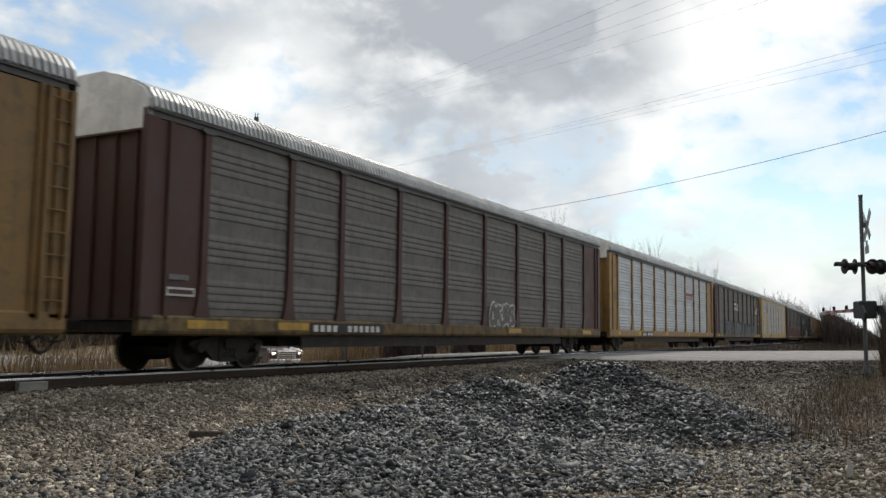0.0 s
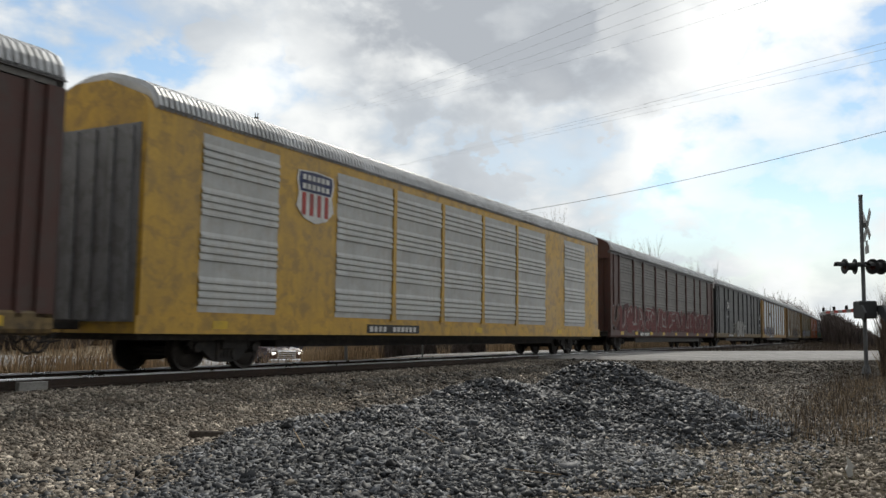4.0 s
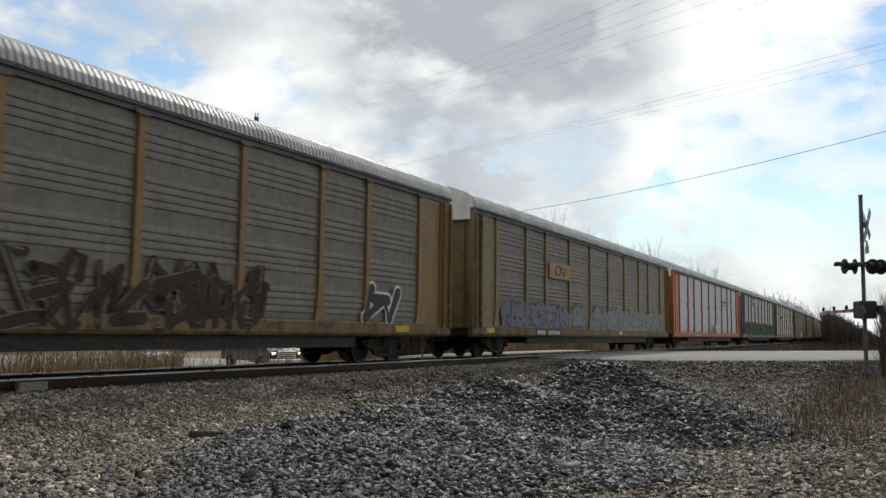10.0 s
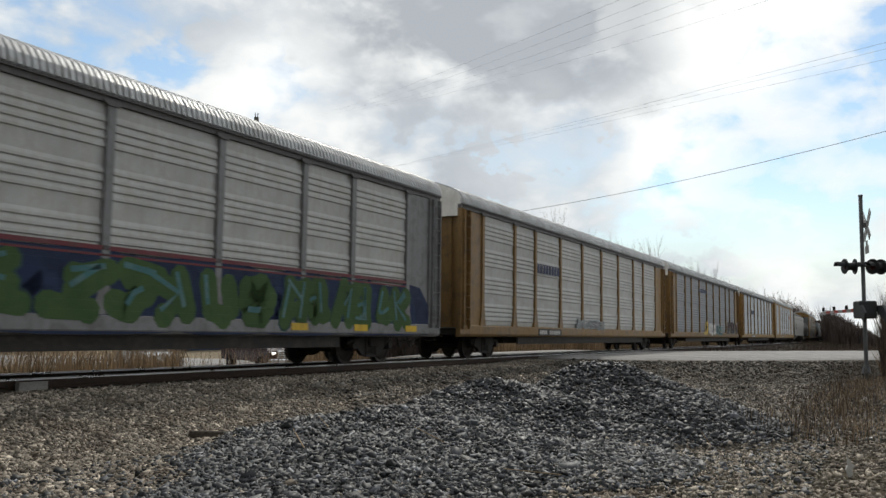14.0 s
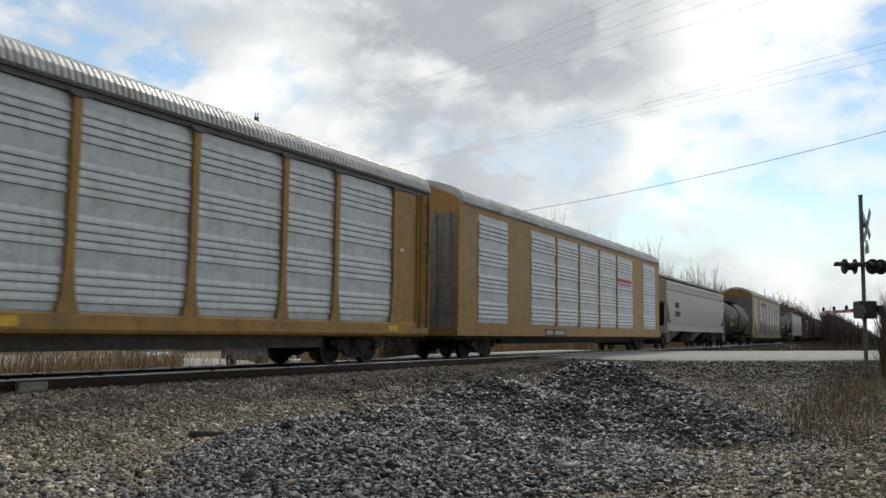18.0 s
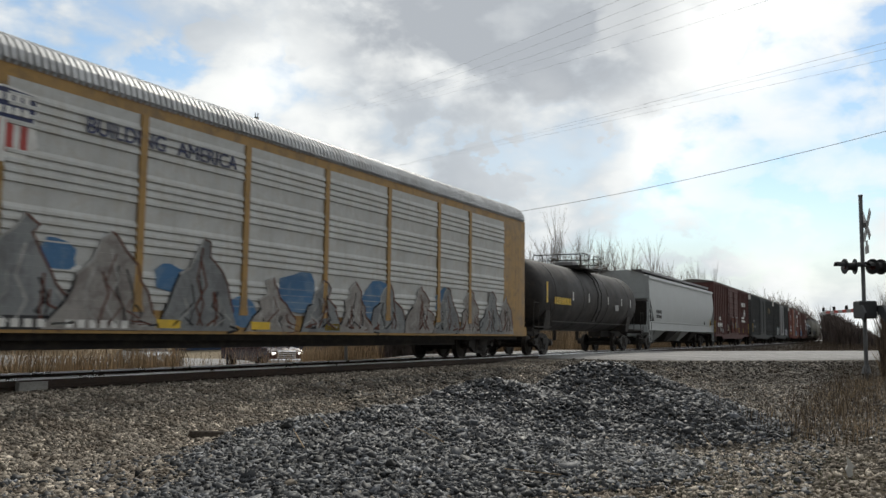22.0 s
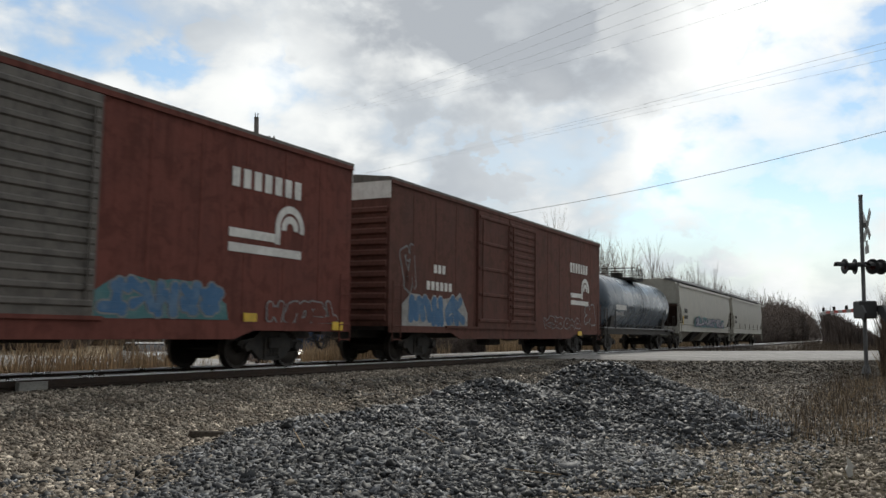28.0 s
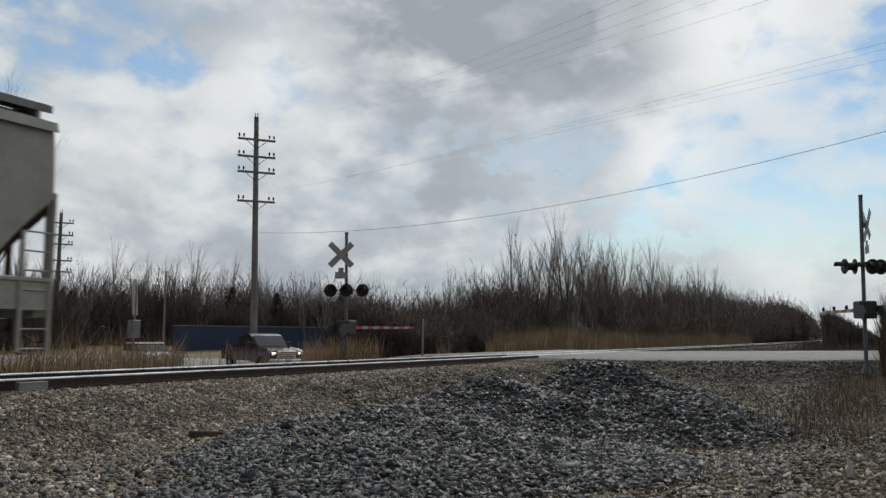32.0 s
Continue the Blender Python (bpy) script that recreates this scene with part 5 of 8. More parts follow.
def shield(car, x0, x1, z0, z1, y=-SIDE - 0.02):
    """A plain striped shield with a dark blue top."""
    w, hgt = x1 - x0, z1 - z0
    cx = (x0 + x1) / 2
    out = [(x0 + w * 0.04, z1 - hgt * 0.04), (cx, z1), (x1 - w * 0.04, z1 - hgt * 0.04), (x1, z1 - hgt * 0.2), (x1 - w * 0.06, z1 - hgt * 0.45), (x1, z0 + hgt * 0.28), (x1 - w * 0.2, z0 + hgt * 0.08), (cx, z0), (x0 + w * 0.2, z0 + hgt * 0.08), (x0, z0 + hgt * 0.28), (x0 + w * 0.06, z1 - hgt * 0.45), (x0, z1 - hgt * 0.2)]
    base = part("emblem_shield", Geo().sheet(out, y, 0.012), DECAL_WHITE, car, "striped red, white and blue shield")
    top = [(x0 + w * 0.07, z1 - hgt * 0.06), (cx, z1 - hgt * 0.03), (x1 - w * 0.07, z1 - hgt * 0.06), (x1 - w * 0.05, z1 - hgt * 0.2), (x1 - w * 0.09, z1 - hgt * 0.42), (x0 + w * 0.09, z1 - hgt * 0.42), (x0 + w * 0.05, z1 - hgt * 0.2)]
    part("emblem_field", Geo().sheet(top, y - 0.005, 0.006), DECAL_NAVY, base)
    for k in range(4):
        a = x0 + w * (0.14 + 0.2 * k)
        part("emblem_stripe", Geo().box(a, a + w * 0.1, y - 0.005, y + 0.001, z0 + hgt * 0.14, z1 - hgt * 0.44), DECAL_RED, base)
    for k in range(2):
        bars(base, "emblem_lettering", DECAL_WHITE, x0 + w * 0.14, x1 - w * 0.12, z1 - hgt * (0.2 + 0.17 * k), z1 - hgt * (0.1 + 0.17 * k), 6, y - 0.018)


def worm(car, x0, x1, z0, z1, mat_, y=-SIDE - 0.03):
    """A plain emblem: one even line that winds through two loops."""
    w, hgt = x1 - x0, z1 - z0
    pts = [(0.42, 0.92), (0.12, 0.9), (0.02, 0.7), (0.02, 0.3), (0.12, 0.1), (0.42, 0.08), (0.5, 0.3), (0.5, 0.72), (0.56, 0.9), (0.64, 0.85), (0.86, 0.15), (0.94, 0.1), (1.0, 0.3), (1.0, 0.92)]
    part("emblem_line", ribbon([(x0 + w * a, z0 + hgt * b) for a, b in pts], hgt * 0.17, y, 0.012), mat_, car, "winding line emblem")


def words(car, text, x0, x1, z0, mat_, y):
    """Painted words in plain capitals."""
    cu = bpy.data.curves.new("lettering", "FONT")
    cu.body, cu.size, cu.extrude = text, 1.0, 0.006
    tmp = new("lettering", cu)
    bpy.context.view_layer.update()
    me = bpy.data.meshes.new_from_object(tmp.evaluated_get(bpy.context.evaluated_depsgraph_get()))
    wide = max(v.co.x for v in me.vertices)
    k = (x1 - x0) / wide
    bpy.data.objects.remove(tmp)
    for v in me.vertices:
        v.co = (v.co.x * k, v.co.y * k, v.co.z)
    me.materials.clear()
    me.materials.append(mat_)
    ob = new("lettering", me)
    ob.parent = car
    ob.matrix_basis = pose(x0, y, z0, 90, 0, 0)
    return ob


def sill_marks(car, x0, x1, z0=0.80, z1=0.98, count=10):
    plate(car, "lettering_field", DECAL_BLACK, x0 - 0.05, x1 + 0.05, z0 - 0.03, z1 + 0.03, -SIDE - 0.042)
    w = (x1 - x0) / (count + 2)
    bars(car, "lettering", DECAL_WHITE, x0 + 0.08, x0 + 0.08 + 4 * w, z0 + 0.01, z1 - 0.02, 4, -SIDE - 0.055, fill=0.62)
    bars(car, "lettering", DECAL_WHITE, x1 - 0.08 - (count - 4) * w, x1 - 0.08, z0 + 0.01, z1 - 0.02, count - 4, -SIDE - 0.055, fill=0.62)


def reflectors(car, xs, z0=0.84, z1=1.0, mat_=None, w=0.42, y=-SIDE - 0.04):
    for x in xs:
        part("reflector", Geo().box(x, x + w, y, y + 0.012, z0, z1), mat_ or DECAL_YELLOW, car)

# ---- the train, from its head to its tail ----


def build_train():
    c, h = autorack(-446.2, "weathered yellow car carrier with ribbed sheets", MUSTARD, GALV_TAN)
    reflectors(c, (7.0, 10.5))

    c, h = autorack(-417.75, "dark brown car carrier with dull grey ribbed sheets", BROWN, GALV_DULL, SILL_GRIME, ladder=False, edges=bays(-0.3))
    plate(c, "placard", DECAL_WHITE, -12.87, -12.15, 1.44, 1.60, -SIDE - 0.045)
    plate(c, "placard", BROWN, -12.82, -12.20, 1.48, 1.56, -SIDE - 0.052)
    bars(c, "lettering", DECAL_GREY, -12.8, -12.3, 1.74, 1.84, 6, -SIDE - 0.045)
    sill_marks(c, -8.4, -5.3)
    graffiti(c, 1.4, 3.5, 0.98, 1.85, 4, GALV_DULL, DECAL_WHITE, 11, None, stroke=0.06, spiky=0.8)
    reflectors(c, (-12.3, -9.6, 3.0, 11.0), mat_=BRIGHT_YELLOW, w=1.1)

    c, h = autorack(-389.3, "yellow car carrier with bright galvanised sheets", YELLOW, GALV, ladder=False, edges=bays(-0.4))
    part("emblem_bar", Geo().box(4.0, 6.5, -SIDE - 0.03, -SIDE - 0.018, 3.42, 3.58), DECAL_RED, c)
    part("emblem_bar", Geo().box(4.1, 6.4, -SIDE - 0.03, -SIDE - 0.018, 3.22, 3.33), DECAL_GREY, c)
    sill_marks(c, -7.46, -5.07)
    reflectors(c, (-12.07, -8.2, -2.0, 4.4, 10.8))
    bars(c, "lettering", TAN, -12.7, -12.2, 2.5, 2.9, 3, -SIDE - 0.02)

    c, h = autorack(-361.4, "brown car carrier with dark sheets and silver graffiti", BROWN, GALV_DULL, SILL_GRIME, rows4=True, ladder=False)
    plate(c, "emblem_field", BROWN, -4.17, -1.62, 2.98, 3.80, -SIDE - 0.034)
    emblem(c, -4.1, -1.72, 3.06, 3.60, DECAL_WHITE, -SIDE - 0.048)
    bars(c, "lettering", DECAL_WHITE, -4.1, -2.95, 3.46, 3.68, 7, -SIDE - 0.048)
    graffiti(c, -8.9, -4.4, 0.95, 2.12, 6, SPRAY_SILVER, SPRAY_BLACK, 31, SPRAY_DARK_TEAL, spiky=0.7, fat=0.36)
    graffiti(c, -4.0, 1.5, 0.80, 2.12, 5, SPRAY_SILVER, SPRAY_BLACK, 32, SPRAY_DARK_TEAL, spiky=0.35, fat=0.36)
    graffiti(c, 2.6, 8.7, 0.84, 1.95, 7, SPRAY_SILVER, SPRAY_BLACK, 33, SPRAY_TEAL, spiky=0.35)
    plate(c, "emblem_field", BROWN, 9.0, 11.3, 2.95, 3.80, -SIDE - 0.034)
    emblem(c, 9.3, 11.1, 3.08, 3.62, DECAL_WHITE, -SIDE - 0.048)
    reflectors(c, (-12.4, -10.9, 9.5, 10.8, 12.0), w=0.6)
    plate(c, "placard", DECAL_GREY, 11.75, 12.2, 2.55, 2.85, -SIDE - 0.05)
    plate(c, "reflector", DECAL_YELLOW, 11.8, 12.25, 2.05, 2.2, -SIDE - 0.05)

    c, h = sleek_rack(-332.8, "bright yellow smooth-sided car carrier", BRIGHT_YELLOW, GALV_PALE)
    shield(c, -8.95, -7.5, 3.28, 4.5)
    sill_marks(c, -5.9, -3.3, 0.82, 0.98)
    reflectors(c, (-11.5, 0.5, 8.0))

    c, h = autorack(-304.1, "brown car carrier covered in red graffiti", BROWN, GALV_DULL, BROWN, end_white=False, ladder=False, edges=bays(-0.3))
    for k, (a, b, n) in enumerate(((-12.1, -4.6, 6), (-4.4, 3.2, 6), (3.4, 11.6, 7))):
        graffiti(c, a, b, 0.90, 2.38, n, SPRAY_PINK, SPRAY_CREAM, 50 + k, SPRAY_MAROON, shine=SPRAY_CREAM, stroke=0.028, fat=0.40, spiky=0.5)
    graffiti(c, -13.4, -12.2, 1.02, 2.35, 1, SPRAY_BROWN, SPRAY_SILVER, 57, None)
    sill_marks(c, -8.19, -6.12)
    reflectors(c, (-11.78, -9.1, -5.9, -3.0, 0.3, 3.6, 7.0, 10.2), w=0.5)

    c, h = autorack(-275.9, "black car carrier with slate grey sheets", BLACK, GALV_SLATE, SILL_GRIME, rows4=True, ladder=False, edges=bays(-0.3))
    plate(c, "emblem_field", DECAL_BLACK, -8.6, -7.3, 2.9, 3.75, -SIDE - 0.034)
    worm(c, -8.48, -7.42, 3.08, 3.58, DECAL_WHITE, -SIDE - 0.048)
    bars(c, "lettering", DECAL_GREY, -8.5, -7.4, 2.35, 2.5, 7, -SIDE - 0.03)
    graffiti(c, -3.2, 1.0, 0.76, 2.20, 5, SPRAY_WHITE, SPRAY_BLACK, 61, None, spiky=0.2, fat=0.46, stroke=0.03)
    graffiti(c, -5.0, -3.3, 1.0, 2.0, 2, SPRAY_CREAM, GALV_SLATE, 62, None, spiky=0.9, fat=0.10, stroke=0.01)
    graffiti(c, 1.15, 2.65, 1.4, 1.85, 4, SPRAY_WHITE, SPRAY_SILVER, 63, None, spiky=0.3, fat=0.16, stroke=0.006)
    sill_marks(c, -7.76, -5.18, 0.82, 1.0)
    plate(c, "placard", DECAL_WHITE, 12.0, 12.6, 2.55, 2.95, -SIDE - 0.05)
    plate(c, "placard", BLACK, 12.06, 12.54, 2.6, 2.9, -SIDE - 0.06)
    bars(c, "lettering", DECAL_GREY, 12.0, 12.7, 1.8, 2.1, 4, -SIDE - 0.045)
    plate(c, "placard", DECAL_GREY, 12.0, 12.6, 1.5, 1.68, -SIDE - 0.045)

    c, h = autorack(-247.55, "yellow car carrier with pale sheets and lilac graffiti", YELLOW, GALV, ladder=False)
    for x in (-6.7, -5.28):
        part("emblem_bar", Geo().box(x, x + 0.07, -SIDE - 0.03, -SIDE - 0.018, 3.02, 3.68), DECAL_BLACK, c)
    for z in (3.04, 3.62):
        for x in (-6.7, -5.45):
            part("emblem_bar", Geo().box(x, x + 0.24, -SIDE - 0.034, -SIDE - 0.022, z, z + 0.06), DECAL_BLACK, c)
    bars(c, "lettering", DECAL_BLACK, -6.45, -5.35, 3.2, 3.5, 3, -SIDE - 0.03)
    graffiti(c, -11.8, -9.4, 1.05, 1.8, 3, SPRAY_LILAC, SPRAY_LILAC, 70, None)
    graffiti(c, -9.8, -2.1, 0.78, 1.92, 8, SPRAY_SILVER, SPRAY_NAVY, 71, SPRAY_LILAC, shine=SPRAY_BROWN, spiky=0.9, fat=0.26)
    sill_marks(c, -6.6, -4.2)
    plate(c, "placard", DECAL_WHITE, 6.93, 7.38, 0.76, 1.03, -SIDE - 0.045)
    plate(c, "placard", DECAL_BLACK, 6.97, 7.34, 0.80, 0.99, -SIDE - 0.052)
    reflectors(c, (-12.3, 1.0))

    c, h = autorack(-219.3, "faded yellow car carrier with dusty sheets", MUSTARD, GALV_TAN, SILL_GRIME)
    plate(c, "panel_patch", TAN, -8.94, -7.5, 3.30, 4.55, -SIDE - 0.012)
    graffiti(c, -11.6, -9.25, 0.95, 1.85, 3, SPRAY_SILVER, DECAL_WHITE, 81, DECAL_WHITE)
    graffiti(c, -3.6, 4.7, 0.80, 2.1, 11, SPRAY_RUST, SPRAY_BROWN, 82, None, stroke=0.012, shine=SPRAY_SILVER, spiky=1.3, fat=0.17)
    graffiti(c, -3.4, 4.9, 0.80, 1.9, 8, SPRAY_RUST, SPRAY_CREAM, 84, None, y=-SIDE - 0.046, stroke=0.014, spiky=1.3, fat=0.20)
    graffiti(c, 8.6, 10.2, 1.0, 2.1, 1, DECAL_BLACK, DECAL_WHITE, 83, None, stroke=0.07)
    reflectors(c, (10.3,), w=0.7)

    c, h = autorack(-190.8, "tan car carrier with dusty sheets and grey graffiti", TAN, GALV_TAN, SILL_GRIME)
    plate(c, "emblem_field", YELLOW, -6.6, -4.24, 3.0, 3.64, -SIDE - 0.034)
    worm(c, -5.95, -4.8, 3.12, 3.52, DECAL_BLACK, -SIDE - 0.048)
    graffiti(c, -10.9, -4.5, 1.05, 1.95, 7, SPRAY_LILAC, SPRAY_NAVY, 91, SPRAY_LILAC, spiky=0.6)
    graffiti(c, -3.9, -2.45, 1.1, 2.0, 2, SPRAY_SILVER, SPRAY_NAVY, 93, SPRAY_LILAC, spiky=0.6)
    graffiti(c, -1.1, 12.0, 1.0, 2.1, 13, SPRAY_SILVER, GALV_SLATE, 92, SPRAY_CREAM, spiky=1.0, fat=0.34)
    sill_marks(c, -7.97, -5.32)
    reflectors(c, (-12.4, 3.0), w=0.6)

    c, h = autorack(-162.4, "orange car carrier with galvanised sheets", ORANGE, GALV, ladder=False)
    for z, k in ((3.42, DECAL_RED), (3.24, DECAL_RED)):
        part("emblem_bar", Geo().box(4.2, 7.3, -SIDE - 0.03, -SIDE - 0.018, z, z + (0.16 if z > 3.3 else 0.06)), k, c)
    graffiti(c, -1.05, 0.7, 0.95, 1.75, 2, SPRAY_SILVER, DECAL_BLACK, 101, DECAL_WHITE)
    graffiti(c, 1.0, 2.7, 0.95, 1.75, 2, DECAL_WHITE, DECAL_BLACK, 102, None)
    plate(c, "placard", DECAL_WHITE, 8.01, 8.44, 0.74, 1.02, -SIDE - 0.045)
    plate(c, "placard", DECAL_BLACK, 8.05, 8.40, 0.78, 0.98, -SIDE - 0.052)
    plate(c, "label_plate", DECAL_WHITE, 11.85, 12.05, 3.0, 3.08, -SIDE - 0.02)
    sill_marks(c, -6.6, -4.4)

    c, h = autorack(-134.0, "grey car carrier with green graffiti along its foot", GREY, GALV_PALE, GREY)
    plate(c, "emblem_field", DECAL_MAROON, -6.45, -4.15, 3.92, 4.60, -SIDE - 0.034)
    bars(c, "lettering", DECAL_WHITE, -5.62, -4.35, 4.18, 4.36, 8, -SIDE - 0.047)
    bars(c, "lettering", DECAL_GREY, -5.3, -4.6, 4.04, 4.09, 14, -SIDE - 0.047)
    part("emblem_disc", Geo().lathe([(-SIDE - 0.045, 0.22), (-SIDE - 0.03, 0.22)], 16, "y", (-5.95, 0, 4.28)), DECAL_WHITE, c)
    plate(c, "stripe", DECAL_MAROON, -11.7, 11.5, 2.14, 2.22, -SIDE - 0.03)
    plate(c, "stripe", DECAL_MAROON, -11.7, 11.5, 2.04, 2.08, -SIDE - 0.03)
    part("graffiti_backing", Geo().sheet(ragged(-12.6, 12.8, 0.72, 2.2, random.Random(4), 0.12, 0.6), -SIDE - 0.0185, 0.004), SPRAY_DEEP_BLUE, c, "deep blue spray painted ground")
    for k in range(4):
        graffiti(c, -11.7 + 5.9 * k, -5.9 + 5.9 * k, 0.85, 2.08, 5 + k % 2, SPRAY_GREEN, (SPRAY_DEEP_BLUE, SPRAY_DARK_TEAL)[k % 2], 110 + k, (SPRAY_DEEP_BLUE, SPRAY_NAVY)[k % 2], shine=SPRAY_TEAL, spiky=0.6, stroke=0.05, fat=0.44)
    reflectors(c, (6.5, 9.0, 11.5), w=0.6)
    graffiti(c, -11.4, -6.4, 0.74, 1.0, 8, DECAL_BLACK, DECAL_WHITE, 118, None, y=-SIDE - 0.05, stroke=0.03)

    c, h = autorack(-105.7, "tan yellow car carrier with chalky pale sheets", MUSTARD, GALV_PALE, edges=bays(-0.2))
    bars(c, "lettering", DECAL_NAVY, -6.95, -4.5, 3.1, 3.45, 8, -SIDE - 0.03)
    sill_marks(c, -6.83, -4.41)
    graffiti(c, -2.5, 1.5, 1.0, 1.5, 4, SPRAY_SILVER, GALV, 121, None)

    c, h = autorack(-77.3, "faded yellow car carrier with grey sheets and white graffiti", MUSTARD, GALV_MID)
    bars(c, "lettering", DECAL_NAVY, -4.4, -1.3, 3.85, 4.1, 10, -SIDE - 0.03)
    graffiti(c, -2.8, -1.2, 0.85, 1.9, 2, DECAL_YELLOW, SPRAY_BROWN, 131, None)
    graffiti(c, -1.0, 1.9, 0.85, 1.8, 3, DECAL_WHITE, SPRAY_LILAC, 132, None)
    graffiti(c, 2.1, 5.0, 0.85, 1.7, 5, SPRAY_TEAL, DECAL_WHITE, 133, None)
    slanted_piece(c, 7.0, 12.9, 0.78, 2.25)

    c, h = autorack(-48.5, "yellow car carrier with bright galvanised sheets", YELLOW, GALV)
    bars(c, "lettering", DECAL_NAVY, -6.77, -4.34, 3.0, 3.35, 8, -SIDE - 0.03)
    sill_marks(c, -6.64, -4.41)
    plate(c, "label_plate", DECAL_WHITE, 11.85, 12.05, 3.0, 3.08, -SIDE - 0.02)
    reflectors(c, (11.3, -11.8, 0.0), w=0.5)

    c, h = sleek_rack(-19.7, "tan yellow smooth-sided car carrier", YELLOW, GALV, 26.0)
    part("emblem_bar", Geo().box(4.4, 6.8, -SIDE - 0.05, -SIDE - 0.04, 3.4, 3.56), DECAL_RED, c)
    part("emblem_bar", Geo().box(4.3, 6.7, -SIDE - 0.05, -SIDE - 0.04, 3.26, 3.32), DECAL_RED, c)
    sill_marks(c, -5.46, -3.25, 0.80, 0.98)

    c, h = hopper(7.7, 20.3, "pale grey covered grain hopper", HOPPER_PALE, 4)
    bars(c, "lettering", DECAL_BLACK, -7.77, -6.71, 2.52, 2.84, 4, -1.625)
    bars(c, "lettering", DECAL_BLACK, -7.77, -6.37, 2.0, 2.32, 6, -1.625)

    c, h = tank_car(29.2, 14.6, "black tank car with a fenced manway", TANK_BLACK, 1.44, 2.42, (-1.6, 1.9), boxed=True)
    plate(c, "label_plate", DECAL_YELLOW, -3.40, -2.65, 1.70, 1.98, -1.36)
    plate(c, "label_plate", DECAL_GREY, 5.1, 6.1, 2.3, 2.75, -1.47)
    for a, b in ((-4.03, 2.1), (-2.06, 2.08), (-0.93, 2.1), (1.2, 2.1), (3.3, 2.1)):
        plate(c, "reflector", DECAL_YELLOW, a, a + 0.10, b - 0.34, b, -1.41)
    bars(c, "lettering", DECAL_GREY, -4.9, -3.2, 2.35, 2.5, 9, -1.46)
    plate(c, "reflector", DECAL_YELLOW, -6.5, -6.4, 2.1, 2.8, -1.43)

    c, h = sleek_rack(45.3, "yellow smooth-sided car carrier with mountain graffiti", YELLOW, GALV_PALE, more=True)
    shield(c, -8.0, -6.78, 3.3, 4.48)
    words(c, "BUILDING", -5.92, -4.15, 4.06, DECAL_NAVY, -SIDE - 0.045)
    words(c, "AMERICA", -3.85, -2.2, 4.06, DECAL_NAVY, -SIDE - 0.045)
    painted_peaks(c)
    sill_marks(c, -7.4, -4.68, 0.82, 0.98)
    reflectors(c, (-4.2, -1.6, 1.0), w=0.6, y=-SIDE - 0.05)

    c, h = tank_car(73.6, 14.8, "black tank car with white dashes along its side", TANK_SOOT, 1.44, 2.42, (-1.3, 1.75), boxed=True, box_paint=GREY)
    plate(c, "reflector", DECAL_YELLOW, -6.4, -6.25, 2.05, 2.85, -1.44)
    bars(c, "lettering", DECAL_YELLOW, -5.47, -3.51, 2.02, 2.3, 10, -1.44)
    for a in (-3.33, -1.19, 1.71, 3.98, 5.6):
        plate(c, "reflector", DECAL_WHITE, a, a + 0.09, 2.22, 2.6, -1.46)
    plate(c, "label_plate", DECAL_GREY, 2.91, 3.5, 1.98, 2.26, -1.45)

    c, h = hopper(89.9, 19.6, "cool grey covered grain hopper", HOPPER_COOL, 4)
    bars(c, "lettering", DECAL_BLACK, -8.17, -6.9, 2.05, 2.25, 5, -1.625)
    bars(c, "lettering", DECAL_BLACK, -8.17, -6.9, 1.8, 1.98, 6, -1.62)
    plate(c, "label_plate", DECAL_BLACK, 5.93, 6.28, 1.6, 1.82, -1.61)
    plate(c, "reflector", DECAL_YELLOW, 8.15, 8.3, 1.46, 2.0, -1.61)

    c, h = boxcar(110.1, 18.75, "dark oxide red ribbed boxcar", OXIDE_DARK, True, (6.6, 11.8), end_top=None)
    y = -SIDE - 0.03
    bars(c, "lettering", DECAL_WHITE, -7.07, -6.39, 2.05, 2.34, 3, y)
    bars(c, "lettering", DECAL_WHITE, -7.78, -5.6, 1.56, 1.86, 6, y)
    bars(c, "lettering", DECAL_WHITE, 4.7, 7.2, 3.5, 3.85, 7, y)
    emblem(c, 4.7, 7.2, 2.1, 3.15, DECAL_WHITE, y)
    plate(c, "reflector", DECAL_YELLOW, -9.18, -9.04, 1.14, 2.0, y)
    for a, b in ((-6.6, 1.2), (-5.7, 1.1)):
        plate(c, "label_plate", DECAL_GREY, a, a + 0.4, b, b + 0.3, y)
    # worn, patched lower halves of the plug doors
    d_ = -SIDE - 0.125
    for a, b, z0, z1, mt in ((-1.94, -0.30, 1.14, 2.37, DOOR_RED), (0.2, 2.1, 1.14, 2.35, DOOR_RED), (-1.87, -1.57, 1.77, 2.02, DOOR_GREY), (0.41, 0.9, 1.56, 1.96, DOOR_GREY), (1.35, 1.78, 1.53, 1.86, DOOR_GREY), (-1.1, -0.75, 1.5, 1.9, DOOR_GREY), (1.0, 1.25, 1.9, 2.3, GREY)):
        k_ = 0.0 if mt is DOOR_RED else 0.012
        plate(c, "door_patch", mt, a, b, z0, z1, d_ - 0.014 - k_, "worn door patch" if mt is DOOR_RED else "", 0.02)
    for a, b in ((-1.5, -0.77), (0.5, 1.46)):
        plate(c, "door_handle", DECAL_GREY, a, b, 2.40, 2.45, d_ - 0.03, "bare metal grab bar", 0.03)
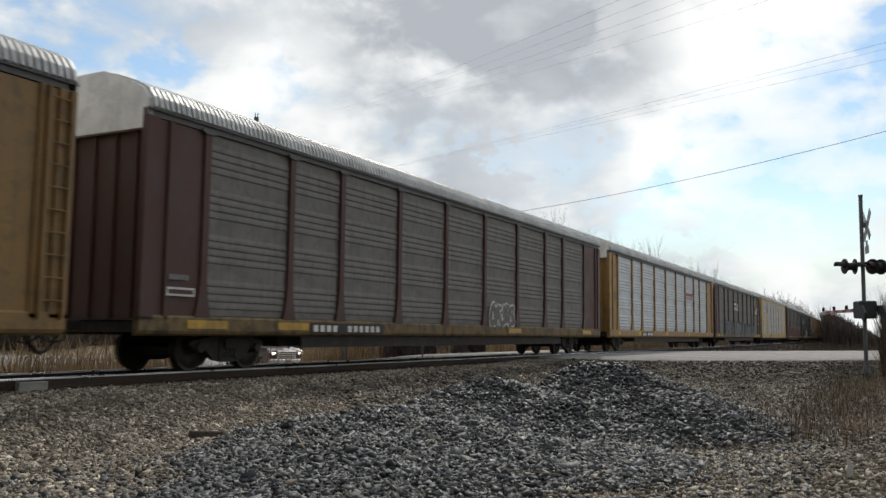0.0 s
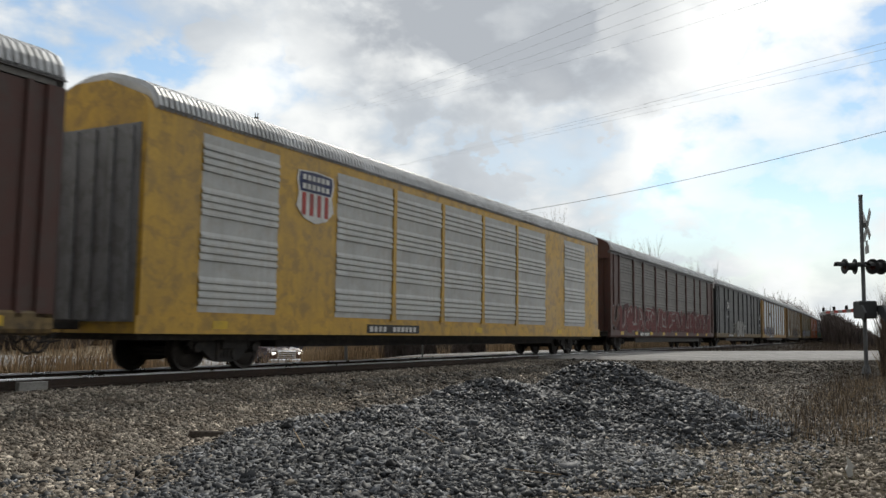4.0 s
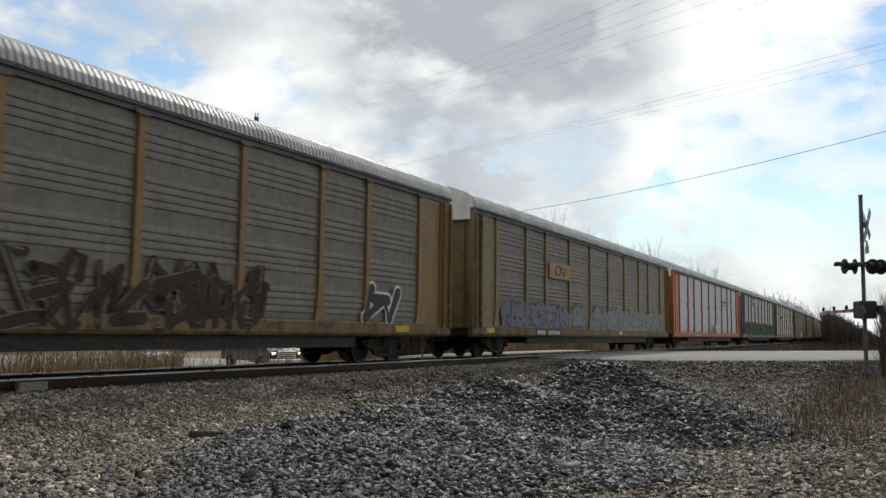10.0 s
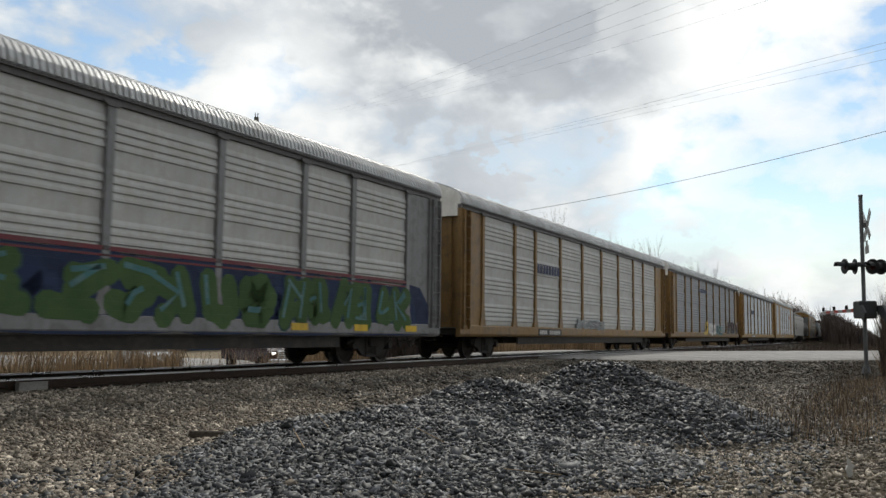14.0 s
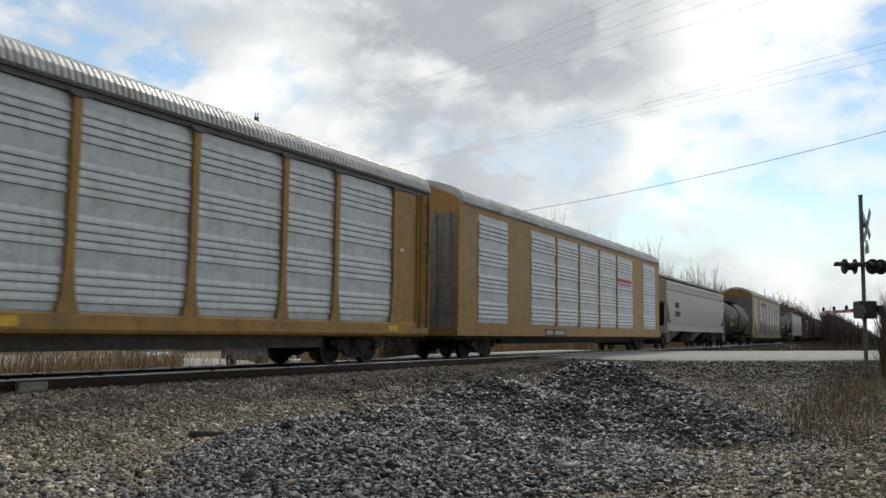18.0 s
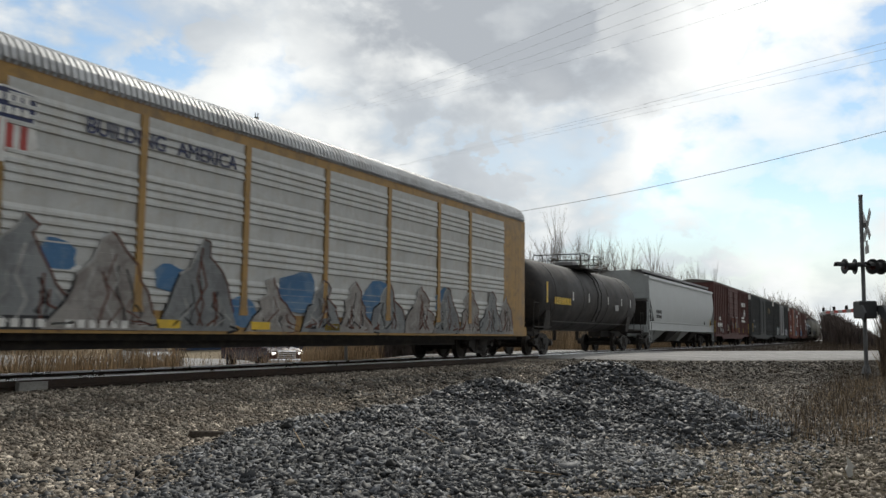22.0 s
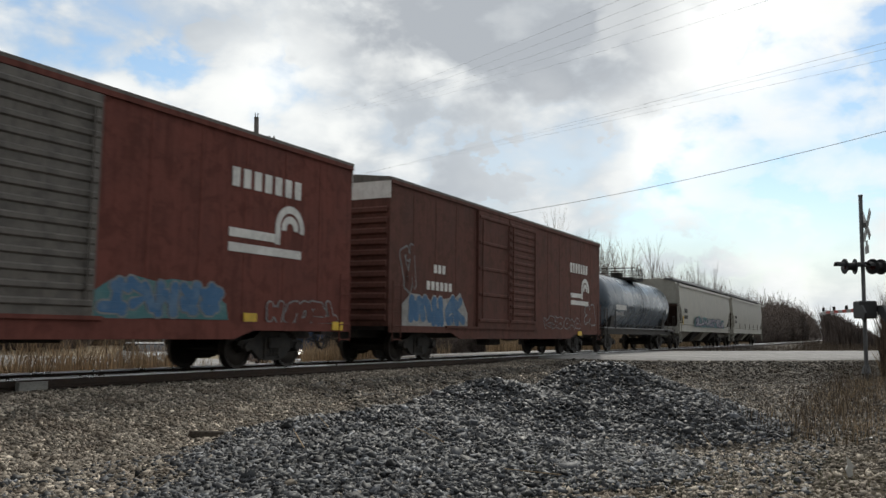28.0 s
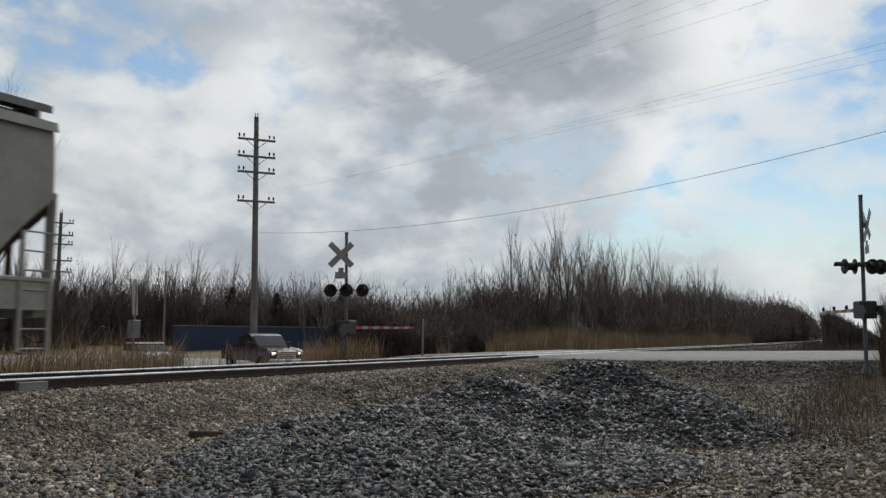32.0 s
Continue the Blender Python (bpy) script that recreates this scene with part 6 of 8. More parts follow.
    for a, z0, z1, yy in ((0.05, 1.54, 1.98, d_ - 0.04), (2.62, 1.14, 1.55, y - 0.06), (5.1, 1.18, 1.53, y - 0.06), (8.58, 1.13, 2.0, y - 0.06), (-3.0, 1.2, 1.6, y - 0.06)):
        plate(c, "reflector", DECAL_YELLOW, a, a + 0.09, z0, z1, yy)
    graffiti(c, -3.35, -2.75, 1.3, 1.75, 2, OXIDE_DARK, DECAL_WHITE, 171, None, y=-SIDE - 0.06, stroke=0.035)

    c, h = boxcar(131.0, 18.6, "slate grey ribbed boxcar", SLATE, True, (6.6, 11.5))
    bars(c, "lettering", DECAL_GREY, -8.1, -6.9, 2.28, 2.48, 4, y, fill=0.4)
    bars(c, "lettering", DECAL_GREY, -8.1, -6.1, 1.74, 1.92, 6, y, fill=0.4)
    bars(c, "lettering", TAN, 4.8, 7.0, 3.4, 4.0, 3, y, fill=0.4)
    plate(c, "label_plate", ORANGE, -9.43 + 0.2, -9.0, 1.69, 1.94, y)
    plate(c, "reflector", DECAL_YELLOW, -8.52, -8.4, 1.23, 2.12, y)
    plate(c, "label_plate", DECAL_GREY, -8.85, -8.58, 1.3, 1.6, y)

    c, h = boxcar(151.6, 18.6, "dark grey ribbed boxcar with pale doors", SLATE, True, (6.6, 11.5), GREY, GREY)
    graffiti(c, -7.0, -3.4, 1.05, 2.0, 4, SPRAY_SILVER, SPRAY_TEAL, 231, None, y=-SIDE - 0.04)
    graffiti(c, 4.0, 7.0, 1.05, 1.9, 4, SPRAY_LILAC, DECAL_WHITE, 232, None, y=-SIDE - 0.04)

    c, h = boxcar(172.2, 18.2, "oxide red smooth-sided boxcar with a salmon door", RED_BOX, False, (5.4, 10.5), PALE_RED, DOOR_GREY)
    y = -SIDE + 0.035
    bars(c, "lettering", DECAL_WHITE, -6.94, -6.1, 2.12, 2.40, 3, y)
    bars(c, "lettering", DECAL_WHITE, -7.48, -5.74, 1.70, 1.98, 6, y)
    part("emblem_ring", ribbon([(-6.58 + 0.23 * math.cos(a * 0.4), 3.55 + 0.21 * math.sin(a * 0.4)) for a in range(17)], 0.09, y, 0.012), DECAL_WHITE, c, "round white emblem")
    bars(c, "lettering", DECAL_WHITE, -6.85, -6.3, 3.86, 3.92, 8, y)
    bars(c, "lettering", DECAL_WHITE, -6.85, -6.3, 3.2, 3.26, 8, y)
    bars(c, "lettering", DECAL_WHITE, 4.75, 7.15, 3.76, 4.16, 7, y)
    emblem(c, 4.7, 7.3, 2.42, 3.5, DECAL_WHITE, y)
    graffiti(c, 1.55, 4.5, 1.05, 1.72, 5, SPRAY_BLUE, SPRAY_SILVER, 241, SPRAY_TEAL, y=y - 0.02, spiky=0.7)
    graffiti(c, 5.9, 8.6, 0.95, 1.5, 5, RED_BOX, SPRAY_SILVER, 242, None, y=y - 0.02, stroke=0.04, spiky=0.7)
    plate(c, "reflector", DECAL_YELLOW, -8.31, -7.86, 1.26, 1.5, y)
    plate(c, "reflector", DECAL_YELLOW, -6.19, -5.72, 1.31, 1.43, y)
    plate(c, "reflector", DECAL_YELLOW, 5.2, 5.6, 1.0, 1.18, y - 0.03)
    plate(c, "reflector", DECAL_YELLOW, 8.3, 8.75, 0.85, 1.05, y - 0.06)
    graffiti(c, -8.5, -7.2, 1.1, 1.9, 3, RED_BOX, SPRAY_SILVER, 243, None, y=y, stroke=0.03, spiky=0.9)
    part("emblem_ring", ribbon([(-5.25 + 0.14 * math.cos(a * 0.45), 1.85 + 0.14 * math.sin(a * 0.45)) for a in range(15)], 0.03, y, 0.012), DECAL_GREY, c)

    c, h = boxcar(192.25, 18.55, "rusty red smooth-sided boxcar", RED_RUST, False, (5.4, 10.4), RED_RUST, RED_RUST)
    bars(c, "lettering", DECAL_WHITE, -6.76, -5.96, 2.55, 2.8, 3, y)
    bars(c, "lettering", DECAL_WHITE, -7.19, -5.53, 2.05, 2.3, 6, y)
    bars(c, "lettering", DECAL_WHITE, 5.25, 7.6, 3.4, 3.8, 7, y)
    emblem(c, 5.3, 7.8, 2.06, 3.14, DECAL_WHITE, y)
    graffiti(c, -8.35, -4.8, 1.0, 1.95, 5, SPRAY_BLUE, SPRAY_WHITE, 251, SPRAY_WHITE, y=y - 0.03, stroke=0.04, spiky=0.25, fat=0.42)
    graffiti(c, -8.54, -7.9, 1.95, 3.2, 1, RED_RUST, SPRAY_SILVER, 252, None, y=y, stroke=0.05, spiky=1.2)
    graffiti(c, 7.1, 8.6, 1.26, 2.1, 2, RED_RUST, SPRAY_SILVER, 253, None, y=y, stroke=0.06, spiky=1.1)
    graffiti(c, 2.2, 6.6, 1.05, 1.5, 6, RED_RUST, SPRAY_SILVER, 254, None, y=y, stroke=0.035, spiky=0.8)
    plate(c, "reflector", DECAL_YELLOW, 6.0, 6.5, 0.78, 0.96, y - 0.07)

    c, h = tank_car(212.0, 13.6, "blue grey tank car with white lettering", TANK_BLUE, 1.44, 2.42, (-0.95, 1.1), deck=True)
    bars(c, "lettering", DECAL_WHITE, -5.11, -3.27, 2.06, 2.3, 10, -1.44)
    bars(c, "lettering", DECAL_GREY, -5.0, -3.6, 1.78, 1.96, 7, -1.385)
    plate(c, "placard", DECAL_WHITE, 5.4, 5.7, 2.1, 2.4, -1.45)

    c, h = hopper(227.1, 19.6, "dusty beige covered grain hopper with graffiti", HOPPER_OLIVE, 4, True, RUST_BROWN)
    bars(c, "lettering", DECAL_BLACK, -8.36, -7.44, 2.27, 2.55, 4, -1.625)
    bars(c, "lettering", DECAL_BLACK, -8.42, -7.34, 1.9, 2.13, 6, -1.62)
    plate(c, "reflector", DECAL_YELLOW, -8.79, -8.64, 1.53, 2.05, -1.61)
    graffiti(c, -5.0, 6.4, 1.46, 2.1, 11, SPRAY_LILAC, SLATE, 271, SPRAY_TEAL, y=-1.64, shine=DECAL_WHITE, spiky=0.8)

    c, h = hopper(248.15, 20.0, "dusty beige covered grain hopper", HOPPER_OLIVE, 4, True, RUST_BROWN)
    bars(c, "lettering", DECAL_BLACK, -8.62, -7.77, 2.35, 2.57, 4, -1.625)
    bars(c, "lettering", DECAL_BLACK, -8.64, -7.82, 1.95, 2.17, 5, -1.62)
    for x in (-6.0, -2.6, 0.2, 3.0, 6.2):
        plate(c, "stiffener", HOPPER_OLIVE, x, x + 0.06, 1.46, 1.95, -1.62, thick=0.04)


build_train()

# ---- trackside ----
BALLAST = material("pale grey ballast stone", (0.275, 0.24, 0.197), 0.85, 0.0, (40, 0.2), (0.8, 0.3), 0.0, (0.15, 0.118, 0.09), 0.6, island=0.6, flecks=1.9)
CRUSHED = material("dark blue grey crushed stone", (0.037, 0.039, 0.043), 0.6, 0.0, (40, 0.2), (6, 0.2), 0.0, (0.05, 0.048, 0.045), 0.4, island=0.85, flecks=3.2)
DRY_GRASS = material("dry tan grass", (0.31, 0.232, 0.15), 0.85, 0.0, (3, 0.2), (0.5, 0.3), island=0.5)
WEED = material("dead brown weed stems", (0.105, 0.08, 0.06), 0.85, 0.0, (3, 0.2), (0.5, 0.3), island=0.5)
GREEN = material("short green weeds", (0.075, 0.085, 0.035), 0.8, 0.0, (5, 0.2), (1, 0.3), island=0.5)
BARK = material("grey brown bark", (0.19, 0.165, 0.145), 0.9, 0.0, (20, 0.3), (2, 0.25), 0.0, vary=0.35)
TWIG = material("fine grey brown twigs", (0.18, 0.15, 0.13), 0.9, 0.0, (10, 0.2), (1, 0.2), vary=0.3)
THICKET = material("dense bare thicket", (0.115, 0.094, 0.085), 0.95, 0.0, (6, 0.3), (0.35, 0.25), 0.08, (0.115, 0.09, 0.075), 0.5, island=0.3)
PINE = material("dark evergreen needles", (0.045, 0.046, 0.040), 0.9, 0.0, (6, 0.4), (0.6, 0.3), 0.0, island=0.5)
WOOD_POLE = material("weathered pole wood", (0.185, 0.178, 0.17), 0.85, 0.0, (30, 0.25), (2, 0.2), 0.003)
ALU = material("dull aluminium", (0.16, 0.165, 0.17), 0.55, 0.3, (20, 0.08), (2, 0.15))
MATT_BLACK = material("matt black enamel", (0.014, 0.014, 0.015), 0.6, 0.0, (20, 0.1), (2, 0.2))
MATT_GREY = material("dark grey enamel", (0.045, 0.047, 0.05), 0.6, 0.0, (20, 0.1), (2, 0.2))
SIGN_WHITE = material("weathered pale sign", (0.34, 0.34, 0.33), 0.5, 0.0, (20, 0.05), (2, 0.12))
ARM_RED = material("red gate stripe", (0.40, 0.055, 0.04), 0.5, 0.0, (20, 0.05), (2, 0.12))
LENS_RED = material("dark red lens", (0.045, 0.008, 0.008), 0.2, 0.0, (20, 0.05), (2, 0.1))
CABLE = material("weathered cable", (0.17, 0.17, 0.18), 0.6, 0.0, (20, 0.05), (2, 0.1))


def mesh_object(name, verts, faces, mat_, smooth=False):
    me = bpy.data.meshes.new(name)
    me.from_pydata(verts, [], faces)
    me.materials.append(mat_)
    if smooth:
        me.polygons.foreach_set("use_smooth", [True] * len(me.polygons))
    me.update()
    return new(name, me)


def scatter_stones(name, label, mat_, want, count, size, seed, x_range, y_range):
    """Angular stones lying on the ground, each a cube with its corners pushed about."""
    rng = np.random.default_rng(seed)
    cube = np.array([(x, y, z) for x in (-1, 1) for y in (-1, 1) for z in (-1, 1)], float)
    quads = np.array([(0, 1, 3, 2), (4, 6, 7, 5), (0, 4, 5, 1), (2, 3, 7, 6), (0, 2, 6, 4), (1, 5, 7, 3)])
    spots = []
    while len(spots) < count:
        x, y = rng.uniform(*x_range), rng.uniform(*y_range)
        if want(x, y, rng):
            spots.append((x, y, ground_z(x, y)))
    at = np.array(spots)
    n = len(at)
    s_ = size * rng.lognormal(0.0, 0.30, (n, 1, 1)) * rng.uniform(0.38, 1.15, (n, 1, 3))
    v = cube[None] * s_ * rng.uniform(0.35, 1.25, (n, 8, 3))
    v[:, :, 2] *= 0.55
    # turned about the upright and tipped a little, as tipped stones lie
    spin, tip, az = rng.uniform(0, np.pi, n), rng.normal(0, 0.28, n), rng.uniform(0, 2 * np.pi, n)
    w, a, b, c = np.cos(tip) * np.cos(spin), np.sin(tip) * np.cos(az), np.sin(tip) * np.sin(az), np.cos(tip) * np.sin(spin)
    m = np.empty((n, 3, 3))
    m[:, 0] = np.stack([1 - 2 * (b * b + c * c), 2 * (a * b - c * w), 2 * (a * c + b * w)], 1)
    m[:, 1] = np.stack([2 * (a * b + c * w), 1 - 2 * (a * a + c * c), 2 * (b * c - a * w)], 1)
    m[:, 2] = np.stack([2 * (a * c - b * w), 2 * (b * c + a * w), 1 - 2 * (a * a + b * b)], 1)
    v = np.einsum("nij,nkj->nki", m, v)
    v += at[:, None, :]
    v[:, :, 2] += size * rng.uniform(0.0, 0.5, (n, 1))
    f = (quads[None] + 8 * np.arange(n)[:, None, None]).reshape(-1, 4)
    me = bpy.data.meshes.new(name)
    me.vertices.add(8 * n)
    me.vertices.foreach_set("co", v.reshape(-1))
    me.loops.add(f.size)
    me.loops.foreach_set("vertex_index", f.reshape(-1))
    me.polygons.add(len(f))
    me.polygons.foreach_set("loop_start", np.arange(0, f.size, 4))
    me.materials.append(mat_)
    me.update(calc_edges=True)
    return tagged(new(name, me), label, "gravel", kind="stuff")


def in_view(x, y):
    a = math.degrees(math.atan2(x, y + 11.86))
    return 31 < a < 93


def spill(x, y):
    """The low skirt of the heap towards the viewer."""
    return 5.0 < x < 10.5 and -9.0 - 0.2 * (x - 8) < y < -5.75 + 0.18 * (x - 6)


def pale_spot(x, y, rng):
    if spill(x, y) and rng.random() < 0.8:
        return False
    if not in_view(x, y) or mound(x, y) > 0.10 + 0.05 * rng.normal() or y > track_y(x) - 0.95:
        return False
    d = math.hypot(x, y + 11.86)
    right = 1 - ease(-11.4, -9.6, y)
    return rng.random() < min(1.0, (13.0 / d) ** 1.4) * (1 - 0.6 * right)


def dark_spot(x, y, rng):
    if not in_view(x, y):
        return False
    m = mound(x, y)
    return m > 0.05 or (spill(x, y) and rng.random() < 0.8) or (rng.random() < 0.10 and y < -4 and x < 18)


scatter_stones("ballast_stones", "loose pale grey ballast beside the rails", BALLAST, pale_spot, 86000, 0.0245, 5, (3.5, 30), (-12.4, 1.2))
scatter_stones("crushed_stone_heap", "heap of dark blue grey crushed stone", CRUSHED, dark_spot, 62000, 0.034, 6, (5.0, 19), (-11.0, -2.8))


def verge_spot(x, y, rng):
    return in_view(x, y) and mound(x, y) < 0.08 and y < track_y(x) - 1.4 and road_gap(x, y) > 0.2


VERGE = material("grey verge gravel", (0.12, 0.11, 0.098), 0.85, 0.0, (40, 0.2), (0.8, 0.3), 0.0, (0.11, 0.09, 0.07), 0.6, island=0.7, flecks=2.2)
scatter_stones("verge_gravel", "grey gravel on the verge beside the road", VERGE, verge_spot, 24000, 0.042, 7, (14, 40), (-12.0, -1.0))


def blades(name, label, mat_, count, seed, place, high, wide, lean=0.25, kind_word="grass", seg=2):
    """Thin tapering three-sided stems, each rooted on the ground."""
    rng = random.Random(seed)
    verts, faces = [], []
    for _ in range(count):
        spot = place(rng)
        if spot is None:
            continue
        x, y = spot[:2]
        k = spot[2] if len(spot) > 2 else 1.0
        z = ground_z(x, y) - 0.03
        hgt = rng.uniform(*high) * k
        r = rng.uniform(*wide) * (spot[3] if len(spot) > 3 else 1.0)
        a = rng.uniform(0, 6.28)
        dx, dy = math.cos(a) * hgt * lean * rng.random(), math.sin(a) * hgt * lean * rng.random()
        b = len(verts)
        for u in range(seg):
            t = u / seg
            rr = r * (1 - t * 0.7)
            for j in range(3):
                q = a + 2.094 * j
                verts.append((x + dx * t * t + rr * math.cos(q), y + dy * t * t + rr * math.sin(q), z + hgt * t))
        verts.append((x + dx, y + dy, z + hgt))
        for u in range(seg - 1):
            for j in range(3):
                faces.append((b + u * 3 + j, b + u * 3 + (j + 1) % 3, b + u * 3 + 3 + (j + 1) % 3, b + u * 3 + 3 + j))
        for j in range(3):
            faces.append((b + (seg - 1) * 3 + j, b + (seg - 1) * 3 + (j + 1) % 3, b + seg * 3))
    return tagged(mesh_object(name, verts, faces, mat_), label, kind_word, kind="stuff")


def weeds_right(rng):
    x = rng.uniform(13, 31)
    y = rng.gauss(-10.6, 0.55) if rng.random() < 0.7 else rng.uniform(-12.5, -9.6)
    return (x, y, rng.choice((0.35, 0.6, 1.0)))


def tufts_near(rng):
    cx, cy = rng.choice(((9.2, -9.6), (8.0, -8.9), (10.6, -9.9), (11.5, -10.6), (8.6, -10.4), (10.0, -10.9), (13.5, -10.2)))
    return (rng.gauss(cx, 0.5), rng.gauss(cy, 0.45))


def far_bank(rng):
    x = rng.uniform(14, 60) if rng.random() < 0.6 else rng.uniform(48, 150)
    y = track_y(x) + rng.uniform(5.5, 13.0)
    view = math.degrees(math.atan2(x, y + 11.86))
    if road_gap(x, y) < 0.4 or (45.5 < view < 53.0 and rng.random() < 0.9):
        return None
    a = noise.noise((x * 0.12, y * 0.2, 1.0))
    if x > 46 and a < -0.12:
        return None
    return (x, y, (0.85 + 0.5 * a) * (0.85 if view < 46 else 0.8 if x < 40 else 1.25) * rng.uniform(0.6, 1.1))


def verge_right(rng):
    x = rng.uniform(28, 95)
    y = -11.5 - rng.random() ** 1.5 * 14
    if road_gap(x, y) < 0.4:
        return None
    return (x, y, rng.uniform(0.6, 1.2))


blades("weed_stems", "dead brown weed stems standing in gravel", WEED, 1500, 3, weeds_right, (0.25, 0.95), (0.0025, 0.005), 0.6, "weeds", 3)
blades("grass_tufts", "sparse short green and yellow weeds in gravel", GREEN, 1500, 4, tufts_near, (0.04, 0.13), (0.003, 0.006), 0.8, "weeds")
blades("dry_grass_right", "dry tan grass among gravel", DRY_GRASS, 2200, 8, lambda r: (r.uniform(13.5, 30), r.gauss(-10.9, 0.55)), (0.08, 0.38), (0.003, 0.007), 0.7)
blades("dry_grass_bank", "tall dry tan grass along the far side", DRY_GRASS, 42000, 9, far_bank, (1.15, 1.9), (0.006, 0.015), 0.5, "grass")
blades("roadside_brush", "dry orange brown brush beside the road", WEED, 5200, 10, verge_right, (0.8, 2.3), (0.012, 0.03), 0.35, "brush", 3)

# a cut length of old wood, a pale scrap and a few dead stalks in the gravel
m_at = pose(9.35, -3.3, ground_z(9.35, -3.3) + 0.05, 0, 4, -28)
tagged(part("wood_offcut", Geo().soft_box(-0.30, 0.30, -0.05, 0.05, -0.045, 0.045, 0.012), TIE, None, at=m_at), "short dark offcut of timber lying on ballast", "wood")
scrap = Geo().sheet([(-0.02, 0.0), (0.03, 0.02), (0.015, 0.09), (0.04, 0.12), (-0.01, 0.19), (-0.045, 0.23), (-0.03, 0.13), (-0.05, 0.08)], -0.012, 0.024)
tagged(part("paper_scrap", scrap, WHITE, None, at=pose(10.45, -11.33, ground_z(10.45, -11.33) + 0.01, 12, 0, -70)), "crumpled white paper scrap on gravel", "litter")
for i, (x, y, dx, dy, dz) in enumerate(((8.1, -8.9, -0.55, 0.35, 0.10), (8.9, -7.2, 0.2, 0.5, 0.12), (11.9, -9.6, -0.12, 0.1, 0.18), (7.6, -6.2, 0.2, 0.3, 0.16), (8.9, -5.6, 0.05, 0.2, 0.12))):
    z = ground_z(x, y) + 0.05
    tagged(part("dead_stalk", Geo().tube((x, y, z), (x + dx, y + dy, z + dz), 0.007, 5, 0.004), DRY_GRASS), "pale dead plant stalk lying on stones", "plant", "stalks in the gravel")
box_at = pose(9.42, 0.62, -0.10)
tagged(part("rail_box", Geo().soft_box(-0.27, 0.27, -0.05, 0.05, -0.14, 0.05, 0.01), material("pale concrete", (0.30, 0.29, 0.27), 0.9, 0.0, (40, 0.15), (3, 0.2)), None, at=box_at), "pale concrete block against the rail", "block")


# ---- poles and wires ----


def telegraph_pole(x, y, top, base, arms, arm_len, face, lean=0.0, scale=1.0, label=""):
    ob = tagged(new("utility_pole"), label, "utility pole", "poles along the line")
    ob.matrix_basis = pose(x, y, base, 0, lean, face)
    hgt = top - base
    part("pole", Geo().tube((0, 0, -0.4), (0, 0, hgt), 0.19 * scale, 12, 0.115 * scale), WOOD_POLE, ob, "tapered wooden pole", smooth=True)
    for k, z in enumerate(arms):
        arm = part("crossarm", Geo().soft_box(-arm_len / 2, arm_len / 2, -0.20, -0.09, z - 0.07, z + 0.07, 0.012), WOOD_POLE, ob, "timber crossarm")
        for sx in (-1, 1):
            part("brace", Geo().tube((sx * arm_len * 0.28, -0.15, z - 0.05), (0, -0.15, z - 0.62), 0.022, 5), STEEL, ob)
            for u in (0.34, 0.46):
                part("insulator", Geo().tube((sx * arm_len * u, -0.15, z + 0.05), (sx * arm_len * u, -0.15, z + 0.17), 0.018, 6).lathe([(z + 0.15, 0.03), (z + 0.18, 0.062), (z + 0.30, 0.066), (z + 0.36, 0.045)], 8, "z", (sx * arm_len * u, -0.15, 0)), STEEL, arm)
    part("insulator", Geo().tube((-0.07, 0, hgt), (-0.1, 0, hgt + 0.3), 0.03, 6).tube((0.07, 0, hgt), (0.1, 0, hgt + 0.3), 0.03, 6), STEEL, ob)
    return ob


telegraph_pole(44.6, 25.6, 15.05, -1.35, (14.75 + 0.1, 13.55 + 0.15, 12.4 + 0.25, 10.7), 2.55, -34, -1.2, 1.35, "tall wooden utility pole with four crossarms")
telegraph_pole(56.8, 60.5, 12.1, -1.4, (12.5, 11.3, 10.4, 8.8, 7.7), 2.4, -40, 0.0, 1.3, "wooden utility pole with several crossarms")


def wire(a, b, sag, r=0.014, n=24):
    a, b = Vector(a), Vector(b)
    pts = [a.lerp(b, i / n) - Vector((0, 0, sag * 4 * (i / n) * (1 - i / n))) for i in range(n + 1)]
    tagged(part("overhead_wire", Geo().chain(pts, r, 5), CABLE), "thin black wire strung between poles", "wire", "overhead wires")


def along(px, py, d):
    return Vector(EYE) + pixel_way(px, py) * d


wire(along(452, 412, 58), along(1700, 197, 34), 1.2, 0.011)
for dy, r in ((0, 0.006), (14, 0.005), (36, 0.005)):
    wire(along(420, 352 - dy * 0.2, 260), along(1760, 26 + dy, 40), 0.8, r)
for k, (x, y) in enumerate(((1060, 10), (1110, 18), (1180, 22), (1300, 4), (1440, 4))):
    wire(along(560 + 40 * k, 205 - 6 * k, 240), along(x + 320, y - 130, 60), 1.0, 0.009)


# ---- crossing signals ----


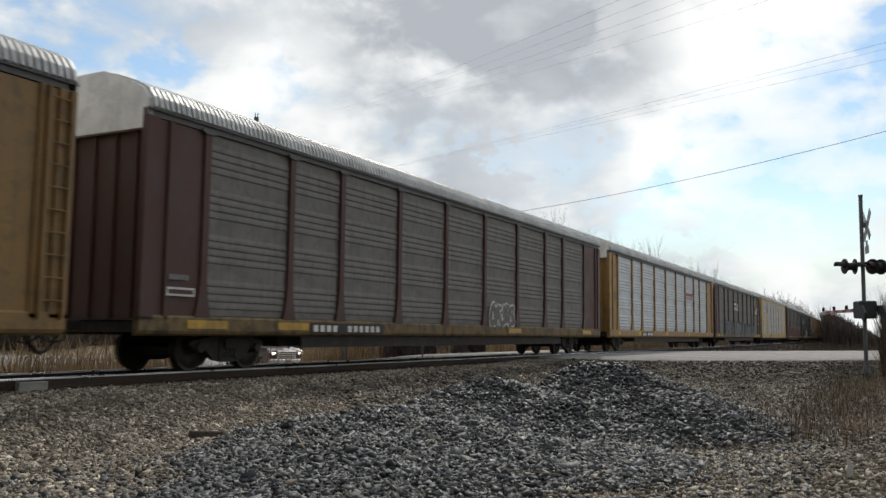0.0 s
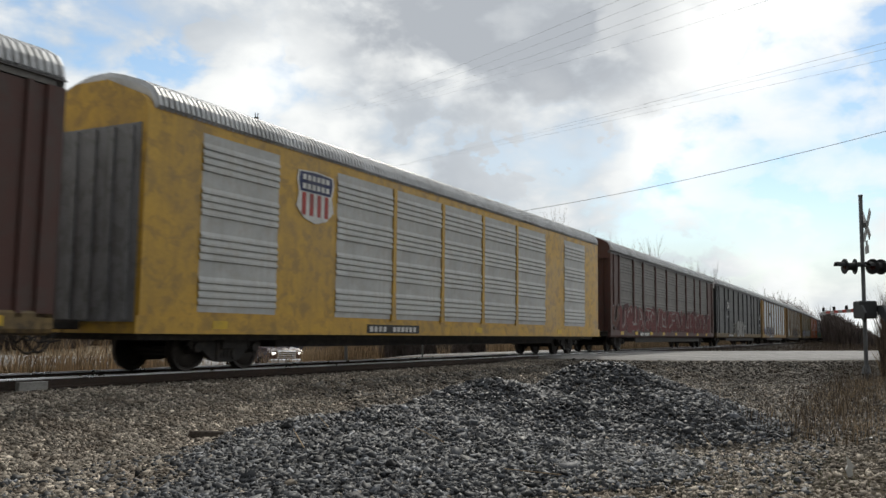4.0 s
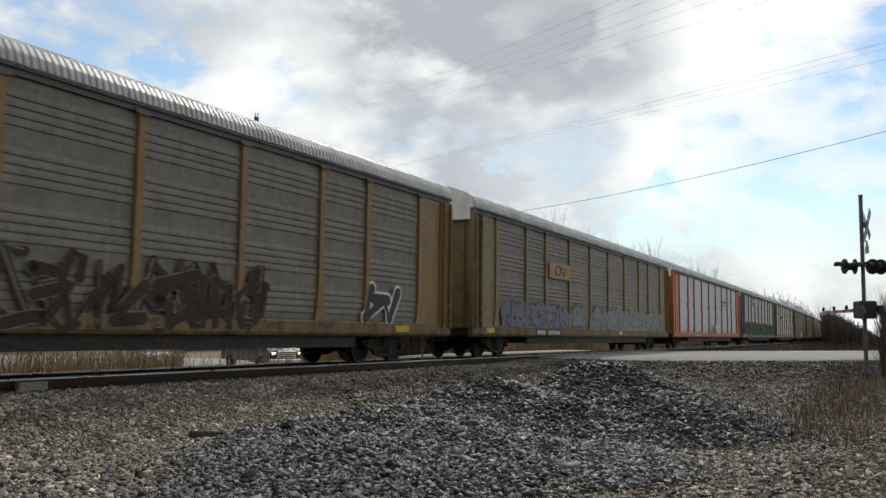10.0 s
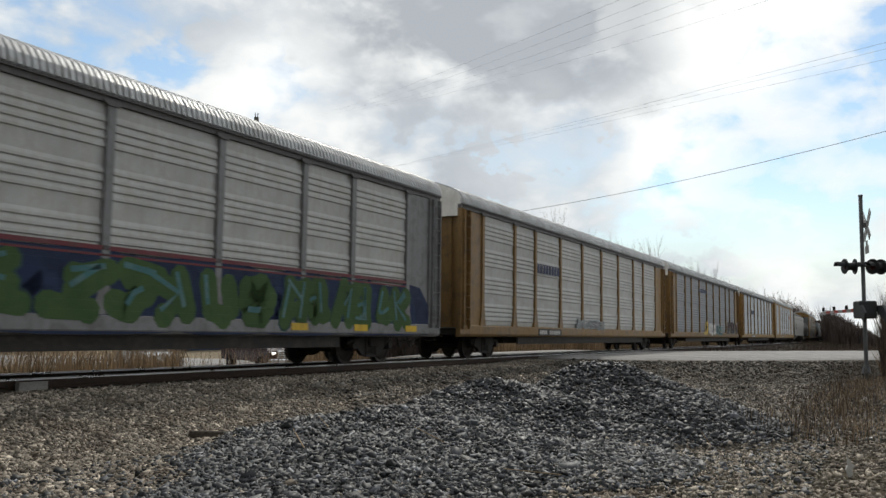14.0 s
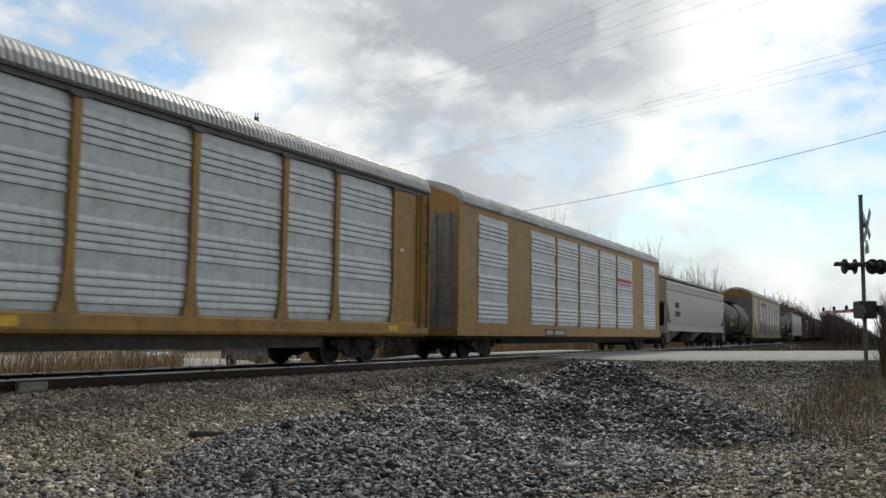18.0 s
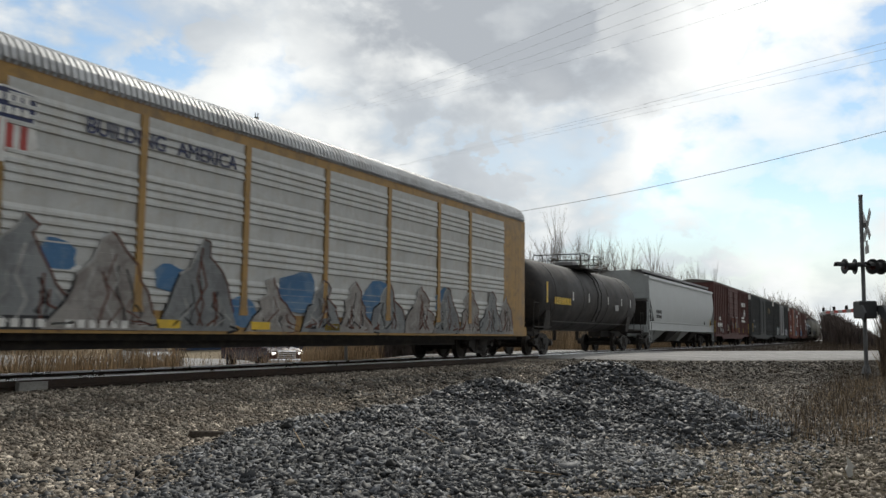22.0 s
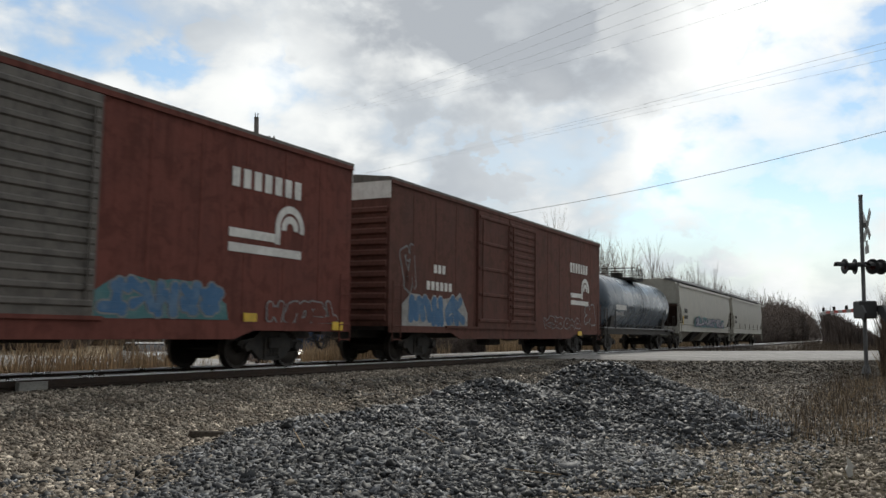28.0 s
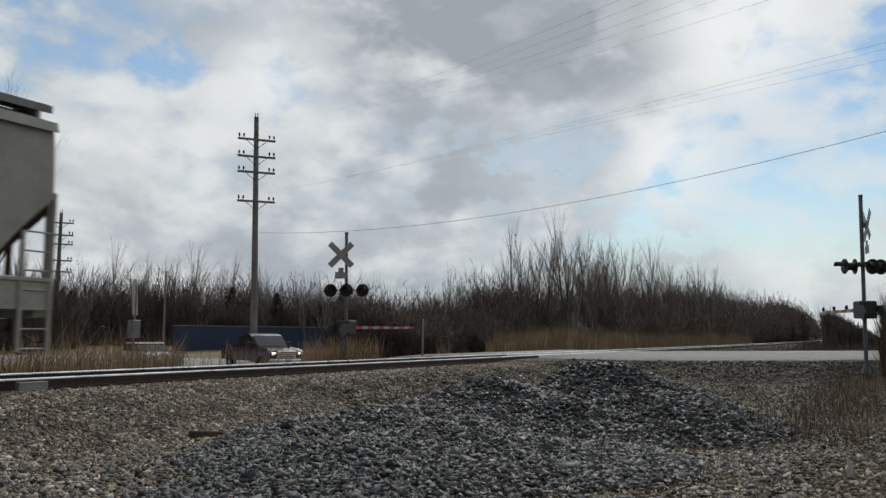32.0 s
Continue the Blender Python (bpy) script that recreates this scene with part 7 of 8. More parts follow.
def crossing_signal(x, y, base, top, face, lean_x, arm_turn, arm_len, buck_turn, label, buck_z, light_z, box_z, counter=True, light_turn=0.0, lamps=((-0.6, -0.2, 0), (-0.6, 0.2, 180), (0.6, -0.2, 0), (0.6, 0.2, 180)), box_paint=ALU, buck_x=0.0):
    """Mast with crossbuck, paired lights on arms, a gate machine and a striped gate arm."""
    ob = tagged(new("crossing_signal"), label, "crossing signal", "signals at the road crossing")
    ob.matrix_basis = pose(x, y, base, 0, lean_x, face)
    hgt = top - base
    part("mast", Geo().tube((0, 0, -0.3), (0, 0, hgt), 0.062, 12).tube((0, 0, hgt), (0, 0, hgt + 0.05), 0.075, 12).tube((0, 0, 0), (0, 0, 0.25), 0.15, 12, 0.09), ALU, ob, "round aluminium mast", smooth=True)
    z = buck_z - base
    buck = part("crossbuck_hub", Geo().box(-0.05, 0.05, -0.12, -0.05, -0.08, 0.08), ALU, ob, at=pose(buck_x, 0, z, 0, 0, buck_turn))
    for a in (45, -45):
        part("crossbuck_blade", lambda: Geo().soft_box(-0.61, 0.61, -0.012, 0.012, -0.115, 0.115, 0.004), SIGN_WHITE, buck, "white crossbuck blade", pose(0, -0.14 - (0.03 if a > 0 else 0), 0, 0, a, 0), key="crossbuck")
    part("track_sign", Geo().soft_box(-0.22, 0.22, -0.15, -0.13, -0.92, -0.66, 0.004).box(-0.10, 0.10, -0.149, -0.131, -0.66, -0.50), SIGN_WHITE, buck, "small plate below the crossbuck")
    z = light_z - base
    arms_ = part("light_arm", Geo().tube((-0.55, 0, 0), (0.66, 0, 0), 0.032, 8).tube((0, -0.2, 0.02), (0, 0.2, 0.02), 0.03, 8), ALU, ob, at=pose(0, 0, z, 0, 0, light_turn))
    for k_, (ux, uy, ut) in enumerate(lamps):
        for _ in (0,):
            unit = part("signal_light", lambda: Geo().lathe([(0.0, 0.04), (0.0, 0.25), (-0.02, 0.25), (-0.02, 0.12)], 20, "y").lathe([(0.24, 0.05), (0.20, 0.12), (0.0, 0.135)], 16, "y"), MATT_BLACK, ob, "round black flasher head", pose(0, 0, z - 0.02, 0, 0, light_turn) @ pose(ux, uy, 0, 0, 0, ut), key="flasher")
            part("lens", lambda: Geo().lathe([(-0.04, 0.02), (-0.035, 0.09), (-0.015, 0.125)], 16, "y"), LENS_RED, unit, key="flasher_lens")
            g = Geo()
            n = 9
            ring = [(0.15 * math.cos(radians(a)), 0.15 * math.sin(radians(a))) for a in range(0, 181, 180 // (n - 1))]
            verts = [(u, 0.0, w) for u, w in ring] + [(u, -0.30, w) for u, w in ring] + [(u * 0.94, 0.0, w * 0.94) for u, w in ring] + [(u * 0.94, -0.30, w * 0.94) for u, w in ring]
            faces = []
            for i in range(n - 1):
                faces += [(i, i + 1, n + i + 1, n + i), (2 * n + i, 3 * n + i, 3 * n + i + 1, 2 * n + i + 1), (n + i, n + i + 1, 3 * n + i + 1, 3 * n + i)]
            part("hood", g.add(verts, faces), MATT_BLACK, unit, key="flasher_hood")
    z = box_z - base
    gate = part("gate_machine", Geo().soft_box(-0.30, 0.30, -0.30, 0.25, -0.28, 0.28, 0.04), box_paint, ob, "grey gate machine", pose(0, 0, z, 0, 0, arm_turn))
    if counter:
        for yy in (-0.33, 0.31):
            part("counterweight", Geo().prism([(-0.25, -0.1), (-0.85, -0.42), (-0.95, -0.12), (-0.7, 0.12), (-0.25, 0.14)], yy - 0.03, yy + 0.03, "y"), box_paint, gate)
    n = max(4, round(arm_len / 0.42))
    for i in range(n):
        a, b = 0.28 + arm_len * i / n, 0.28 + arm_len * (i + 1) / n
        hh = 0.062 - 0.025 * i / n
        part("gate_arm", Geo().box(a, b, -0.025, 0.025, -hh, hh), (SIGN_WHITE, ARM_RED)[i % 2], gate)
    for u in (0.35, 0.68, 0.98):
        part("arm_lamp", Geo().tube((0.28 + arm_len * u, 0, 0.05), (0.28 + arm_len * u, 0, 0.19), 0.05, 8), MATT_BLACK, gate)
    return ob


crossing_signal(27.85, 7.0, -0.5, 4.62, -56, -1.0, 56, 4.9, 4, "railway crossing signal with lowered striped gate", 3.78, 2.42, 0.98, True, 0.0, ((-0.6, -0.2, 8), (0.0, -0.34, -6), (0.62, -0.2, -8)), MATT_GREY, -0.22)
crossing_signal(30.9, -10.87, -0.3, 5.40, 62, 0.0, -40, 3.7, -47, "railway crossing signal with lowered gate by the road", 4.45, 3.13, 1.72, True, -124, ((-0.58, 0, -90), (-0.27, 0, 84), (0.30, -0.04, -62), (0.60, 0.05, 118)), MATT_GREY)
tagged(part("marker_post", Geo().tube((26.6, 2.95, -0.5), (26.25, 2.75, 1.28), 0.028, 8), SIGN_WHITE), "leaning white marker post in dry grass", "post")


def small_signal(x, y, base):
    ob = tagged(new("relay_post"), "weathered pale post with a small box in grass", "post")
    ob.matrix_basis = pose(x, y, base)
    part("post", Geo().tube((0, 0, -0.2), (0, 0, 4.0), 0.055, 8), WOOD_POLE, ob)
    part("box", Geo().soft_box(-0.22, 0.22, -0.16, 0.16, 1.75, 2.5, 0.02), ALU, ob, "small grey box")
    part("head", Geo().prism([(-0.10, 2.7), (0.14, 2.7), (0.10, 3.4), (-0.02, 4.2), (-0.12, 4.2), (-0.16, 3.3)], -0.04, 0.04, "y"), SIGN_WHITE, ob, "pale weathered board")


small_signal(26.0, 16.4, -1.3)
stub = tagged(new("marker_stub"), "short dark post with a bent top in grass", "post")
stub.matrix_basis = pose(24.1, 15.8, -1.3)
part("post", Geo().chain([(0, 0, -0.1), (0, 0, 1.9), (-0.05, 0.03, 2.15), (-0.22, 0.1, 2.2)], 0.05, 8), STEEL, stub)
part("plate", Geo().soft_box(-0.05, 0.3, -0.03, 0.03, 0.85, 1.15, 0.01), SIGN_WHITE, stub, "pale plate")
tagged(part("slim_pole", Geo().tube((44.0, 33.1, -1.4), (44.0, 33.1, 4.9), 0.09, 8, 0.06), WOOD_POLE), "thin grey pole before dark trees", "pole")


# ---- waiting traffic beyond the track ----
CAR_RED = paint("dark red car paint", (0.04, 0.012, 0.014), 0.2, 0.05, (0.03, 0.02, 0.02), 0.2)
CAR_SILVER = paint("silver car paint", (0.40, 0.41, 0.42), 0.3, 0.05, (0.2, 0.2, 0.2), 0.2)
CAR_WHITE = paint("white car paint", (0.62, 0.62, 0.62), 0.3, 0.05, (0.35, 0.35, 0.35), 0.2)
CHROME = material("chrome", (0.75, 0.75, 0.76), 0.12, 1.0, (20, 0.03), (2, 0.05))
TYRE = material("tyre rubber", (0.015, 0.015, 0.015), 0.85, 0.0, (30, 0.15), (3, 0.2))
GLASS_DARK = material("dark window glass", (0.03, 0.035, 0.04), 0.06, 0.0, (5, 0.02), (1, 0.05))
HEADLAMP = bpy.data.materials.new("lit headlamp")
HEADLAMP.use_nodes = True
HEADLAMP.node_tree.nodes["Principled BSDF"].inputs["Emission Color"].default_value = (1.0, 0.96, 0.9, 1)
HEADLAMP.node_tree.nodes["Principled BSDF"].inputs["Emission Strength"].default_value = 2.2


def car_wheels(ob, xs, half, r):
    for x in xs:
        for sy in (-1, 1):
            t = part("wheel", lambda: Geo().lathe([(-0.12, r * 0.62), (-0.12, r * 0.92), (-0.09, r), (0.09, r), (0.12, r * 0.92), (0.12, r * 0.62)], 20, "y"), TYRE, ob, at=(x, sy * half, r), key=("tyre", r), smooth=True)
            part("rim", lambda: Geo().lathe([(-0.08, 0.05), (-0.125, r * 0.2), (-0.10, r * 0.6), (0.10, r * 0.6), (0.125, r * 0.2)], 14, "y"), CHROME, t, key=("rim", r), smooth=True)


def pickup(x, y, z, turn):
    """A crew-cab pickup, nose along +x."""
    ob = tagged(new("pickup_truck"), "dark red pickup truck with chrome grille and lit headlights", "pickup truck")
    ob.matrix_basis = pose(x, y, z, 0, 0, turn)
    w = 0.98
    low = [(-2.9, 0.55), (-2.92, 1.20), (-0.95, 1.24), (1.05, 1.24), (1.25, 1.20), (2.55, 1.12), (2.82, 0.98), (2.86, 0.60), (2.4, 0.50), (-2.4, 0.50)]
    part("body", Geo().prism(low, -w, w, "y"), CAR_RED, ob, "dark red lower body")
    part("hood", Geo().prism([(1.10, 1.20), (1.15, 1.27), (2.5, 1.17), (2.72, 1.06), (2.7, 1.0)], -w + 0.06, w - 0.06, "y"), CAR_RED, ob, "shiny dark red hood")
    cab = [(-1.05, 1.22), (-0.84, 1.70), (-0.66, 1.83), (-0.3, 1.90), (0.15, 1.91), (0.42, 1.86), (0.60, 1.76), (1.25, 1.24)]
    part("cab", Geo().prism(cab, -w + 0.10, w - 0.10, "y"), CAR_RED, ob, "dark red cab")
    part("windscreen", Geo().prism([(0.60, 1.78), (0.65, 1.80), (1.26, 1.28), (1.21, 1.25)], -w + 0.16, w - 0.16, "y"), GLASS_DARK, ob)
    for sy in (-1, 1):
        yy = sy * (w - 0.095)
        for pts in ([(-0.85, 1.27), (-0.82, 1.76), (-0.2, 1.80), (-0.2, 1.27)], [(-0.12, 1.27), (-0.12, 1.80), (0.45, 1.80), (0.98, 1.27)]):
            part("side_window", Geo().prism(pts, min(yy, yy + sy * 0.012), max(yy, yy + sy * 0.012), "y"), GLASS_DARK, ob)
        part("mirror", Geo().soft_box(0.80, 0.95, min(sy * w, sy * (w + 0.24)), max(sy * w, sy * (w + 0.24)), 1.25, 1.50, 0.03), CAR_RED, ob)
        part("headlight", Geo().soft_box(2.80, 2.90, sy * 0.74 - 0.09, sy * 0.74 + 0.09, 0.88, 1.00, 0.02), HEADLAMP, ob, "lit headlight")
        part("door_handle", Geo().box(-0.1, 0.06, min(sy * w, sy * (w + 0.03)), max(sy * w, sy * (w + 0.03)), 1.08, 1.12), CHROME, ob)
    grille = part("grille", Geo().soft_box(2.80, 2.89, -0.52, 0.52, 0.70, 1.06, 0.03), CHROME, ob, "chrome grille")
    for k in range(3):
        part("grille_bar", Geo().box(2.885, 2.90, -0.46, 0.46, 0.76 + 0.10 * k, 0.80 + 0.10 * k), MATT_BLACK, grille)
    part("bumper", Geo().soft_box(2.78, 3.0, -w, w, 0.42, 0.66, 0.05), CHROME, ob, "chrome front bumper")
    part("number_plate", Geo().box(3.0, 3.01, -0.16, 0.16, 0.47, 0.61), SIGN_WHITE, ob)
    part("bed_rim", Geo().box(-2.9, -1.0, -w - 0.01, -w + 0.08, 1.20, 1.28).box(-2.9, -1.0, w - 0.08, w + 0.01, 1.20, 1.28), CAR_RED, ob)
    car_wheels(ob, (-1.85, 1.85), w - 0.12, 0.40)


def sedan(x, y, z, turn, pt, label):
    ob = tagged(new("car"), label, "car")
    ob.matrix_basis = pose(x, y, z, 0, 0, turn)
    w = 0.88
    part("body", Geo().prism([(-2.25, 0.45), (-2.3, 0.85), (-1.9, 0.98), (1.0, 0.98), (2.0, 0.84), (2.25, 0.65), (2.2, 0.35), (-2.1, 0.35)], -w, w, "y"), pt, ob)
    part("cabin", Geo().prism([(-1.75, 0.96), (-1.2, 1.40), (0.2, 1.42), (1.05, 0.96)], -w + 0.12, w - 0.12, "y"), GLASS_DARK, ob)
    part("roof", Geo().prism([(-1.25, 1.38), (-1.2, 1.45), (0.2, 1.46), (0.3, 1.40)], -w + 0.10, w - 0.10, "y"), pt, ob)
    for sy in (-1, 1):
        part("headlight", Geo().soft_box(2.12, 2.27, sy * 0.62 - 0.15, sy * 0.62 + 0.15, 0.62, 0.78, 0.02), CHROME, ob)
    part("bumper", Geo().soft_box(2.1, 2.32, -w, w, 0.36, 0.58, 0.04), pt, ob)
    car_wheels(ob, (-1.4, 1.4), w - 0.1, 0.32)


pickup(36.4, 18.2, -1.24, -114)
sedan(34.3, 24.3, -1.34, -112, CAR_WHITE, "white car waiting on the road in tall grass")


def trailer(x, y, z, turn):
    blue = paint("blue trailer paint", (0.028, 0.055, 0.115), 0.5, 0.2, (0.03, 0.05, 0.1), 0.3)
    ob = tagged(new("box_trailer"), "long blue box trailer parked behind the road", "trailer")
    ob.matrix_basis = pose(x, y, z, 0, 0, turn)
    part("box", Geo().soft_box(-6.3, 6.3, -1.25, 1.25, 0.6, 2.55, 0.03), blue, ob)
    part("roof", Geo().box(-6.35, 6.35, -1.3, 1.3, 2.55, 2.63), GREY, ob, "pale roof edge")
    for i in range(13):
        part("side_post", lambda: Geo().box(-0.04, 0.04, -1.29, -1.25, 0.65, 2.5), blue, ob, at=(-6.0 + i, 0, 0), key="side_post")
    for x_ in (-4.8, -3.6, 4.6):
        for sy in (-1, 1):
            part("wheel", lambda: Geo().lathe([(-0.14, 0.2), (-0.14, 0.48), (0.14, 0.48), (0.14, 0.2)], 16, "y"), TYRE, ob, at=(x_, sy * 1.0, 0.48), key="trailer_wheel")


trailer(56.6, 35.9, -1.43, -46)


# ---- woods ----


def bare_tree_meshes(seed, hgt, spread):
    """Trunk and limbs in one mesh, fine twigs in another."""
    rng = random.Random(seed)
    limbs, twigs = Geo(), Geo()

    def grow(p, d, length, r, depth):
        n = 4 if depth == 0 else 3
        for i in range(n):
            d = (d + Vector((rng.gauss(0, 0.09), rng.gauss(0, 0.09), 0.05))).normalized()
            q = p + d * (length / n)
            r2 = r * (0.86 if depth == 0 else 0.78)
            (limbs if depth < 2 else twigs).tube(p, q, r, 6 if depth == 0 else 4 if depth == 1 else 3, r2)
            p, r = q, r2
            if depth < 3 and (i > 0 or depth > 0):
                for _ in range(2 if depth < 2 else rng.choice((1, 2, 2))):
                    a, tilt = rng.uniform(0, 6.28), rng.uniform(0.35, 0.85) * spread
                    side = Vector((math.cos(a), math.sin(a), 0))
                    nd = (d * math.cos(tilt) + side * math.sin(tilt)).normalized()
                    grow(p, nd, length * rng.uniform(0.38, 0.58), r * 0.58, depth + 1)
        if depth < 3:
            grow(p, d, length * 0.5, r * 0.8, depth + 1)
    grow(Vector((0, 0, -0.3)), Vector((0, 0, 1)), hgt * 0.62, hgt * 0.0105, 0)
    return limbs, twigs


TREE_KINDS = []
for k, (hgt, spread) in enumerate(((11.0, 0.5), (12.5, 0.42), (9.0, 0.6), (10.5, 0.4), (7.0, 0.7), (12.0, 0.5))):
    limbs, twigs = bare_tree_meshes(40 + k, hgt, spread)
    TREE_KINDS.append((limbs.mesh("trunk", BARK), twigs.mesh("crown", TWIG), hgt))


def bare_tree(kind, x, y, z, scale, turn):
    limbs, twigs, hgt = TREE_KINDS[kind]
    ob = tagged(new("bare_tree"), "leafless grey brown tree in dense brush", "tree", "bare trees of the wood")
    ob.matrix_basis = pose(x, y, z, 0, 0, turn) @ Matrix.Scale(scale, 4)
    for nm, me in (("trunk", limbs), ("crown", twigs)):
        o = new(nm, me)
        o.parent = ob


def wood():
    rng = random.Random(12)
    # along the far side of the line, running away from the view
    x = 56.0
    while x < 620:
        for _ in range(3):
            xx = x + rng.uniform(-3, 3)
            yy = track_y(xx) + rng.uniform(13, 30) + (4 if xx < 90 else 0)
            tall = 0.46 if xx < 76 else 0.72 if xx < 130 else 1.05
            bare_tree(rng.randrange(6), xx, yy, ground_z(xx, yy), tall * rng.uniform(0.75, 1.2), rng.uniform(0, 360))
        x += 3.2 + (x - 56) * 0.035
    # across the back, behind the road and the trailer
    for _ in range(110):
        u = rng.random()
        xx, yy = 18 + 70 * u + rng.uniform(-4, 4), 78 - 24 * u + rng.uniform(-6, 10)
        bare_tree(rng.randrange(6), xx, yy, ground_z(xx, yy), rng.uniform(0.56, 0.82), rng.uniform(0, 360))
    # the tallest stand, where the grass opens beyond the crossing
    for _ in range(44):
        xx = rng.uniform(74, 120)
        yy = track_y(xx) + rng.uniform(13, 20)
        peak = 0.62 + 0.34 * ease(73, 80, xx) - 0.22 * ease(94, 118, xx)
        bare_tree(rng.choice((0, 1, 3, 5)), xx, yy, ground_z(xx, yy), peak * rng.uniform(0.86, 1.08), rng.uniform(0, 360))
    # right of the road
    for k in range(7):
        xx, yy = 42 + 9 * k + rng.uniform(-2, 2), -15.6 - 0.45 * k + rng.uniform(-1, 0.6)
        if road_gap(xx, yy) > 1:
            bare_tree(rng.randrange(6), xx, yy, ground_z(xx, yy), rng.uniform(0.6, 0.8), rng.uniform(0, 360))
    # one close by on the left, past the pole
    bare_tree(0, 16.1, 12.5, -1.2, 0.92, 40)
    bare_tree(2, 18.6, 16.2, -1.2, 1.1, 150)


wood()


def wood_height(x):
    """Height of the solid brush along the far side of the line."""
    return 5.2 + 3.4 * ease(62, 78, x) + 2.4 * ease(76, 98, x) + 4.6 * ease(130, 190, x) + 2.5 * ease(210, 420, x)


def shrub_field(name, label, mat_, spots, twigs, seed):
    """Bushes of bare twigs: each a loose dome of upward shoots on a few stems."""
    rng = np.random.default_rng(seed)
    at = np.array(spots)
    n = len(at)
    hgt, thick = at[:, 3, None], at[:, 4, None]
    az = rng.uniform(0, 2 * np.pi, (n, twigs))
    up = rng.uniform(-0.55, 1.0, (n, twigs))
    out = np.sqrt(1 - up * up)
    # an uneven dome: its reach swells and shrinks round about
    lobes = 1 + 0.30 * np.sin(2 * az + rng.uniform(0, 6.28, (n, 1))) * rng.uniform(0.3, 1, (n, 1)) + 0.22 * np.sin(5 * az + rng.uniform(0, 6.28, (n, 1)))
    r = np.clip(rng.random((n, twigs)) ** 0.62 * lobes * rng.normal(1.0, 0.12, (n, twigs)), 0, 1.2)
    wide = hgt * rng.uniform(0.28, 0.46, (n, 1))
    tip = np.stack([wide * r * out * np.cos(az), wide * r * out * np.sin(az), hgt * (0.50 + 0.50 * r * up)], 2)
    d = np.stack([0.55 * out * np.cos(az), 0.55 * out * np.sin(az), np.full_like(az, 0.9)], 2) + rng.normal(0, 0.30, (n, twigs, 3))
    d /= np.linalg.norm(d, axis=2, keepdims=True)
    length = hgt * rng.uniform(0.10, 0.30, (n, twigs))
    root = tip - d * length[:, :, None]
    # some shoots run down to the ground as stems
    stem = rng.random((n, twigs)) < 0.12
    foot = np.stack([tip[:, :, 0] * 0.25, tip[:, :, 1] * 0.25, np.full_like(az, -0.1)], 2)
    root = np.where(stem[:, :, None], foot, root)
    root[:, :, 2] = np.maximum(root[:, :, 2], -0.1)
    rad = thick * rng.uniform(0.5, 1.4, (n, twigs)) * np.where(stem, 1.7, 1.0)
    ring = [np.stack([rad * math.cos(q), rad * math.sin(q), 0 * rad], 2) for q in (0.4, 2.5, 4.6)]
    v = np.stack([root + ring[0], root + ring[1], root + ring[2], tip], 2) + at[:, None, None, :3]
    f = (np.array([(0, 1, 3), (1, 2, 3), (2, 0, 3)])[None] + 4 * np.arange(n * twigs)[:, None, None]).reshape(-1, 3)
    me = bpy.data.meshes.new(name)
    me.vertices.add(4 * n * twigs)
    me.vertices.foreach_set("co", v.reshape(-1))
    me.loops.add(f.size)
    me.loops.foreach_set("vertex_index", f.reshape(-1))
    me.polygons.add(len(f))
    me.polygons.foreach_set("loop_start", np.arange(0, f.size, 3))
    me.materials.append(mat_)
    me.update(calc_edges=True)
    return tagged(new(name, me), label, "brush", kind="stuff")


def brush_spots():
    rng = random.Random(21)
    spots = []
    for _ in range(760):
        x = 53 + 560 * rng.random() ** 2.0
        u = rng.random()
        y = track_y(x) + 11.5 + 12 * u + (4.5 * (1 - u) if x < 90 else 0) - 6.5 * ease(240, 330, x)
        tall = wood_height(x) * (0.40 + 0.62 * u) * rng.uniform(0.72, 1.12)
        spots.append((x, y, ground_z(x, y), tall, 0.016 + x / 5200))
    for _ in range(230):
        u = rng.random()
        x, y = 14 + 76 * u + rng.uniform(-3, 3), 70 - 26 * u + rng.uniform(-5, 9)
        spots.append((x, y, ground_z(x, y), rng.uniform(5.2, 8.8), 0.028))
    for x, y, tall in ((36.5, -13.3, 3.4), (38.5, -13.0, 4.2), (41, -13.2, 4.6), (43.5, -12.9, 4.4), (46, -13.4, 5.0), (49, -13.1, 4.6), (52, -13.6, 5.2)):
        spots.append((x, y, ground_z(x, y), tall, 0.014))
    for _ in range(70):
        x = rng.uniform(330, 640)
        y = track_y(x) + rng.uniform(6, 14)
        spots.append((x, y, ground_z(x, y), rng.uniform(9, 15), 0.09))
    return spots


def field_weeds(rng):
    x = rng.uniform(46, 170)
    y = track_y(x) - rng.uniform(2.6, 15)
    if road_gap(x, y) < 0.5:
        return None
    return (x, y, rng.uniform(0.5, 1.2) * (1 + ease(90, 170, x)))


def near_side_brush(rng):
    off = rng.uniform(3.2, 14)
    x = (150 + 9 * max(0, 8 - off)) + 280 * rng.random() ** 1.3
    return (x, track_y(x) - off, (8.2 - 0.62 * (off - 3.2)) * rng.uniform(0.5, 1.1), 2.2)


def road_corner(rng):
    x = rng.uniform(32.5, 41.0)
    return (x, -11.25 - 0.02 * (x - 32.5) - 1.3 * rng.random(), rng.uniform(0.6, 1.1))


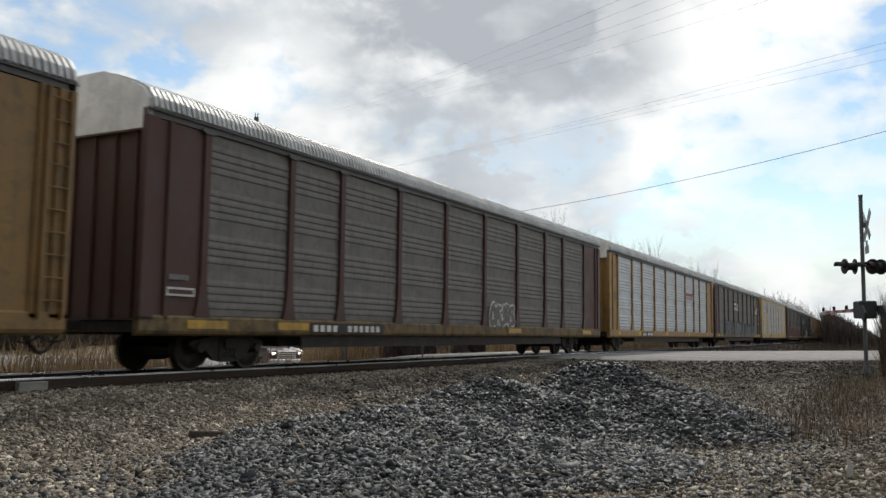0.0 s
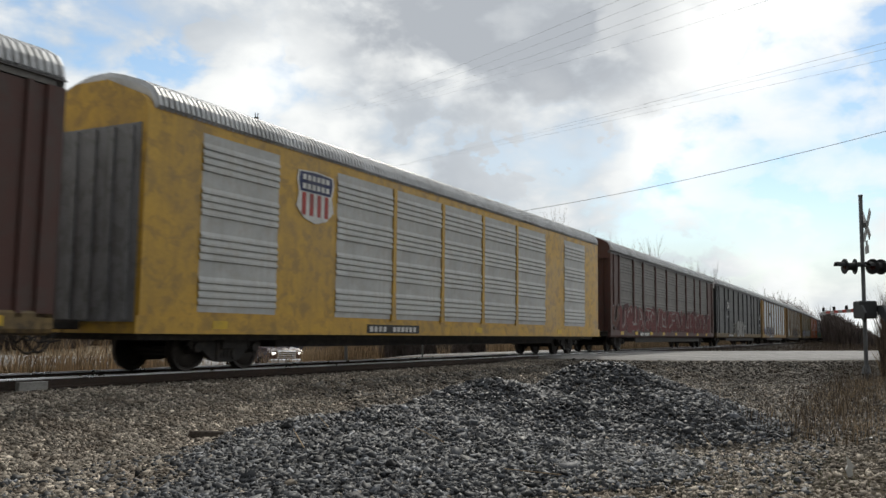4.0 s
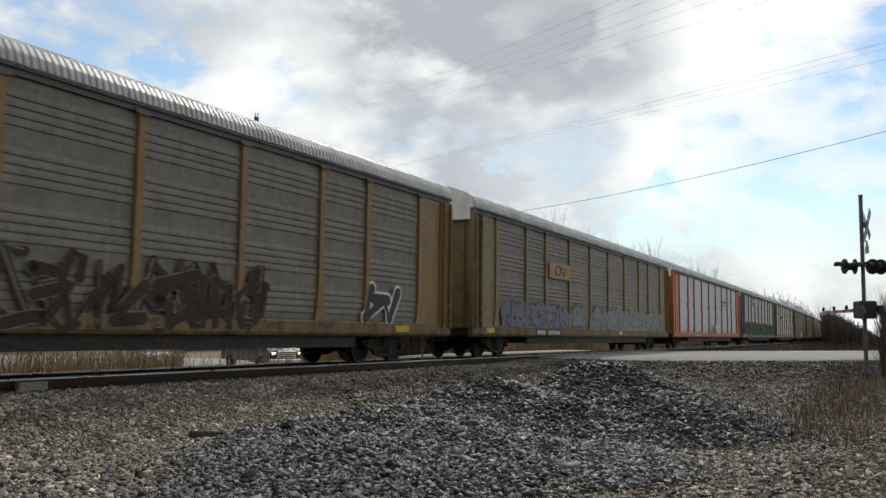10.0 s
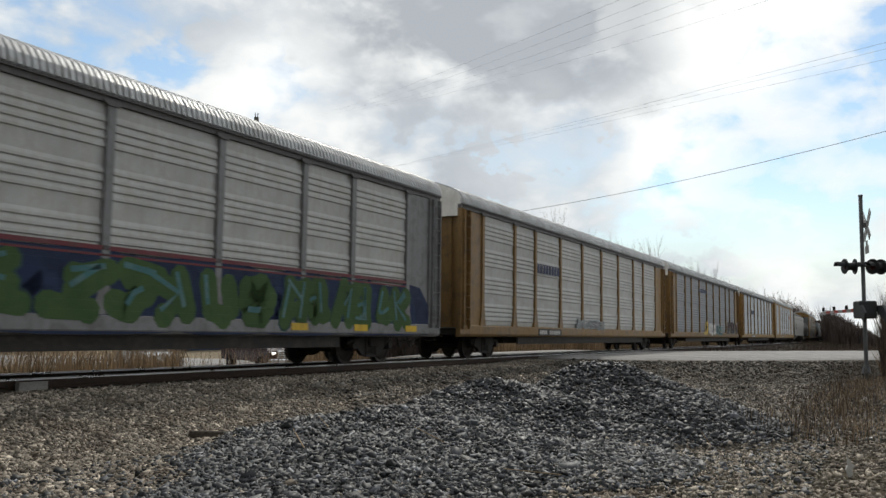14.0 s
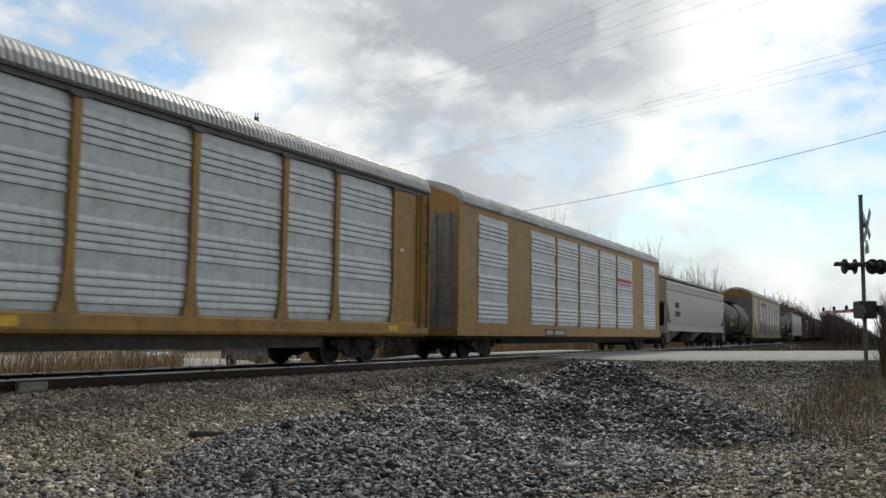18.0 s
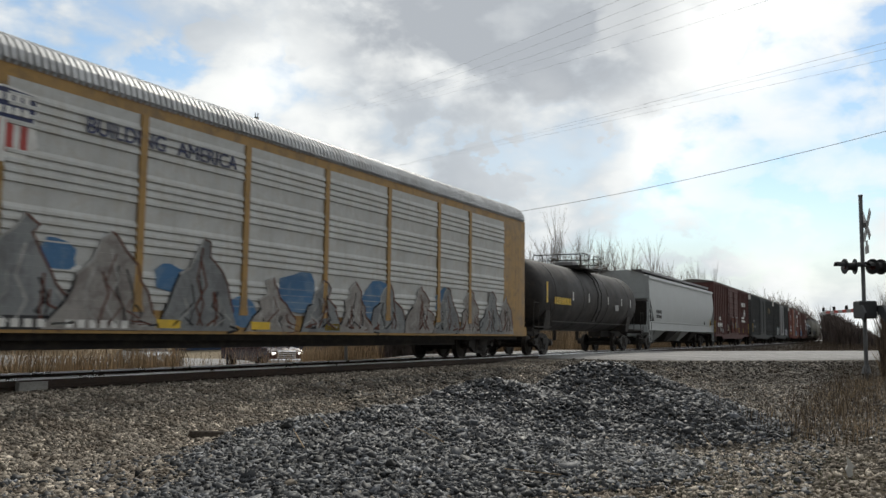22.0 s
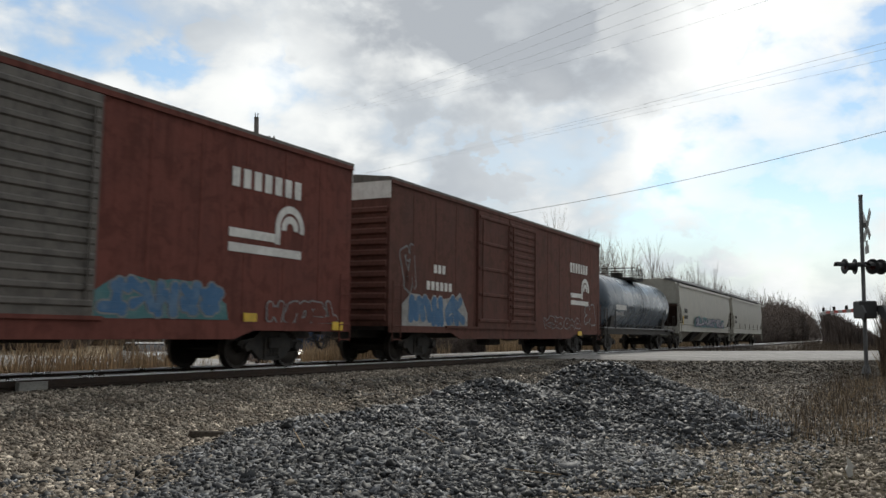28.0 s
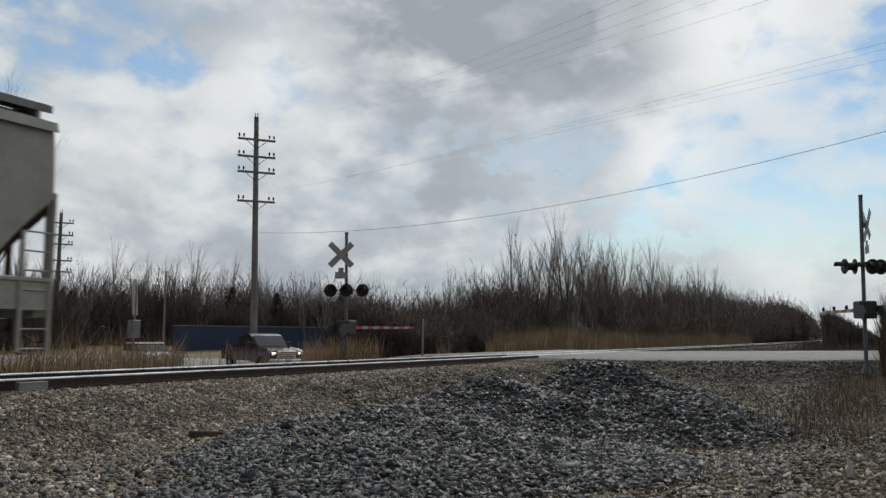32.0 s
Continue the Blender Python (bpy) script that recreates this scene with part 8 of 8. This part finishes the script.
shrub_field("brush", "dense leafless grey brown brush below the trees", THICKET, brush_spots(), 340, 21)
blades("field_weeds", "low dead brown weeds in the field", WEED, 9000, 22, field_weeds, (0.25, 0.6), (0.01, 0.025), 0.6, "weeds")
blades("line_side_brush", "brown brush close beside the far track", THICKET, 16000, 23, near_side_brush, (0.8, 1.0), (0.03, 0.07), 0.3, "brush", 3)
blades("corner_brush", "rusty brown brush at the road corner", WEED, 2600, 24, road_corner, (1.4, 3.4), (0.008, 0.02), 0.3, "brush", 3)
blades("corner_grass", "orange dry grass at the road corner", DRY_GRASS, 2600, 25, road_corner, (0.7, 1.6), (0.006, 0.016), 0.5, "grass", 3)


def thicket_bank(name, path, high, deep, seed):
    """The solid mass of the brush: a lumpy bank of tangled growth."""
    verts, faces = [], []
    cols = 9
    for i, (x, y) in enumerate(path):
        a, b = Vector(path[max(i - 1, 0)]), Vector(path[min(i + 1, len(path) - 1)])
        d = (b - a).normalized()
        side = Vector((-d.y, d.x))
        hgt = high(x)
        for j in range(cols):
            u = j / (cols - 1)
            rise = math.sin(math.pi * u) ** 0.45
            p = Vector((x, y)) + side * (u - 0.5) * deep
            wob = noise.noise((x * 0.21, y * 0.21, seed + j * 0.7))
            wob2 = noise.noise((x * 0.9, y * 0.9, seed + j * 1.9))
            z = ground_z(p.x, p.y) - 0.1 + rise * hgt * (1 + 0.28 * wob + 0.22 * wob2)
            verts.append((p.x + 0.5 * wob2, p.y + 0.5 * wob, z))
    for i in range(len(path) - 1):
        for j in range(cols - 1):
            k = i * cols + j
            faces.append((k, k + 1, k + cols + 1, k + cols))
    tagged(mesh_object(name, verts, faces, THICKET), "dense tangled brown thicket", "brush", kind="stuff")


thicket_bank("thicket", [(x, track_y(x) + 18 + 4 * (1 - ease(70, 100, x)) - 8.5 * ease(260, 400, x)) for x in steps((58, 150, 1.2), (150, 320, 3), (320, 900, 12))], lambda x: 0.33 * wood_height(x), 11, 1.0)
thicket_bank("thicket", [(14 + 76 * i / 70, 74 - 26 * i / 70) for i in range(71)], lambda x: 2.2, 10, 5.0)
thicket_bank("thicket", [(175 + 4 * i, track_y(175 + 4 * i) - 8.0) for i in range(60)], lambda x: 2.4, 6, 9.0)


def evergreen(x, y, z, hgt, seed):
    rng = random.Random(seed)
    ob = tagged(new("evergreen_tree"), "dark narrow evergreen tree among bare trees", "tree", "evergreens of the wood")
    ob.matrix_basis = pose(x, y, z, 0, 0, rng.uniform(0, 360))
    part("trunk", Geo().tube((0, 0, -0.2), (0, 0, hgt * 0.95), 0.14, 6, 0.03), BARK, ob)
    g = Geo()
    k = 190
    for i in range(k):
        u = i / k
        zz = hgt * (0.10 + 0.90 * u)
        reach = hgt * 0.27 * (1 - u) ** 0.55 * rng.uniform(0.35, 1.25) + 0.15
        a = i * 2.4 + rng.uniform(-0.3, 0.3)
        tip = Vector((math.cos(a) * reach, math.sin(a) * reach, zz - reach * 0.28))
        s_ = Vector((-math.sin(a), math.cos(a), 0)) * reach * 0.34
        root = Vector((0, 0, zz + 0.12))
        mid = (root + tip) / 2
        g.add([root, mid + s_, tip, mid - s_, mid + Vector((0, 0, 0.22)), mid - Vector((0, 0, 0.12))], [(0, 1, 4), (1, 2, 4), (2, 3, 4), (3, 0, 4), (1, 0, 5), (2, 1, 5), (3, 2, 5), (0, 3, 5)])
    part("crown", g, PINE, ob)


rng_e = random.Random(77)
for i in range(30):
    u = (i + rng_e.random()) / 30
    evergreen(24 + 62 * u, 70 - 25 * u + rng_e.uniform(-3, 5), -1.35, rng_e.uniform(3.6, 6.6), 300 + i)


def motions():
    """The train rolls past; every car follows the line of the track."""
    for car, at in cars:
        rows = []
        for t in range(0, 33):
            x = at - run(t)
            rows.append((t, pose(x, track_y(x), 0.0, 0, 0, math.degrees(track_turn(x)))))
        walk(car, rows)


motions()
